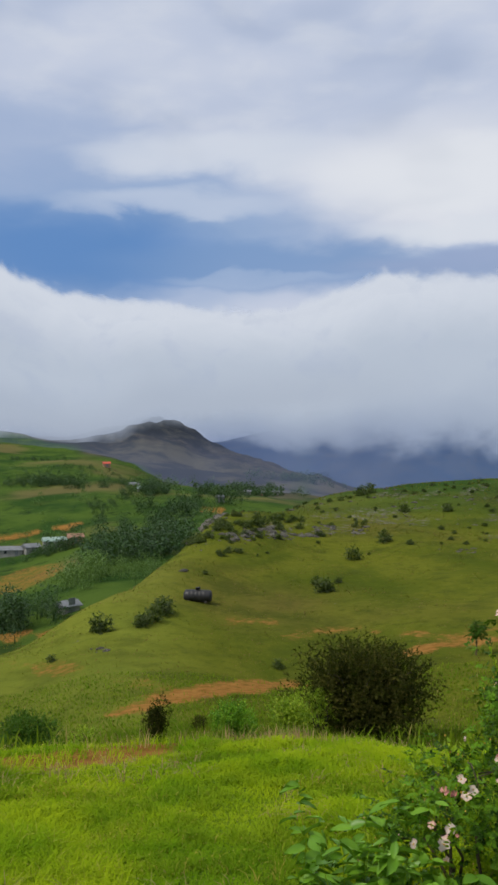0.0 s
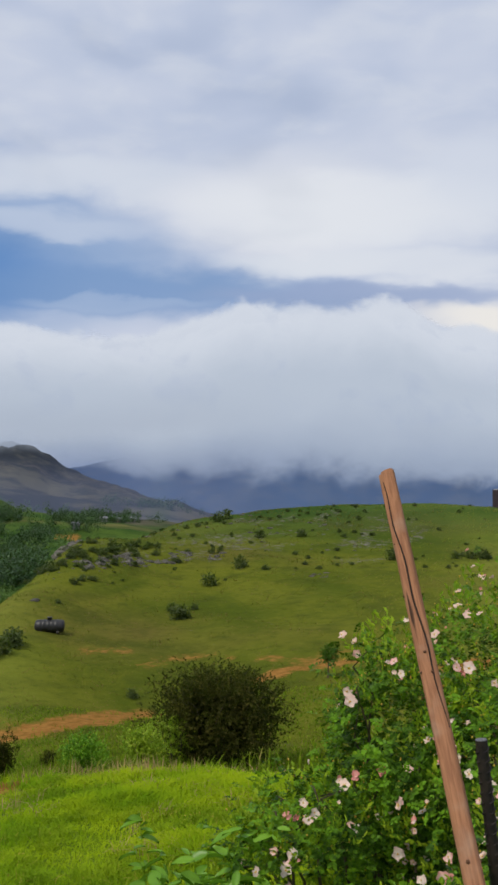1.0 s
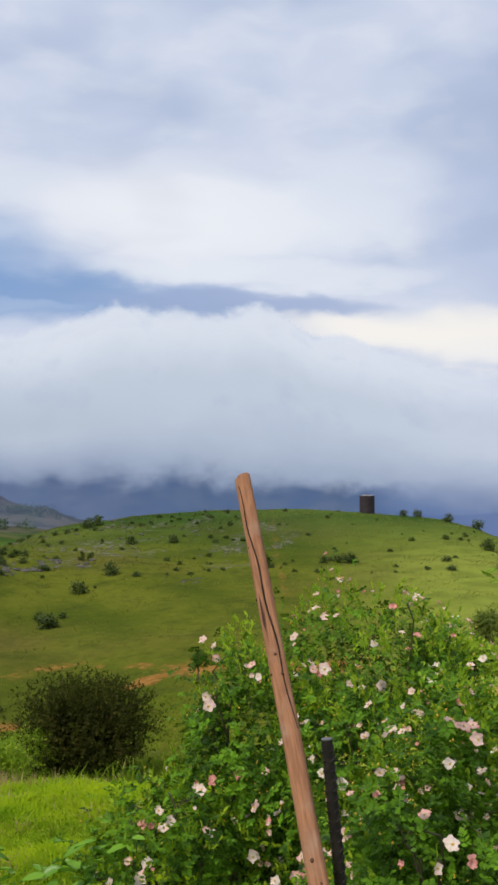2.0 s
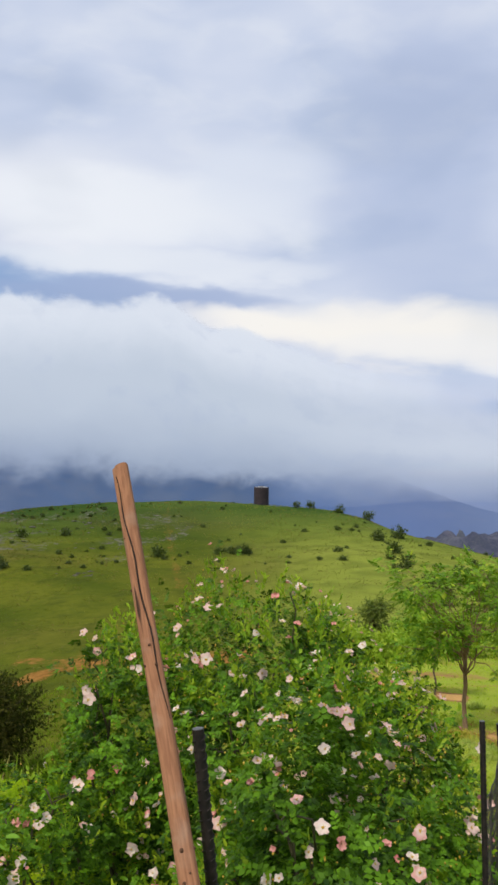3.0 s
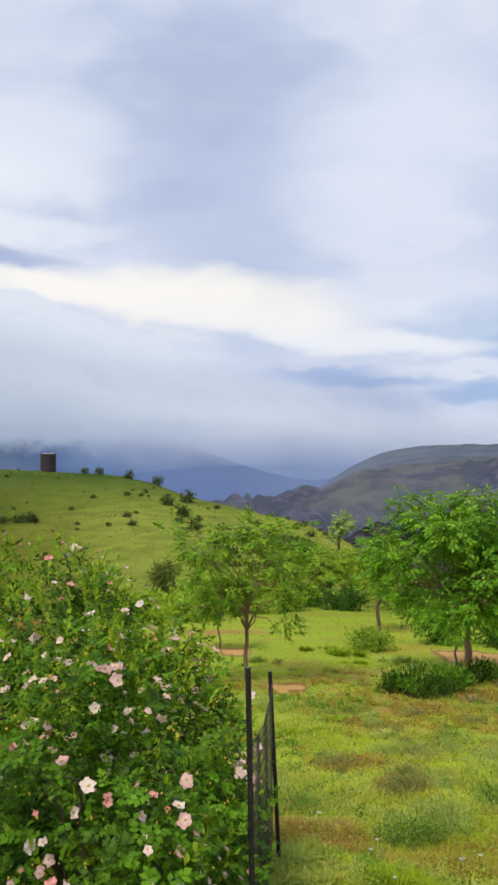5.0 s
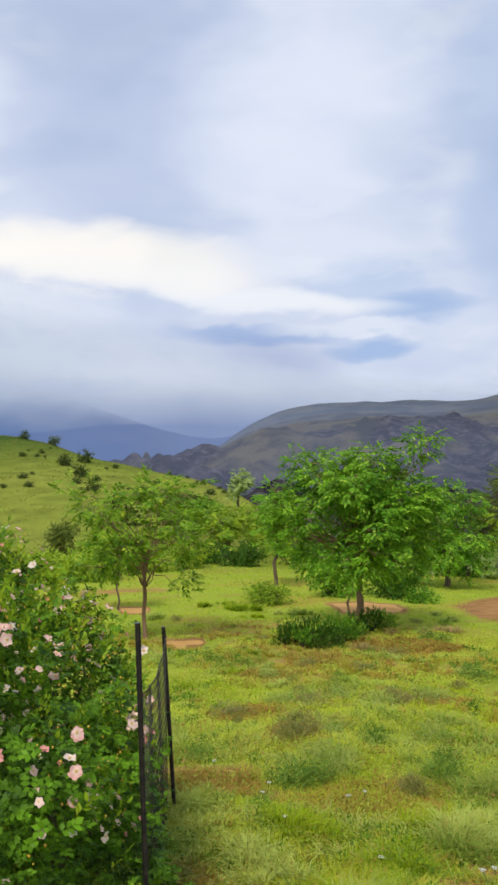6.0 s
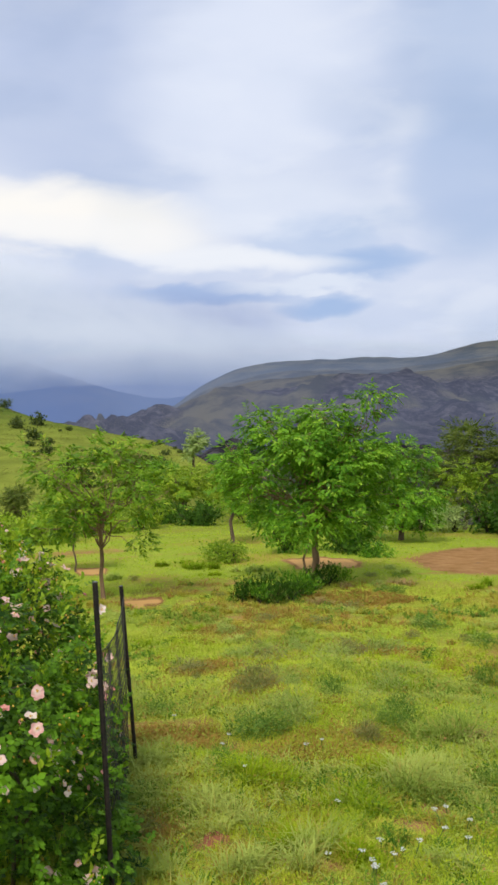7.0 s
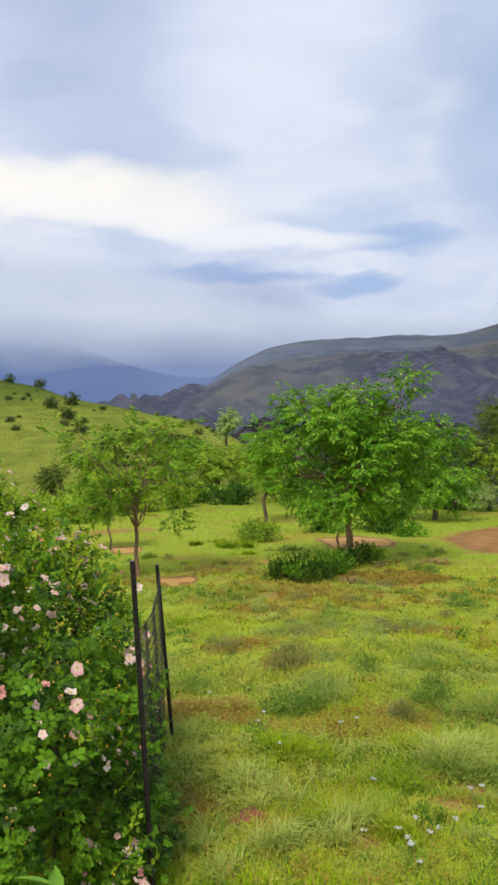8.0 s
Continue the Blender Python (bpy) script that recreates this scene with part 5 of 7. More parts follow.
def wooden_stake(top, foot, half):
    """A rough squared post, split along its face."""
    rng = np.random.default_rng(5)
    top, foot = Vector(top), Vector(foot)
    ob = new("wooden_stake")
    up = (top - foot).normalized()
    ob.matrix_basis = Matrix.Translation(foot) @ up.to_track_quat("Z", "Y").to_matrix().to_4x4() @ Matrix.Rotation(radians(WOOD_TURN), 4, "Z")
    tagged(ob, "leaning reddish wooden stake, weathered and split near its top", "stake")
    L = (top - foot).length
    front = ob.matrix_basis.to_3x3().inverted() @ Vector((-0.35, -0.9, 0.25))
    front = math.atan2(front.y, front.x)
    sides, rings = 24, 60
    g = Geo()
    rows = []
    for k in range(rings):
        t = k / (rings - 1)
        row = []
        for s in range(sides):
            a = s / sides * 2 * math.pi
            c, d = math.cos(a), math.sin(a)
            r = half * (0.86 + 0.14 * t) / (abs(c) ** 3.2 + abs(d) ** 3.2) ** (1 / 3.2)
            r *= 1 + 0.05 * math.sin(t * 19 + a) * math.sin(t * 7 + 2 * a) + 0.03 * float(vnoise(np.array(t * 40.0), np.array(s * 0.9), 4))
            away = abs((a - split_angle(t, front) + math.pi) % (2 * math.pi) - math.pi)
            r *= 1 - 0.16 * max(0.0, 1 - away / 0.24) * (1 if t > 0.72 else max(0, (t - 0.64) / 0.08))
            row.append((r * c, r * d, t * L + (0.012 * math.sin(a + 1) if k == rings - 1 else 0)))
        rows.append(row)
    i = np.arange(rings * sides).reshape(rings, sides)
    j = np.roll(i, -1, 1)
    g.add(np.array(rows), np.stack([i[:-1], j[:-1], j[1:], i[1:]], -1).reshape(-1, 4))
    last = np.array(rows[-1])
    g.add(np.vstack([last, last.mean(0) + (0, 0, 0.003)]), np.array([(p, (p + 1) % sides, sides) for p in range(sides)]))
    part("post", g, WOOD, ob)
    g = Geo()
    t = np.linspace(0.66, 0.985, 26)
    a = np.array([split_angle(q, front) for q in t])
    rr = half * (0.86 + 0.14 * t) / (np.abs(np.cos(a)) ** 3.2 + np.abs(np.sin(a)) ** 3.2) ** (1 / 3.2) * 0.97
    tube(g, np.stack([rr * np.cos(a), rr * np.sin(a), t * L], -1), 0.0022 * np.sin(np.linspace(0.15, 3.0, 26)) + 0.0008, 5)
    part("crack", g, GAP, ob, "dark split in the wood")
    for k in range(20):
        z, s = rng.uniform(0.2, 0.97) * L, rng.uniform(0, 6.28)
        r = half * (0.86 + 0.14 * z / L) / (abs(math.cos(s)) ** 3.2 + abs(math.sin(s)) ** 3.2) ** (1 / 3.2)
        kn = Geo()
        ball(kn, (r * math.cos(s), r * math.sin(s), z), rng.uniform(0.003, 0.006), 4, 7)
        part("knot", kn, KNOT, ob)
    return ob


def iron_bar(top, foot, radius, label, group="iron bars"):
    """Ribbed reinforcing bar driven into the ground, with a sawn top."""
    top, foot = Vector(top), Vector((*foot, float(land(*foot)) - 0.05))
    ob = new("iron_bar")
    L = (top - foot).length
    ob.matrix_basis = Matrix.Translation(foot) @ (top - foot).to_track_quat("Z", "Y").to_matrix().to_4x4()
    tagged(ob, label, "iron bar", group)
    g = Geo()
    tube(g, [(0, 0, 0), (0, 0, L)], radius * 0.88, 12)
    part("bar", g, IRON, ob)
    g = Geo()
    pitch, turns = radius * 1.45, int(L / (radius * 1.45))
    k = turns * 10
    for side in (0, math.pi):
        t = np.arange(k) / 10.0
        for start in range(turns):
            s = np.linspace(0.12, 0.88, 6)
            a = side + s * math.pi
            zz = start * pitch + s * pitch * 0.8 + (0 if side == 0 else pitch * 0.5)
            if zz[-1] < L - 0.002:
                tube(g, np.stack([radius * 0.9 * np.cos(a), radius * 0.9 * np.sin(a), zz], -1), radius * 0.15, 4, False)
    part("rib", g, IRON, ob)
    g = Geo()
    tube(g, [(0, 0, L), (0, 0, L + 0.0015)], radius * 0.84, 12)
    part("cut_end", g, CUT, ob, "bright sawn end")
    return ob


def wire_mesh(a, b, height, sag):
    """Diamond wire mesh between two bars, loose at its top."""
    rng = np.random.default_rng(8)
    ax, ay = a
    bx, by = b
    ob = thing("wire_fence", ax, ay, float(land(ax, ay)), "sagging rusty diamond wire mesh tied between two iron bars", "fence")
    length = math.hypot(bx - ax, by - ay)
    cell = 0.05
    cols, rows = int(length / cell), int(height / cell)
    z0 = float(land(ax, ay))

    def knot(u, v):
        """A point of the net: along the fence, and from its foot (0) to its top (1)."""
        t = u / length
        x, y = ax + (bx - ax) * t, ay + (by - ay) * t
        foot = float(land(x, y)) - 0.01
        top = 0.83 + (0.61 - 0.83) * t - sag * math.sin(t * math.pi)
        wob = 0.0015 * math.sin(u * 14 + v * 5)
        return x - ax + wob, y - ay - wob, foot + (top - foot) * v - z0

    for c in range(cols + 1):
        g = Geo()
        pts = [knot(min((c + (0.5 if r % 2 else -0.03)) * cell, length * 1.12), r / (rows * 2)) for r in range(rows * 2 + 1)]
        tube(g, pts, 0.0014, 4, False)
        part("wire", g, WIRE, ob)
    g = Geo()
    tube(g, [knot(length * t, 1.0) for t in np.linspace(0, 1, 30)], 0.0025, 5)
    part("top_wire", g, IRON, ob)
    return ob


stake = wooden_stake((0.965, 2.752, 1.765), (0.817, 1.02, float(land(0.815, 1.02)) - 0.12), 0.026)
iron_bar((0.949, 2.005, 1.14), (1.06, 1.94), 0.0165, "thick dark ribbed iron bar standing in front of the roses")
iron_bar((1.851, 2.038, 1.048), (1.862, 2.01), 0.0095, "dark ribbed iron bar at the edge of the roses")
iron_bar((2.803, 3.063, 0.654), (2.84, 3.03), 0.0105, "dark ribbed iron bar holding the end of the wire mesh")
wire_mesh((1.856, 2.026), (2.81, 3.05), 0.9, 0.06)


# ---------------------------------------------------------------- trees and shrubs of the yard
BARK_TAN = plain("tan_bark", (0.15, 0.09, 0.05), (0.36, 0.23, 0.13), 9.0, 0.9, relief=0.8, depth=0.02, stretch=(1, 1, 0.25))
LEAF_FRESH = leafy("fresh_leaf", (0.045, 0.18, 0.010), (0.25, 0.49, 0.024), (0.40, 0.6, 0.05), 0.5, 0.4, 1.6, 0.5, 0.2)
LEAF_OLIVE = leafy("olive_leaf", (0.14, 0.27, 0.014), (0.42, 0.55, 0.035), (0.5, 0.56, 0.05), 0.5, 0.42, 1.6, 0.4, 0.2)
LEAF_ORCHARD = leafy("orchard_leaf", (0.06, 0.18, 0.010), (0.29, 0.47, 0.025), (0.42, 0.5, 0.04), 0.5, 0.4, 2.2, 0.45, 0.2)
LEAF_LIME = leafy("lime_leaf", (0.22, 0.38, 0.02), (0.44, 0.56, 0.04), None, 0.5, 0.4, 1.2, 0.35, 0.2)
LEAF_DEEP = leafy("deep_leaf", (0.018, 0.06, 0.006), (0.075, 0.17, 0.015), None, 0.6, 0.3, 1.0, 0.35, 0.12)
LEAF_DUSK = leafy("dusky_leaf", (0.010, 0.012, 0.003), (0.060, 0.058, 0.010), (0.10, 0.085, 0.02), 0.7, 0.25, 1.6, 0.5, 0.06)
LEAF_MID = leafy("mid_leaf", (0.05, 0.085, 0.014), (0.17, 0.21, 0.03), None, 0.55, 0.3, 1.0, 0.35, 0.15)
LEAF_GREY = leafy("grey_leaf", (0.3, 0.42, 0.12), (0.5, 0.6, 0.2), None, 0.6, 0.45, 3.0)


def crown(geo, blobs, count, leaf, slim, droop, rng, hollow=0.45, per=9):
    """Twigs of leaves over the blobs (centre, radius)."""
    B = np.array([(*c, *r) for c, r in blobs])
    w = B[:, 3] * B[:, 5]
    k = rng.choice(len(B), count, p=w / w.sum())
    d = turned(count, rng)
    s = rng.uniform(hollow, 1.0, count) ** 0.7 * (1 + 0.22 * np.sin(d[:, 0] * 5 + k * 2) * np.sin(d[:, 2] * 6 + k))
    p = B[k, :3] + d * B[k, 3:] * s[:, None]
    out = unit(d * 0.9 + rng.normal(size=p.shape) * 0.6 + np.array([0, 0, -droop]))
    for j in range(per):
        t = j / max(1, per - 1)
        side = turned(count, rng)
        a = unit(out * 0.7 + side * 0.75 + np.array([0, 0, -droop * t]))
        n = unit(np.array([0, 0, 1.0]) + rng.normal(size=p.shape) * 0.55 + d * 0.3)
        L = leaf * rng.uniform(0.7, 1.2, count)
        strew(geo, p + out * (leaf * 1.8 * t)[..., None] if np.ndim(t) else p + out * leaf * 1.8 * t, a, n, L, L * slim, small=True)


def sprays(geo, blobs, count, leaf, slim, droop, rng, hollow=0.45, pairs=4):
    """Feathered leaves over the blobs: leaflets in pairs along a stalk that reaches out and hangs a little."""
    B = np.array([(*c, *r) for c, r in blobs])
    w = B[:, 3] * B[:, 5]
    k = rng.choice(len(B), count, p=w / w.sum())
    d = turned(count, rng)
    s = rng.uniform(hollow, 1.0, count) ** 0.6
    p = B[k, :3] + d * B[k, 3:] * s[:, None]
    out = unit(d * np.array([1.0, 1.0, 0.45]) + rng.normal(size=p.shape) * 0.35 + np.array([0, 0, -droop]))
    up = unit(np.array([0, 0, 1.0]) + d * 0.45 + rng.normal(size=p.shape) * 0.3)
    side = unit(np.cross(out, up))
    reach = leaf * rng.uniform(1.6, 2.6, count)
    for j in range(pairs * 2 + 1):
        t = 1.0 if j == pairs * 2 else (j // 2 + 1) / (pairs + 0.6)
        hand = 0.0 if j == pairs * 2 else (-1.0 if j % 2 else 1.0)
        a = out * (1.0 if hand == 0 else 0.6) + side * hand * 0.85 + np.array([0, 0, -droop * 0.6 * t]) + rng.normal(size=p.shape) * 0.12
        L = leaf * rng.uniform(0.75, 1.2, count)
        strew(geo, p + out * (reach * t)[:, None] + np.array([0, 0, -droop * 0.25]) * (reach * t * t)[:, None], a, up + rng.normal(size=p.shape) * 0.25, L, L * slim, small=True)


def tree(name, az, r, height, across, clear_trunk, mat, label, seed, twigs=900, leaf=0.09, slim=0.42, droop=0.35, trunk=0.07, stems=1, blobs=13, lean=0.0, hollow=0.45, bark=None, low=0.0, group="", category="tree", tall=1.0, lump=1.0, extra=()):
    """A trunk that forks into limbs, and a crown of leafy twigs on them."""
    rng = np.random.default_rng(seed)
    x, y = spot(az, r)
    z = float(land(x, y))
    ob = thing(name, x, y, z, label, category, group)
    ch = height - clear_trunk
    lumps = []
    for k in range(blobs):
        a, q, h = rng.uniform(0, 6.28), math.sqrt(rng.uniform(0, 1)), rng.uniform(0.16, 1.0)
        wide = across * 0.5 * math.sin(min(1.0, 0.25 + h * (0.95 if h < 0.6 else 0.62) * tall) * math.pi * 0.86) ** 0.6
        s = across * rng.uniform(0.13, 0.24) * lump
        lumps.append(((math.cos(a) * max(0, wide - s) * q + lean * h, math.sin(a) * max(0, wide - s) * q, clear_trunk - low + s * 0.75 + (ch + low - s * 1.5) * (h - 0.16) / 0.84), (s, s, s * 0.72)))
    for u, h, s in extra:
        lumps.append(((u * math.cos(radians(az)), -u * math.sin(radians(az)), h), (s, s, s * 0.75)))
    for k in range(stems):
        g = Geo()
        a = k / stems * 6.28 + 0.4
        foot = (0 if stems == 1 else 0.12 * math.cos(a), 0 if stems == 1 else 0.12 * math.sin(a), -0.06)
        fork = (rng.normal() * 0.04 + lean * 0.25 + (0 if stems == 1 else 0.3 * math.cos(a) * across * 0.3), rng.normal() * 0.04 + (0 if stems == 1 else 0.3 * math.sin(a) * across * 0.3), clear_trunk + ch * 0.18)
        path = bent(foot, fork, 0.0, rng, 7, 0.02)
        tube(g, path, trunk / math.sqrt(stems) * np.array([1.35, 1.08, 1.0, 0.95, 0.9, 0.85, 0.75]), 9)
        part("trunk", g, bark or BARK, ob)
        for c, s in lumps[k::stems]:
            limb = Geo()
            way_out = bent(path[rng.integers(4, 7)], c, ch * 0.05, rng, 7, 0.05)
            tube(limb, way_out, np.linspace(trunk * 0.34, trunk * 0.06, 7) / math.sqrt(stems), 6)
            for m in range(3):
                e = np.array(c) + turned(1, rng)[0] * np.array(s) * 0.9
                tube(limb, bent(way_out[rng.integers(3, 7)], e, 0.02, rng, 4, 0.05), np.linspace(trunk * 0.16, trunk * 0.04, 4), 4, False)
            part("limb", limb, bark or BARK, ob)
    g = Geo()
    sprays(g, lumps, twigs, leaf, slim, droop, rng, hollow)
    part("crown", g, mat, ob)["kind"] = "stuff"
    return ob


def shrub_geo(seed, across, tall, leaf, count, slim=0.5, spiky=0.0, lumps=7):
    rng = np.random.default_rng(seed)
    g = Geo()
    blobs = []
    for k in range(lumps):
        a, q = rng.uniform(0, 6.28), rng.uniform(0, 0.62)
        s = across * rng.uniform(0.2, 0.32)
        blobs.append(((math.cos(a) * q * across * 0.5, math.sin(a) * q * across * 0.5, tall * rng.uniform(0.25, 0.66)), (s, s, tall * 0.36)))
    crown(g, blobs, count, leaf, slim, -0.3 * spiky, rng, 0.3, 6)
    v = np.concatenate(g.v)
    v[:, 2] = np.maximum(v[:, 2], -0.02)
    g.v = [v]
    return g


def shrub(name, az, r, across, tall, mat, label, seed, leaf=0.05, count=300, group="", slim=0.5, spiky=0.0, lumps=7):
    x, y = spot(az, r)
    ob = thing(name, x, y, float(land(x, y)), label, "shrub", group)
    rng = np.random.default_rng(seed + 77)
    for k in range(7):
        g = Geo()
        a = rng.uniform(0, 6.28)
        tube(g, bent((0, 0, -0.04), (math.cos(a) * across * 0.3, math.sin(a) * across * 0.3, tall * 0.7), tall * 0.08, rng, 5, 0.05), np.linspace(0.012, 0.003, 5) * max(0.6, min(across, 1.6)), 5)
        part("branch", g, DARK_BARK, ob)
    part("foliage", shrub_geo(seed, across, tall, leaf, count, slim, spiky, lumps), mat, ob)["kind"] = "stuff"
    return ob


tree("walnut_tree", 53.6, 12.0, 2.6, 2.7, 0.8, LEAF_FRESH, "leafy young walnut tree with a broad fresh green crown", 21, 2400, 0.080, 0.40, 0.28, 0.05, 1, 42, 0.0, low=0.1, hollow=0.3, bark=BARK_TAN, lump=0.62,
     extra=((-1.15, 1.85, 0.22), (-1.0, 1.5, 0.25), (0.72, 2.45, 0.24), (0.88, 2.64, 0.18), (1.0, 1.75, 0.26), (1.05, 1.35, 0.26), (-1.2, 1.3, 0.22), (0.8, 0.95, 0.24), (0.62, 0.8, 0.2), (-0.9, 1.15, 0.22)))
x, y = spot(53.0, 12.1)
stem = thing("young_stem", x, y, float(land(x, y)), "thin reddish young stem beside the walnut trunk", "sapling")
g = Geo()
tube(g, bent((0, 0, -0.05), (0.03, 0.02, 1.0), 0.0, np.random.default_rng(3), 6, 0.03), np.linspace(0.02, 0.012, 6), 7)
part("trunk", g, BARK_TAN, stem)
g = Geo()
sprays(g, [((0.03, 0.02, 1.0), (0.18, 0.18, 0.14))], 30, 0.08, 0.4, 0.2, np.random.default_rng(4))
part("crown", g, LEAF_FRESH, stem)["kind"] = "stuff"
tree("fruit_tree", 39.6, 10.7, 2.15, 2.2, 0.8, LEAF_ORCHARD, "young fruit tree with thin olive green crown and bare trunk", 22, 560, 0.07, 0.46, 0.12, 0.026, 1, 26, 0.1, low=0.1, hollow=0.25, bark=BARK_TAN, lump=0.66,
     extra=((0.42, 0.62, 0.16), (0.46, 0.82, 0.18), (-0.75, 1.7, 0.18), (-0.95, 1.9, 0.14), (0.85, 1.35, 0.2)))
tree("fruit_tree", 47.8, 18.8, 2.2, 1.5, 0.75, LEAF_FRESH, "slim young fruit tree with light green crown", 23, 360, 0.09, 0.40, 0.3, 0.04, 1, 14, lump=0.8)
tree("sapling", 37.6, 14.3, 1.55, 1.0, 0.35, LEAF_LIME, "small yellow-green sapling standing in bare sand", 24, 260, 0.09, 0.3, 0.8, 0.016, 1, 9, lump=0.8)
tree("walnut_tree", 59.0, 19.5, 2.25, 2.5, 0.4, LEAF_FRESH, "round leafy walnut tree before the hedge", 25, 1000, 0.10, 0.42, 0.3, 0.06, 1, 26, low=0.1, lump=0.72)
tree("fruit_tree", 44.4, 30.5, 1.9, 2.3, 0.6, LEAF_OLIVE, "spreading orchard tree with two dark stems", 26, 620, 0.11, 0.45, 0.25, 0.09, 2, 16, lump=0.8)
tree("fruit_tree", 46.0, 33.0, 2.0, 2.3, 0.6, LEAF_OLIVE, "spreading orchard tree with dark stems", 27, 560, 0.11, 0.45, 0.25, 0.09, 2, 16, lump=0.8)
tree("fruit_tree", 42.2, 36.0, 2.0, 2.2, 0.5, LEAF_FRESH, "rounded orchard tree at the foot of the hill", 28, 460, 0.12, 0.45, 0.25, 0.08, 2, 12, lump=0.85)
tree("fruit_tree", 33.2, 33.0, 2.1, 1.6, 0.5, LEAF_MID, "small dusky tree at the foot of the hill", 29, 380, 0.1, 0.45, 0.2, 0.06, 2, 10)
tree("fruit_tree", 36.4, 24.0, 1.9, 1.7, 0.5, LEAF_ORCHARD, "leafy orchard tree with a loose crown", 30, 380, 0.1, 0.42, 0.3, 0.05, 1, 14, lump=0.75)
tree("fruit_tree", 40.9, 41.0, 2.4, 2.6, 0.5, LEAF_MID, "dark rounded tree at the foot of the hill", 37, 620, 0.13, 0.45, 0.2, 0.08, 2, 14, lump=0.85)
tree("poplar", 44.9, 62.0, 2.9, 2.3, 0.7, LEAF_GREY, "pale grey-green tree standing on the slope", 31, 240, 0.2, 0.5, 0.1, 0.1, 1, 12, lump=0.8)
tree("dark_tree", 61.6, 30.0, 3.9, 2.4, 0.8, LEAF_MID, "tall olive-brown tree behind the hedge", 32, 620, 0.14, 0.3, 0.1, 0.08, 2, 18, lump=0.75)
tree("dark_tree", 64.2, 28.0, 3.5, 2.6, 0.7, LEAF_MID, "tall olive-brown tree behind the hedge", 33, 640, 0.14, 0.32, 0.1, 0.09, 2, 16, lump=0.8)
tree("dark_tree", 68.0, 25.0, 4.0, 3.0, 0.7, LEAF_DEEP, "tall dark green tree behind the hedge", 34, 700, 0.14, 0.42, 0.2, 0.1, 2, 14)
tree("fruit_tree", 63.0, 23.5, 1.9, 1.7, 0.4, LEAF_OLIVE, "young tree in front of the dark hedge", 35, 380, 0.09, 0.4, 0.3, 0.05, 1, 12, lump=0.8)
tree("fruit_tree", 39.4, 27.0, 1.8, 1.4, 0.5, LEAF_LIME, "light green orchard tree in long grass", 36, 260, 0.1, 0.42, 0.3, 0.05, 1, 10, lump=0.8)

for az, r, w, h, mat, label, leaf, n in YARD_SHRUBS:
    shrub("shrub", az, r, w, h, {"fresh": LEAF_FRESH, "deep": LEAF_DEEP, "dusk": LEAF_DUSK, "olive": LEAF_OLIVE, "lime": LEAF_LIME, "grey": LEAF_GREY}[mat], label, int(az * 10 + r * 7) % 9973, leaf, n if r > 12 else n // 2, slim=0.5 if r > 12 else 0.3, spiky=0.0 if r > 12 else 2.5, lumps=7 if r > 12 else 12)
shrub("thorn_bush", 7.7, 22.2, 4.0, 2.5, LEAF_DUSK, "large rounded dark thorn bush below the lawn", 41, 0.085, 6200, lumps=34)
shrub("shrub", 4.7, 21.6, 1.3, 1.2, LEAF_OLIVE, "olive green bush beside the large thorn bush", 43, 0.06, 380)
tree("small_tree", 14.8, 35.8, 1.35, 1.1, 0.45, LEAF_DEEP, "small dark round tree beside the earth track", 42, 300, 0.07, 0.5, 0.1, 0.03, 1, 7)


# ---------------------------------------------------------------- the hill: shrubs, boulders, water tanks
HILL_LEAF = leafy("hill_leaf", (0.022, 0.036, 0.008), (0.085, 0.115, 0.022), None, 0.6, 0.3, 0.5)
STONE = plain("stone", (0.026, 0.024, 0.02), (0.16, 0.148, 0.122), 2.6, 0.9, relief=1.0, depth=0.12, vary=0.35)
rng_hill = np.random.default_rng(51)
bush_meshes = [shrub_geo(60 + k, 1.0, 0.7 + 0.1 * k, 0.19, 66, 0.6, lumps=5).mesh("hill_shrub", HILL_LEAF) for k in range(4)]


def hill_shrub(az, r, size, k, squat=1.0):
    x, y = spot(az, r)
    ob = new("hill_shrub", bush_meshes[k % 4])
    ob.matrix_basis = pose(x, y, float(land(x, y)) - 0.05 * size, 0, 0, k * 77) @ Matrix.Diagonal((size, size, size * squat, 1))
    return tagged(ob, "dark rounded shrub on the hillside", "shrub", "hillside shrubs")


for k, (az, r, size) in enumerate(HILL_SHRUBS):
    hill_shrub(az, r, size, k)
for k in range(300):
    az = rng_hill.uniform(-3, 44)
    far = np.interp(az, (-3, 4, 11, 18, 25, 32, 39, 46), (78, 102, 107, 110, 110, 106, 93, 78))
    r = far * (1 - 0.36 * rng_hill.uniform(0, 1) ** (1.6 if az < 18 else 1.0))
    if az > 17 and rng_hill.uniform() < 0.45:
        continue
    hill_shrub(az, r, rng_hill.uniform(0.15, 0.6) * (1.0 if az < 30 else 1.25), k + 3, 0.8)
for k in range(70):
    u = rng_hill.uniform()
    hill_shrub(-4.2 + 7.5 * u + rng_hill.normal() * 0.7, 66 + 14 * u + rng_hill.normal() * 3.0, rng_hill.uniform(0.3, 0.8), k, 0.8)


def boulder_mesh(seed):
    bm = bmesh.new()
    bmesh.ops.create_icosphere(bm, subdivisions=2, radius=0.5)
    for v in bm.verts:
        n = noise.noise(v.co * 2.3 + Vector((seed * 3.1, 0, 0))) * 0.5 + noise.noise(v.co * 6 + Vector((0, seed * 1.7, 0))) * 0.16
        v.co *= 1 + n
        v.co.z = max(v.co.z * 0.7, -0.2)
    me = bpy.data.meshes.new("boulder")
    bm.to_mesh(me)
    bm.free()
    me.materials.append(STONE)
    return me


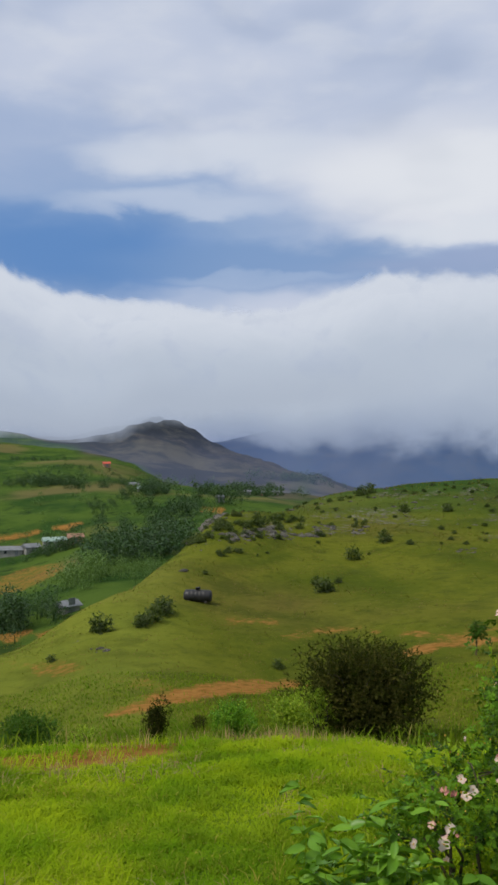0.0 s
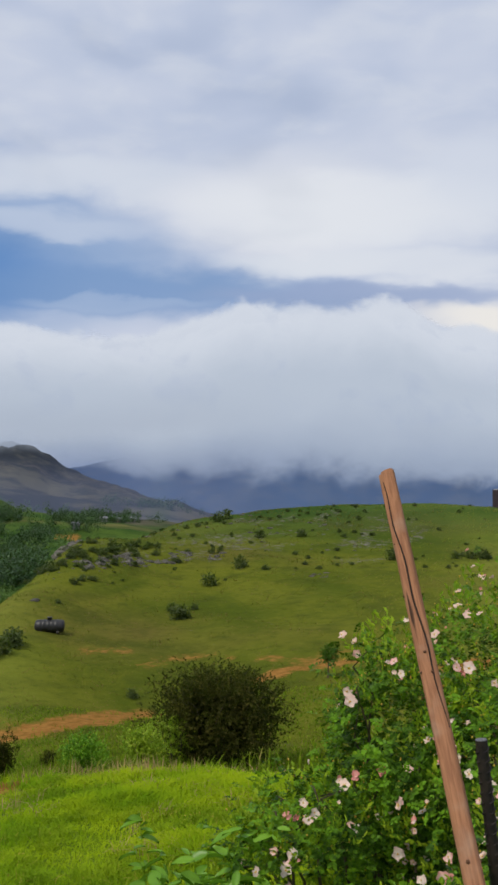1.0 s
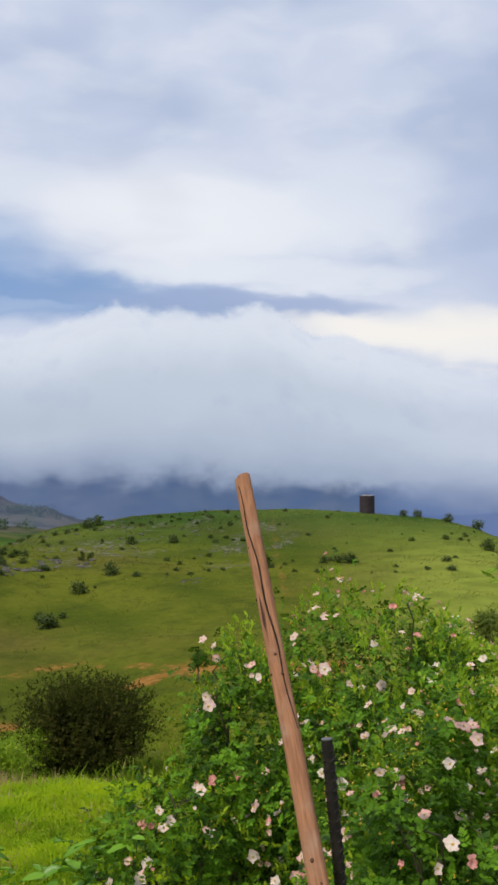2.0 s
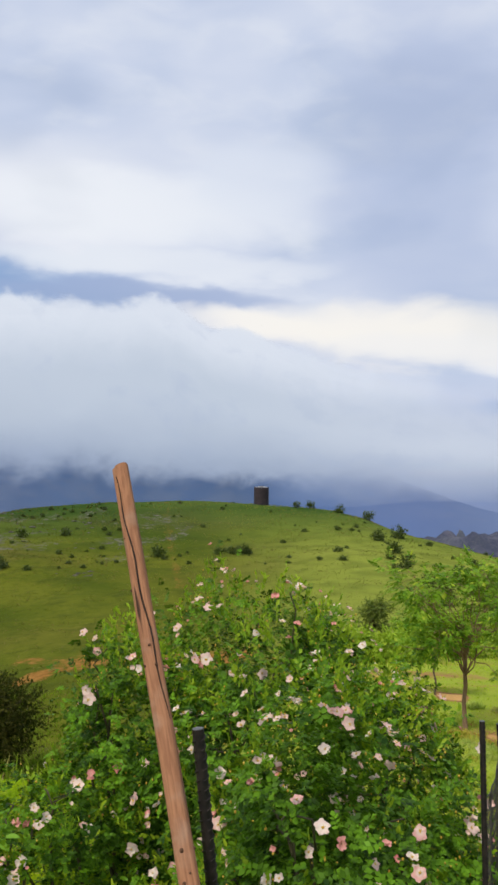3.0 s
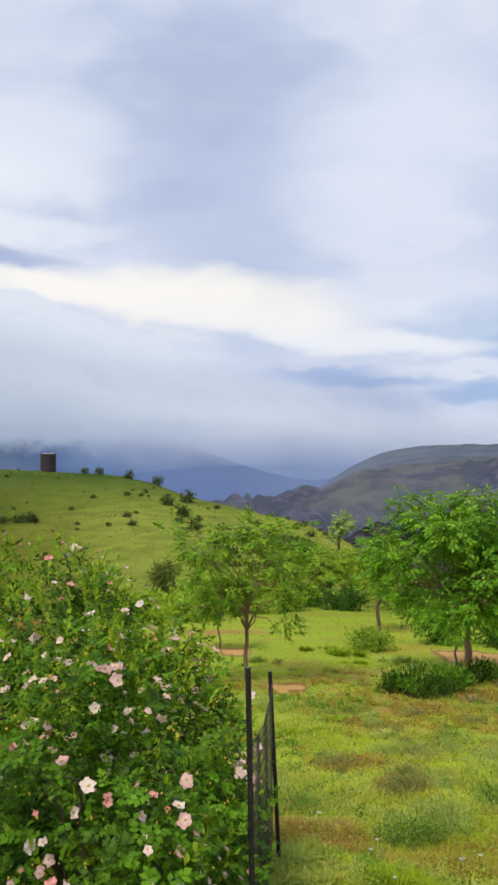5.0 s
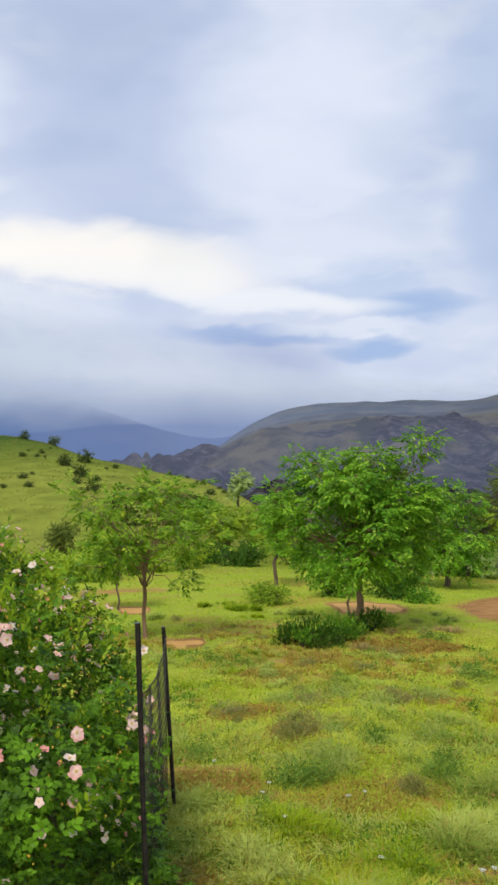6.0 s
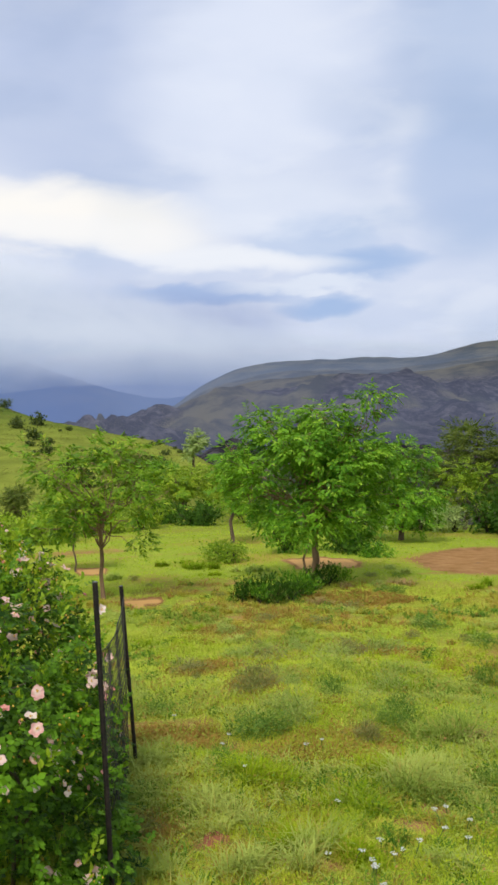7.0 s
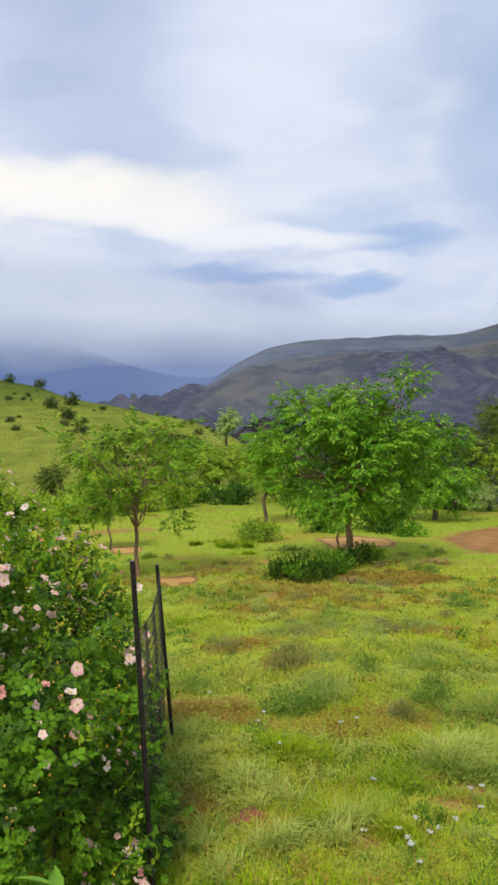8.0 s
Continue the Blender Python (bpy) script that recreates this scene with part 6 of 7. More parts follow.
boulders = [boulder_mesh(k) for k in range(6)]


def boulder(az, r, size, k, flat=1.0):
    x, y = spot(az, r)
    ob = new("boulder", boulders[k % 6])
    ob.matrix_basis = pose(x, y, float(land(x, y)) - 0.02 * size, 0, 0, k * 53) @ Matrix.Diagonal((size, size * 0.8, size * flat, 1))
    return tagged(ob, "weathered grey limestone boulder on the hillside", "rock", "hillside boulders")


k = 0
for az0, r0, az1, r1, spread, count, size, flat in ROCK_BANDS:
    for j in range(count):
        t = rng_hill.uniform()
        boulder(az0 + (az1 - az0) * t, r0 + (r1 - r0) * t + rng_hill.normal() * spread, size * (0.25 + 1.15 * rng_hill.uniform() ** 2.0), k, flat * rng_hill.uniform(0.5, 1.0))
        k += 1

TANK = plain("tank_plastic", (0.012, 0.012, 0.014), (0.035, 0.033, 0.034), 3.0, 0.5)
TANK_BROWN = plain("tank_metal", (0.016, 0.011, 0.014), (0.042, 0.026, 0.030), 2.0, 0.65)
LID = plain("lid_grey", (0.2, 0.2, 0.21), (0.34, 0.34, 0.35), 4.0, 0.6)


def lathe(profile, sides=28):
    """A turned shape: (radius, height) from bottom to top."""
    g = Geo()
    a = np.arange(sides) / sides * 2 * math.pi
    P = np.array([[(r * math.cos(t), r * math.sin(t), h) for t in a] for r, h in profile])
    i = np.arange(P.shape[0] * sides).reshape(-1, sides)
    j = np.roll(i, -1, 1)
    g.add(P, np.stack([i[:-1], j[:-1], j[1:], i[1:]], -1).reshape(-1, 4))
    return g


def upright_tank(az, r, radius, height):
    x, y = spot(az, r)
    ob = thing("water_tank", x, y, float(land(x, y)) - 0.12, "dark upright water tank standing on the hilltop", "water tank")
    prof = [(0.001, 0), (radius, 0)]
    for k in range(9):
        z = 0.1 + k * (height - 0.25) / 9
        prof += [(radius, z), (radius * 1.008, z + 0.04), (radius * 1.008, z + 0.1), (radius, z + 0.14)]
    prof += [(radius, height - 0.06), (radius * 0.97, height)]
    part("body", lathe(prof), TANK_BROWN, ob)
    part("top", lathe([(radius * 0.99, height - 0.02), (radius * 0.6, height + 0.06), (radius * 0.25, height + 0.1), (0.001, height + 0.1)]), LID, ob, "pale grey top")
    part("lid", lathe([(0.3, height + 0.08), (0.3, height + 0.16), (0.001, height + 0.17)], 16), TANK, ob)


def lying_tank(az, r, length, radius, turn):
    x, y = spot(az, r)
    ob = thing("water_barrel", x, y, float(land(x, y)) + radius * 0.92, "black plastic tank lying on the slope", "water tank", turn=turn)
    over = Matrix.Rotation(radians(90), 4, "Y")
    half = length / 2
    prof = [(0.001, -half), (radius * 0.55, -half + 0.01), (radius * 0.9, -half + 0.06), (radius, -half + 0.16)]
    for k in range(5):
        z = -half + 0.25 + k * (length - 0.5) / 5
        prof += [(radius, z), (radius * 1.04, z + 0.04), (radius * 1.04, z + 0.1), (radius, z + 0.14)]
    prof += [(radius, half - 0.16), (radius * 0.9, half - 0.06), (radius * 0.55, half - 0.01), (0.001, half)]
    part("body", lathe(prof), TANK, ob, at=over)
    part("filler_neck", lathe([(0.13, radius * 0.95), (0.13, radius + 0.1), (0.15, radius + 0.1), (0.15, radius + 0.14), (0.001, radius + 0.15)], 16), TANK, ob)
    for s in (-0.3, 0.3):
        g = Geo()
        tube(g, [(s * length, -radius * 0.9, -radius * 0.85), (s * length, radius * 0.9, -radius * 0.85)], 0.08, 6)
        part("chock", g, STONE, ob, "stone chock")


upright_tank(25.75, 110.0, 0.95, 2.35)
lying_tank(-3.4, 48.9, 1.62, 0.34, -8)

# ---------------------------------------------------------------- the valley: farm houses, woods
WALL_WHITE = plain("whitewash", (0.22, 0.215, 0.2), (0.34, 0.33, 0.31), 0.8, 0.9)
WALL_CLAY = plain("clay_wall", (0.34, 0.2, 0.13), (0.46, 0.28, 0.18), 0.8, 0.9)
ROOF_GREY = plain("sheet_roof", (0.14, 0.15, 0.16), (0.24, 0.25, 0.26), 1.0, 0.6, 0.2)
ROOF_GREEN = plain("green_roof", (0.2, 0.3, 0.26), (0.34, 0.44, 0.38), 1.0, 0.6)
ROOF_CLAY = plain("clay_roof", (0.24, 0.13, 0.09), (0.36, 0.2, 0.13), 1.0, 0.8)
ROOF_RED = plain("red_roof", (0.45, 0.07, 0.04), (0.6, 0.12, 0.07), 1.0, 0.7)
GLASS = plain("dark_pane", (0.02, 0.025, 0.03), (0.05, 0.055, 0.06), 2.0, 0.15, spec=0.6)


def block(x0, x1, y0, y1, z0, z1):
    g = Geo()
    v = [(x, y, z) for z in (z0, z1) for x, y in ((x0, y0), (x1, y0), (x1, y1), (x0, y1))]
    return g.add(v, [(0, 3, 2, 1), (4, 5, 6, 7), (0, 1, 5, 4), (1, 2, 6, 5), (2, 3, 7, 6), (3, 0, 4, 7)])


def house(az, r, w, d, h, wall, roof, label, turn=0.0):
    x, y = spot(az, r)
    w, d, h = w * 0.75, d * 0.75, h * 0.8
    ob = thing("farmhouse", x, y, float(land(x, y)) - 0.5, label, "house", "valley houses", -az + turn)
    hi = h + 0.5
    part("wall", block(-w / 2, w / 2, -d / 2, d / 2, 0, hi), wall, ob, smooth=False)
    g = Geo()
    e, top = 0.35, hi + d * 0.28
    v = [(sx * (w / 2 + e), sy * (d / 2 + e), hi - 0.02) for sx in (-1, 1) for sy in (-1, 1)] + [(-(w / 2 + e), 0, top), (w / 2 + e, 0, top)]
    low = [(a, b, c - 0.14) for a, b, c in v[:4]]
    g.add(v + low, [(0, 2, 5, 4), (3, 1, 4, 5), (0, 6, 8, 2), (1, 3, 9, 7), (6, 7, 9, 8)])
    g.f.append(np.array([(0, 4, 1), (2, 3, 5)]))
    part("roof", g, roof, ob, smooth=False)
    n = max(1, int(w / 2.4))
    for k in range(n):
        c = -w / 2 + (k + 0.5) * w / n
        if k == n // 2:
            part("door", block(c - 0.5, c + 0.5, -d / 2 - 0.05, -d / 2 + 0.02, 0.4, 2.5), ROOF_GREY, ob, smooth=False)
        else:
            win = part("window", block(c - 0.5, c + 0.5, -d / 2 - 0.05, -d / 2 + 0.02, 1.4, 2.4), wall, ob, smooth=False)
            part("pane", block(c - 0.42, c + 0.42, -d / 2 - 0.06, -d / 2 - 0.04, 1.48, 2.32), GLASS, win, smooth=False)
    return ob


HOUSES = (
    (-12.7, 272, 9.5, 5, 2.6, WALL_WHITE, ROOF_GREEN, "long white farmhouse with a pale green roof", 8),
    (-11.4, 270, 6.0, 5, 2.4, WALL_CLAY, ROOF_CLAY, "clay-coloured farm shed with a reddish roof", 5),
    (-15.4, 278, 9.0, 5, 2.6, WALL_WHITE, ROOF_GREY, "white farmhouse with a grey roof", -10),
    (-14.2, 276, 6.0, 5, 2.2, WALL_WHITE, ROOF_GREY, "low white farm shed beside a farmhouse", 20),
    (-11.9, 121, 3.2, 3.0, 1.2, WALL_WHITE, ROOF_GREY, "small hut with a grey sheet roof", 30),
    (-9.4, 583, 6.0, 6, 3.0, WALL_CLAY, ROOF_RED, "house with a bright red roof on the slope", 10),
    (-7.6, 446, 6.0, 5, 3.0, WALL_WHITE, ROOF_GREY, "white valley house among trees", 15),
    (-7.1, 425, 5.0, 5, 2.6, WALL_WHITE, ROOF_GREEN, "white valley house among trees", -15),
    (-1.9, 352, 3.6, 4, 2.6, WALL_WHITE, ROOF_GREY, "white valley house above the gorge", 15),
    (-0.1, 489, 5.0, 4, 2.4, WALL_WHITE, ROOF_GREY, "white village house behind the hill", 5),
    (1.0, 500, 4.0, 4, 2.4, WALL_CLAY, ROOF_GREY, "clay village house behind the hill", -12),
    (1.8, 506, 5.0, 4, 2.4, WALL_WHITE, ROOF_GREY, "white village house behind the hill", 10),
)
for a in HOUSES:
    house(*a)

WOOD_LEAF = leafy("wood_leaf", (0.010, 0.034, 0.010), (0.045, 0.105, 0.024), None, 0.6, 0.15, 0.12)
WOOD_LIGHT = leafy("wood_light", (0.05, 0.12, 0.02), (0.13, 0.22, 0.04), None, 0.6, 0.2, 0.05)


def woods(name, patches, mat, label, seed):
    """Far trees in clumps: trunks and crowns of many leaf sprays, one mesh."""
    rng = np.random.default_rng(seed)
    g = Geo()
    for az, r, wide, deep, count, tall in patches:
        cx, cy = spot(az, r)
        a = radians(az)
        for k in range(count):
            u, v = rng.normal() * wide * 0.5, rng.normal() * deep * 0.5
            x, y = cx + u * math.cos(a) + v * math.sin(a), cy - u * math.sin(a) + v * math.cos(a)
            z, h = float(land(x, y)), tall * rng.uniform(0.6, 1.25)
            tube(g, [(x, y, z - 0.3), (x, y, z + h * 0.35)], (h * 0.025, h * 0.015), 4, False)
            lumps = [((x + rng.normal() * h * 0.17, y + rng.normal() * h * 0.17, z + h * rng.uniform(0.14, 0.8)), (h * 0.28, h * 0.28, h * 0.22)) for _ in range(4)]
            near = 1.0 if r > 170 else 0.5
            crown(g, lumps, int(36 / near ** 1.6), h * 0.12 * near, 0.75, 0.1, rng, 0.5, 3)
    ob = new(name, g.mesh(name, mat))
    return tagged(ob, label, "trees", kind="stuff")


woods("valley_woods", VALLEY_WOODS, WOOD_LEAF, "dark broadleaf woods along the valley", 71)
woods("valley_thicket", VALLEY_LIGHT, WOOD_LIGHT, "lighter green thickets on the valley side", 72)


# ---------------------------------------------------------------- grass
def grass_material(name, a, b, c, straw, straw_from=0.9, patches=1.3, worn_share=0.0):
    m, nt, out = material(name)
    rnd = node(nt, "ShaderNodeNewGeometry").outputs["Random Per Island"]
    pos = world_place(nt)
    col = mixc(nt, step(nt, cloudy(nt, pos, patches, 4.0), 0.35, 0.65), a, b)
    col = mixc(nt, fac(nt, "MULTIPLY", rnd, 0.45), col, c)
    col = mixc(nt, fac(nt, "MULTIPLY", step(nt, cloudy(nt, pos, 0.55, 4.0, 0.6), 0.52, 0.7), worn_share), col, (0.42, 0.24, 0.08))
    col = mixc(nt, step(nt, fac(nt, "ADD", rnd, fac(nt, "MULTIPLY", fac(nt, "SUBTRACT", cloudy(nt, pos, 0.9, 3.0), 0.5), 0.5)), straw_from, straw_from + 0.06), col, straw)
    p = node(nt, "ShaderNodeBsdfPrincipled", {"Base Color": col, "Roughness": 0.75, "Specular IOR Level": 0.06})
    tr = node(nt, "ShaderNodeBsdfTranslucent", {0: col})
    nt.links.new(node(nt, "ShaderNodeMixShader", {0: 0.4, 1: p.outputs[0], 2: tr.outputs[0]}).outputs[0], out.inputs[0])
    return m


def blades(geo, x, y, tall, wide, lean, rng, z=None, facing=None):
    """Bent blades of grass, two joints each."""
    n = len(x)
    z = land(x, y) - 0.01 if z is None else z
    a = rng.uniform(0, 6.28, n) if facing is None else facing
    d = np.stack([np.cos(a), np.sin(a), 0 * a], -1)
    s = np.stack([-np.sin(a), np.cos(a), 0 * a], -1)
    root = np.stack([x, y, z], -1)
    up = np.array([0, 0, 1.0])
    tall, wide, lean = [np.broadcast_to(np.asarray(q, float), n)[:, None] for q in (tall, wide, lean)]
    mid = root + up * tall * 0.6 + d * tall * lean * 0.35
    tip = root + up * tall * (1 - 0.25 * lean) + d * tall * lean
    v = np.stack([root - s * wide / 2, root + s * wide / 2, mid + s * wide * 0.42, mid - s * wide * 0.42, tip], 1)
    i = np.arange(n)[:, None] * 5
    geo.add(v, i + np.array([(0, 1, 2, 3)]))
    geo.f.append(i + np.array([(3, 2, 4)]) + geo.n - n * 5)


def sector(n, az0, az1, r0, r1, rng, fall=1.0):
    """Points over a sector, thinning with distance."""
    u = rng.uniform(0, 1, n)
    e = 2 - fall
    r = (r0 ** e + u * (r1 ** e - r0 ** e)) ** (1 / e) if abs(e) > 1e-6 else r0 * (r1 / r0) ** u
    a = np.radians(rng.uniform(az0, az1, n))
    return r * np.sin(a), r * np.cos(a)


def bare_here(x, y):
    s = np.zeros(np.shape(x))
    for knots, w, much in SOIL_LINES:
        s = np.maximum(s, near_line(x, y, knots, w) * much)
    for *o, much in SOIL_SPOTS + RUSSET_SPOTS:
        s = np.maximum(s, oval(x, y, *o) * much)
    return s


def stuff(name, geo, mat, label, category="grass"):
    return tagged(new(name, geo.mesh(name, mat)), label, category, kind="stuff")


rng_g = np.random.default_rng(91)
LAWN_GREEN = grass_material("lawn", (0.15, 0.31, 0.006), (0.41, 0.52, 0.012), (0.30, 0.44, 0.009), (0.42, 0.42, 0.06), 0.94)
YARD_GREEN = grass_material("pasture_grass", (0.42, 0.53, 0.05), (0.57, 0.63, 0.08), (0.5, 0.59, 0.06), (0.6, 0.46, 0.12), 0.95, 0.8, 0.3)
TALL_DRY = grass_material("dry_grass", (0.28, 0.26, 0.07), (0.38, 0.33, 0.12), (0.3, 0.28, 0.08), (0.5, 0.33, 0.16), 0.6)
TUSSOCK = grass_material("tussock", (0.25, 0.36, 0.05), (0.51, 0.58, 0.14), (0.38, 0.47, 0.08), (0.48, 0.42, 0.10), 0.9)
SWARD = grass_material("sward", (0.32, 0.44, 0.025), (0.52, 0.6, 0.04), (0.43, 0.53, 0.03), (0.5, 0.42, 0.08), 0.9)
DEEP_GREEN = grass_material("deep_grass", (0.16, 0.28, 0.010), (0.35, 0.46, 0.018), (0.26, 0.38, 0.014), (0.46, 0.4, 0.06), 0.9)

g = Geo()
x, y = sector(135000, -18, 19, 2.9, 8.6, rng_g, 1.1)
keep = rng_g.uniform(size=len(x)) > bare_here(x, y) * 0.95
x, y = x[keep], y[keep]
clump = fbm(x, y, 0.7, 3, 61)
blades(g, x, y, (0.045 + 0.06 * rng_g.uniform(size=len(x))) * np.maximum(0.45, 1 + 1.6 * clump), 0.0034 + 0.0018 * np.hypot(x, y) / 4, rng_g.uniform(0.4, 1.4, len(x)), rng_g)
stuff("lawn_grass", g, LAWN_GREEN, "short bright green meadow grass")

g = Geo()
x, y = sector(215000, 26, 72, 2.3, 12, rng_g, 1.25)
keep = rng_g.uniform(size=len(x)) > np.maximum(bare_here(x, y) * 0.9, 0.6 * worn(x, y))
x, y = x[keep], y[keep]
clump = fbm(x, y, 0.6, 3, 63)
blades(g, x, y, (0.02 + 0.034 * rng_g.uniform(size=len(x))) * (1 + 1.3 * clump), 0.0014 + 0.0016 * np.hypot(x, y) / 4, rng_g.uniform(0.5, 1.5, len(x)), rng_g)
x, y = sector(50000, 24, 72, 12, 34, rng_g, 1.3)
keep = rng_g.uniform(size=len(x)) > bare_here(x, y) * 0.97
x, y = x[keep], y[keep]
gf = Geo()
blades(gf, x, y, (0.012 + 0.03 * rng_g.uniform(size=len(x))), 0.010 + 0.0008 * np.hypot(x, y), rng_g.uniform(0.3, 1.0, len(x)), rng_g)
FAR_GREEN = grass_material("far_grass", (0.31, 0.45, 0.02), (0.44, 0.55, 0.035), (0.38, 0.5, 0.025), (0.46, 0.36, 0.1), 0.95, 0.6, 0.3)
stuff("meadow_grass", gf, FAR_GREEN, "short green grass of the farther pasture")
g2 = Geo()
x, y = sector(60000, 28, 70, 2.3, 6, rng_g, 1.3)
keep = (fbm(x, y, 0.8, 4, 64) > 0.04) & (worn(x, y) < 0.5)
x, y = x[keep], y[keep]
blades(g2, x, y, 0.03 + 0.055 * rng_g.uniform(size=len(x)), 0.0024, rng_g.uniform(0.4, 1.3, len(x)), rng_g)
stuff("rank_grass", g2, SWARD, "longer fresh green grass in patches")
stuff("pasture_grass", g, YARD_GREEN, "thin yellow-green pasture grass")

g = Geo()
x, y = sector(26000, 66, 348, 0.12, 11, rng_g, 0.75)
fade = 1 - smooth01(np.hypot(x, y), 8, 13)
keep = rng_g.uniform(size=len(x)) < fade
x, y = x[keep], y[keep]
blades(g, x, y, 0.035 + 0.06 * rng_g.uniform(size=len(x)), 0.013, rng_g.uniform(0.5, 1.4, len(x)), rng_g)
x, y = sector(16000, -20, 70, 0.12, 2.9, rng_g, 0.6)
blades(g, x, y, 0.04 + 0.06 * rng_g.uniform(size=len(x)), 0.006, rng_g.uniform(0.5, 1.4, len(x)), rng_g)
stuff("garden_grass", g, LAWN_GREEN, "trodden green grass around the viewpoint")

g = Geo()
x, y = sector(5200, -18, 14, 7.4, 9.2, rng_g, 1.0)
keep = fbm(x, y, 0.9, 3, 66) > 0.16
x, y = x[keep], y[keep]
blades(g, x, y, rng_g.uniform(0.06, 0.26, len(x)) * rng_g.uniform(0.5, 1.0, len(x)), 0.008, rng_g.uniform(0.1, 0.5, len(x)), rng_g)
stuff("dry_grass", g, TALL_DRY, "tall dry straw-coloured grass along the lawn edge")

g = Geo()
x, y = sector(16000, -20, 20, 8.0, 24, rng_g, 1.0)
blades(g, x, y, rng_g.uniform(0.08, 0.3, len(x)), 0.018, rng_g.uniform(0.2, 0.7, len(x)), rng_g)
x, y = sector(30000, -20, 36, 22, 34, rng_g, 1.3)
keep = rng_g.uniform(size=len(x)) > bare_here(x, y) * 0.97
x, y = x[keep], y[keep]
blades(g, x, y, rng_g.uniform(0.06, 0.14, len(x)), 0.03, rng_g.uniform(0.3, 1.0, len(x)), rng_g)
SLOPE_GREEN = grass_material("slope_grass", (0.10, 0.19, 0.010), (0.2, 0.28, 0.015), (0.16, 0.24, 0.014), (0.3, 0.26, 0.07), 0.92)
stuff("slope_grass", g, SLOPE_GREEN, "rough green grass on the slopes below")

hx, hy = sector(70000, -17, 46, 34, 112, rng_g, 0.9)
keep = (rng_g.uniform(size=len(hx)) > bare_here(hx, hy) * 0.97) & (fbm(hx, hy, 1.6, 3, 67) > -0.1)
hx, hy = hx[keep], hy[keep]
west = np.degrees(np.arctan2(hx, hy)) + rng_g.normal(size=len(hx)) * 2 < 17
for part_of, name, tones, label in (
        (west, "hill_grass", ((0.11, 0.14, 0.014), (0.18, 0.185, 0.028), (0.145, 0.155, 0.02), (0.22, 0.165, 0.06)), "rough olive grass tufts on the hill"),
        (~west, "hill_meadow", ((0.165, 0.21, 0.03), (0.25, 0.28, 0.05), (0.21, 0.24, 0.04), (0.27, 0.225, 0.08)), "light green grass tufts on the hillside")):
    g = Geo()
    x, y = hx[part_of], hy[part_of]
    r = np.hypot(x, y)
    blades(g, x, y, rng_g.uniform(0.04, 0.11, len(x)) * (0.5 + r / 130), 0.012 + 0.0007 * r, rng_g.uniform(0.2, 0.9, len(x)), rng_g)
    stuff(name, g, grass_material(name, *tones, 0.7, 0.05), label)


def tussock(az, r, across, tall, mat, label, seed, count=420):
    """A dense clump of arching blades from one root."""
    rng = np.random.default_rng(seed)
    cx, cy = spot(az, r)
    g = Geo()
    hubs = rng.normal(size=(7, 2)) * across * 0.2
    hub = rng.integers(0, 7, count)
    off = rng.normal(size=(count, 2)) * across * 0.075
    x, y = (hubs[hub] + off).T
    z = land(cx + x, cy + y) - float(land(cx, cy)) - 0.01
    size = rng.uniform(0.55, 1.1, 7)[hub]
    edge = np.hypot(*off.T) / (across * 0.1)
    blades(g, x, y, tall * size * rng.uniform(0.4, 1.1, count), 0.0028 + 0.0007 * r, (0.15 + 0.6 * edge) * rng.uniform(0.5, 1.7, count), rng, z, np.arctan2(off[:, 1], off[:, 0]) + rng.normal(size=count) * 0.9)
    m = count // 2
    x, y = (hubs[hub[:m]] + rng.normal(size=(m, 2)) * across * 0.09).T
    p = np.stack([x, y, land(cx + x, cy + y) - float(land(cx, cy)) + tall * size[:m] * rng.uniform(0.1, 0.75, m)], -1)
    strew(g, p, rng.normal(size=(m, 3)) + np.array([0, 0, 0.5]), np.array([0, 0, 1.0]) + rng.normal(size=(m, 3)) * 0.6, rng.uniform(0.008, 0.02, m), rng.uniform(0.003, 0.007, m), small=True)
    ob = new("grass_tussock", g.mesh("grass_tussock", mat))
    ob.matrix_basis = pose(cx, cy, float(land(cx, cy)))
    return tagged(ob, label, "grass tussock", "tussocks on the pasture")


for k, (az, r, w, h, tone) in enumerate(TUSSOCKS):
    tussock(az, r, w * 0.85, h * 0.76, {"t": TUSSOCK, "g": DEEP_GREEN, "d": TALL_DRY}[tone], {"t": "pale grey-green tussock of arching grass", "g": "dark green clump of grass", "d": "straw-yellow clump of dry grass"}[tone], 200 + k, int(220 + 900 * w))
for k in range(45):
    az, r = rng_g.uniform(36, 70), rng_g.uniform(4.5, 15)
    x, y = spot(az, r)
    if bare_here(np.array([x]), np.array([y]))[0] > 0.3 or (r < 4.6 and az < 41):
        continue
    tone = rng_g.choice(["t", "g", "d"], p=(0.5, 0.35, 0.15))
    tussock(az, r, rng_g.uniform(0.18, 0.5), rng_g.uniform(0.07, 0.14), {"t": TUSSOCK, "g": DEEP_GREEN, "d": TALL_DRY}[tone], {"t": "pale grey-green tussock of arching grass", "g": "dark green clump of grass", "d": "straw-yellow clump of dry grass"}[tone], 300 + k, 260)

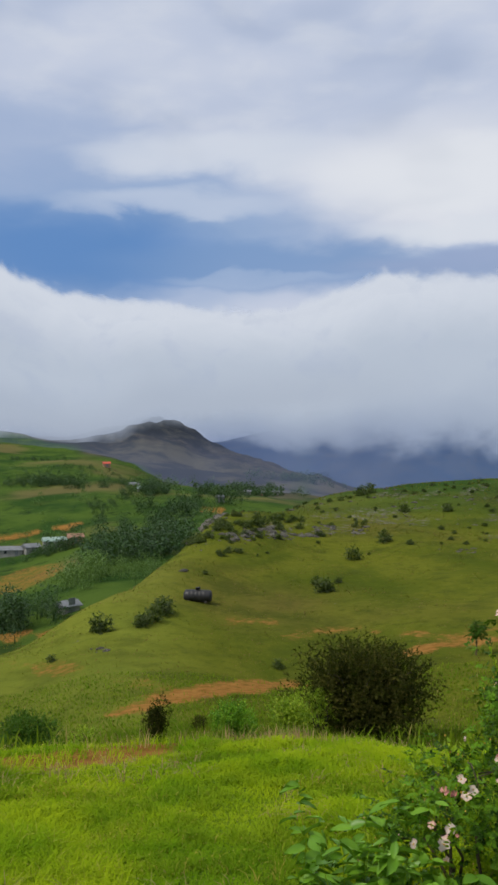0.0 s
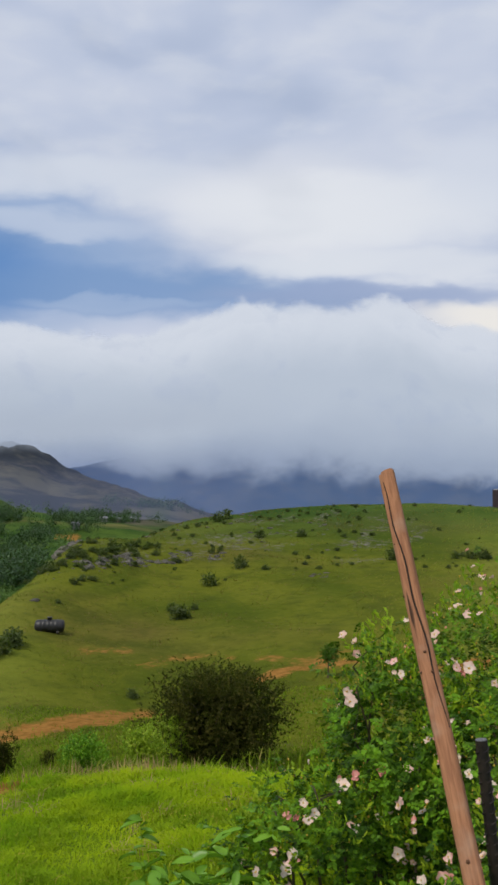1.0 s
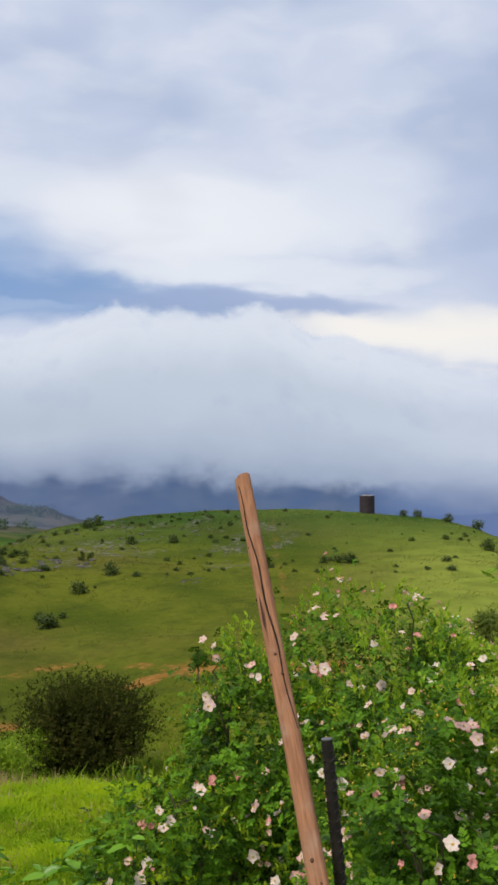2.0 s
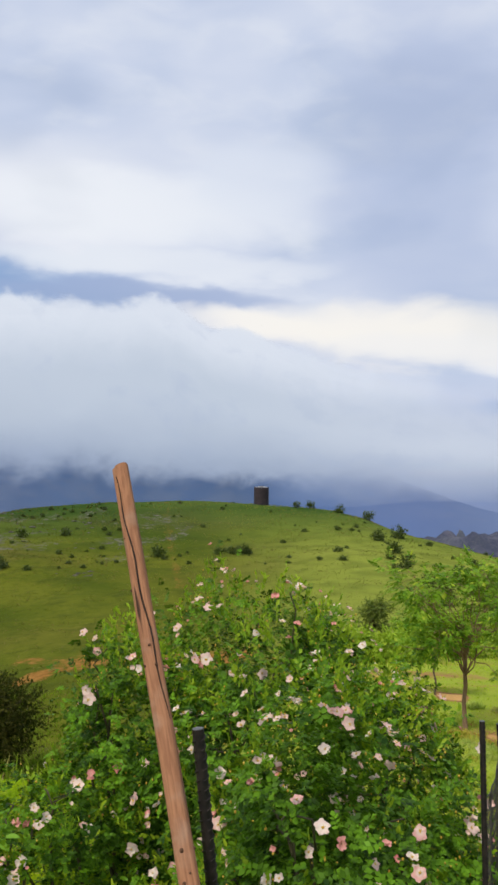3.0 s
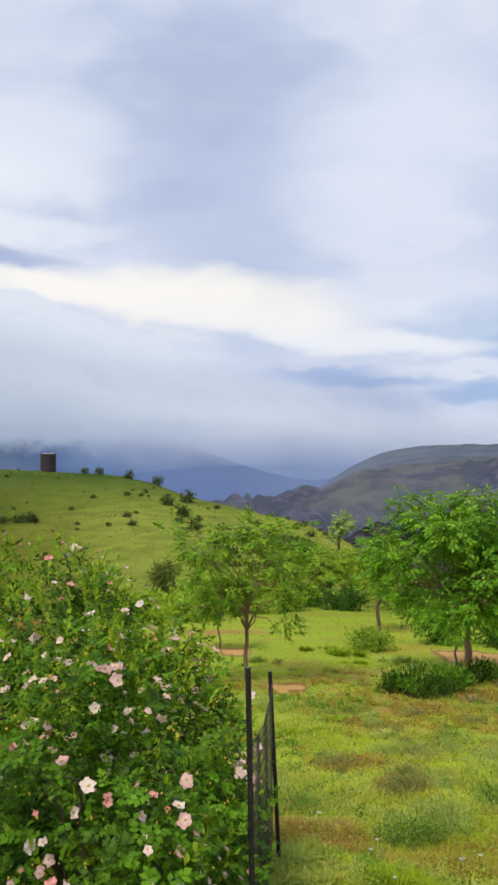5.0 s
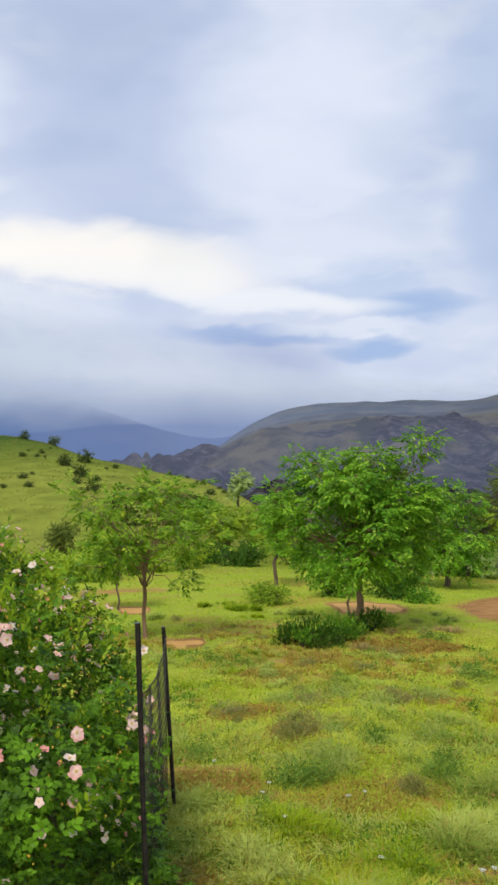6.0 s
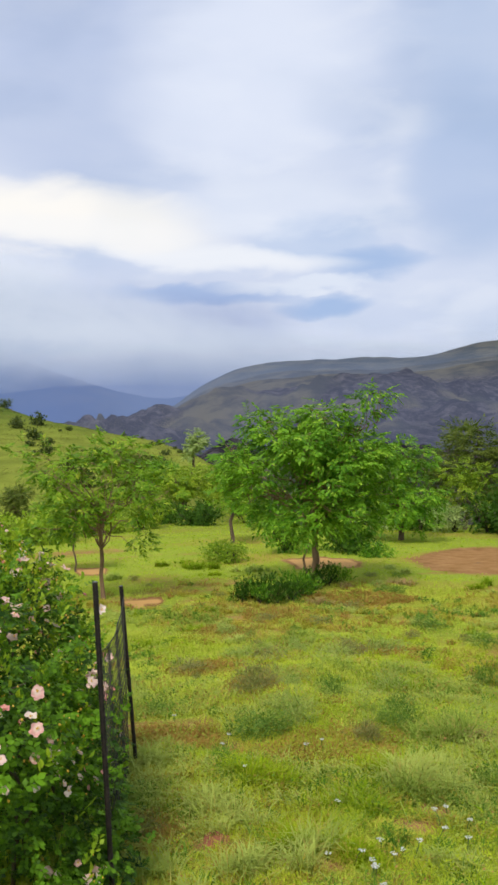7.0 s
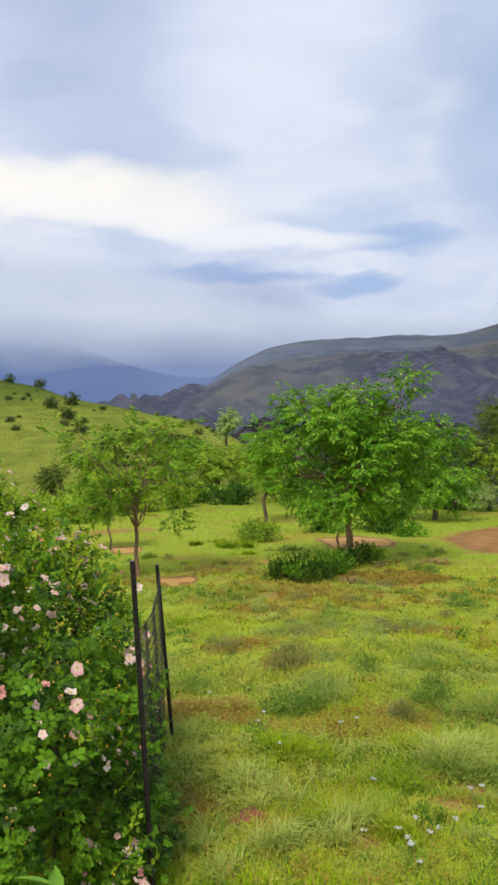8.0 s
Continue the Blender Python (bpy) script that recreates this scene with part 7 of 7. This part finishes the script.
def tuft_field(name, count, r0, r1, seed, mat, tall, label, cover, per=24, west=37, east=71, spots=()):
    """Small ragged tufts in drifts over the pasture: blades from one root, and leaflets among them."""
    rng = np.random.default_rng(seed)
    x, y = sector(count * (30 if spots else 3), west, east, r0, r1, rng, 1.2)
    if spots:
        keep = np.max([oval(x, y, *o) * much for *o, much in spots], 0) > rng.uniform(0.1, 1.0, len(x))
    else:
        keep = (fbm(x, y, 0.9, 4, seed) > cover) & (bare_here(x, y) < 0.45)
    x, y = x[keep][:count], y[keep][:count]
    n = len(x)
    r = np.repeat(np.hypot(x, y), per)
    off = rng.normal(size=(n * per, 2)) * 0.022
    px, py = np.repeat(x, per) + off[:, 0], np.repeat(y, per) + off[:, 1]
    high = np.repeat(rng.uniform(0.5, 1.2, n), per) * tall * rng.uniform(0.5, 1.1, n * per)
    g = Geo()
    blades(g, px, py, high, 0.0018 + 0.0006 * r, rng.uniform(0.2, 1.5, n * per), rng, None, np.arctan2(off[:, 1], off[:, 0]) + rng.normal(size=n * per) * 0.8)
    k = rng.uniform(size=n * per) < 0.5
    m = int(k.sum())
    p = np.stack([px[k], py[k], land(px[k], py[k]) + high[k] * rng.uniform(0.2, 0.9, m)], -1)
    L = (0.006 + 0.0022 * r[k]) * rng.uniform(0.7, 1.4, m)
    strew(g, p, rng.normal(size=(m, 3)) + np.array([0, 0, 0.5]), np.array([0, 0, 1.0]) + rng.normal(size=(m, 3)) * 0.6, L, L * 0.45, small=True)
    return stuff(name, g, mat, label, "weeds")


WEED_OLIVE = grass_material("olive_weed", (0.34, 0.34, 0.03), (0.56, 0.46, 0.08), (0.44, 0.40, 0.05), (0.45, 0.24, 0.08), 0.85, 3.0)
WEED_DARK = grass_material("dark_weed", (0.07, 0.19, 0.02), (0.19, 0.34, 0.04), (0.13, 0.27, 0.03), (0.3, 0.36, 0.06), 0.92, 3.0)
tuft_field("pale_weeds", 1100, 2.5, 9.5, 81, TUSSOCK, 0.085, "pale grey-green feathery weeds in drifts", 0.03)
tuft_field("olive_weeds", 800, 2.6, 11, 82, WEED_OLIVE, 0.07, "olive and brownish weeds in drifts", 0.06)
tuft_field("dark_weeds", 480, 2.5, 12, 83, WEED_DARK, 0.075, "dark green weeds in drifts", 0.07)
tuft_field("rank_weeds", 260, 2.5, 4.4, 87, WEED_DARK, 0.08, "rank dark green weeds", 0.0, west=48)
tuft_field("sward_tufts", 1500, 2.4, 8, 84, SWARD, 0.06, "fresh green grass tufts between the weeds", -0.1, 18)

WEED_RUSSET = grass_material("russet_weed", (0.34, 0.20, 0.05), (0.50, 0.30, 0.08), (0.40, 0.34, 0.05), (0.36, 0.42, 0.06), 0.7, 3.0)
tuft_field("russet_weeds", 520, 2.8, 12, 88, WEED_RUSSET, 0.05, "russet and orange-brown weeds in thin drifts", 0.12)
tuft_field("russet_patches", 1500, 2.8, 12, 89, WEED_RUSSET, 0.048, "patches of russet weeds in worn turf", None, spots=RUSSET_SPOTS)

tuft_field("lawn_tufts", 900, 3.0, 7.6, 85, DEEP_GREEN, 0.10, "darker tufts of grass in the meadow", 0.02, 26, -18, 19)
tuft_field("lawn_seedheads", 260, 3.2, 8.2, 86, TALL_DRY, 0.13, "thin pale seed heads standing in the meadow", 0.05, 8, -18, 19)

HERB = leafy("herb_leaf", (0.26, 0.40, 0.05), (0.52, 0.6, 0.15), (0.52, 0.36, 0.14), 0.6, 0.35, 4.0)
HERB_DARK = leafy("herb_dark", (0.07, 0.18, 0.015), (0.23, 0.37, 0.04), (0.42, 0.44, 0.08), 0.6, 0.3, 4.0)
HERB_BROWN = leafy("herb_brown", (0.2, 0.24, 0.05), (0.4, 0.36, 0.12), (0.4, 0.2, 0.07), 0.6, 0.3, 9.0)
herb_meshes = {tone: [shrub_geo(520 + k + ord(tone), 0.4, 0.17, 0.020, 290, 0.28, 1.3, 11).mesh("herb_clump", mat) for k in range(3)] for tone, mat in (("h", HERB), ("k", HERB_DARK), ("b", HERB_BROWN))}
HERB_LABEL = {"h": "pale grey-green clump of leafy herbs", "k": "dark green clump of leafy herbs", "b": "brownish clump of half-dry herbs"}


def herb_clump(az, r, across, tall, tone, k):
    x, y = spot(az, r)
    ob = new("herb_clump", herb_meshes[tone][k % 3])
    ob.matrix_basis = pose(x, y, float(land(x, y)), 0, 0, k * 61) @ Matrix.Diagonal((across / 0.48, across / 0.48, tall / 0.2, 1))
    tagged(ob, HERB_LABEL[tone], "herb", "herb clumps on the pasture")


for k, plan in enumerate(HERBS):
    herb_clump(*plan, k)
for k in range(60):
    az, r = rng_g.uniform(38, 70), rng_g.uniform(4, 14)
    x, y = spot(az, r)
    if (r < 4.8 and az < 42) or bare_here(np.array([x]), np.array([y]))[0] > 0.5:
        continue
    herb_clump(az, r, rng_g.uniform(0.12, 0.34), rng_g.uniform(0.05, 0.12), rng_g.choice(["h", "k", "b"]), k)

# Clover and other low leaves between the grass.
CLOVER = leafy("clover", (0.28, 0.38, 0.03), (0.5, 0.56, 0.07), (0.5, 0.25, 0.08), 0.6, 0.3, 2.2, 0.6)
g = Geo()
x, y = sector(80000, 34, 70, 2.3, 10, rng_g, 1.3)
keep = (fbm(x, y, 0.5, 3, 68) > -0.08) & (rng_g.uniform(size=len(x)) > np.maximum(bare_here(x, y), worn(x, y)) * 0.7)
x, y = x[keep], y[keep]
n = len(x)
p = np.stack([x, y, land(x, y) + rng_g.uniform(0.005, 0.05, n)], -1)
a = rng_g.uniform(0, 6.28, n)
along = np.stack([np.cos(a), np.sin(a), rng_g.uniform(-0.1, 0.6, n)], -1)
L = rng_g.uniform(0.007, 0.016, n) * (0.7 + np.hypot(x, y) / 10)
strew(g, p, along, np.array([0, 0, 1.0]) + rng_g.normal(size=(n, 3)) * 0.35, L, L * 0.6, small=True)
stuff("clover", g, CLOVER, "low clover and weeds between the grass", "weeds")

x, y = spot(48.9, 3.4)
stone = new("flat_stone", boulders[2])
RED_STONE = plain("red_stone", (0.2, 0.06, 0.03), (0.36, 0.13, 0.07), 20.0, 0.9)
stone.data = boulders[2].copy()
stone.data.materials.clear()
stone.data.materials.append(RED_STONE)
stone.matrix_basis = pose(x, y, float(land(x, y)) + 0.004, 0, 0, 40) @ Matrix.Diagonal((0.17, 0.11, 0.06, 1))
tagged(stone, "flat reddish stone lying in the grass", "stone")

YARROW = plain("white_blossom", (0.45, 0.47, 0.4), (0.7, 0.7, 0.64), 60.0, 0.8)
STALK = plain("stalk", (0.06, 0.12, 0.02), (0.14, 0.22, 0.04), 40.0, 0.7)


def yarrow(az, r, tall, seed):
    """A stalk with a flat head of small white blossoms."""
    rng = np.random.default_rng(seed)
    x, y = spot(az, r)
    ob = thing("white_wildflower", x, y, float(land(x, y)), "small white umbel wildflower in the grass", "wildflower", "white wildflowers")
    g = Geo()
    tip = np.array((rng.normal() * 0.02, rng.normal() * 0.02, tall))
    tube(g, bent((0, 0, -0.01), tip, 0, rng, 4, 0.03), 0.0018, 4)
    part("stalk", g, STALK, ob)
    g = Geo()
    for k in range(18):
        a, q = rng.uniform(0, 6.28), 0.013 * math.sqrt(rng.uniform())
        ball(g, tip + (math.cos(a) * q, math.sin(a) * q, rng.uniform(0, 0.003)), 0.0028, 3, 6, 0.6)
    part("blossom", g, YARROW, ob)


for k, (az, r) in enumerate(WILDFLOWERS):
    yarrow(az, r, 0.05 + 0.015 * (k % 3), 400 + k)
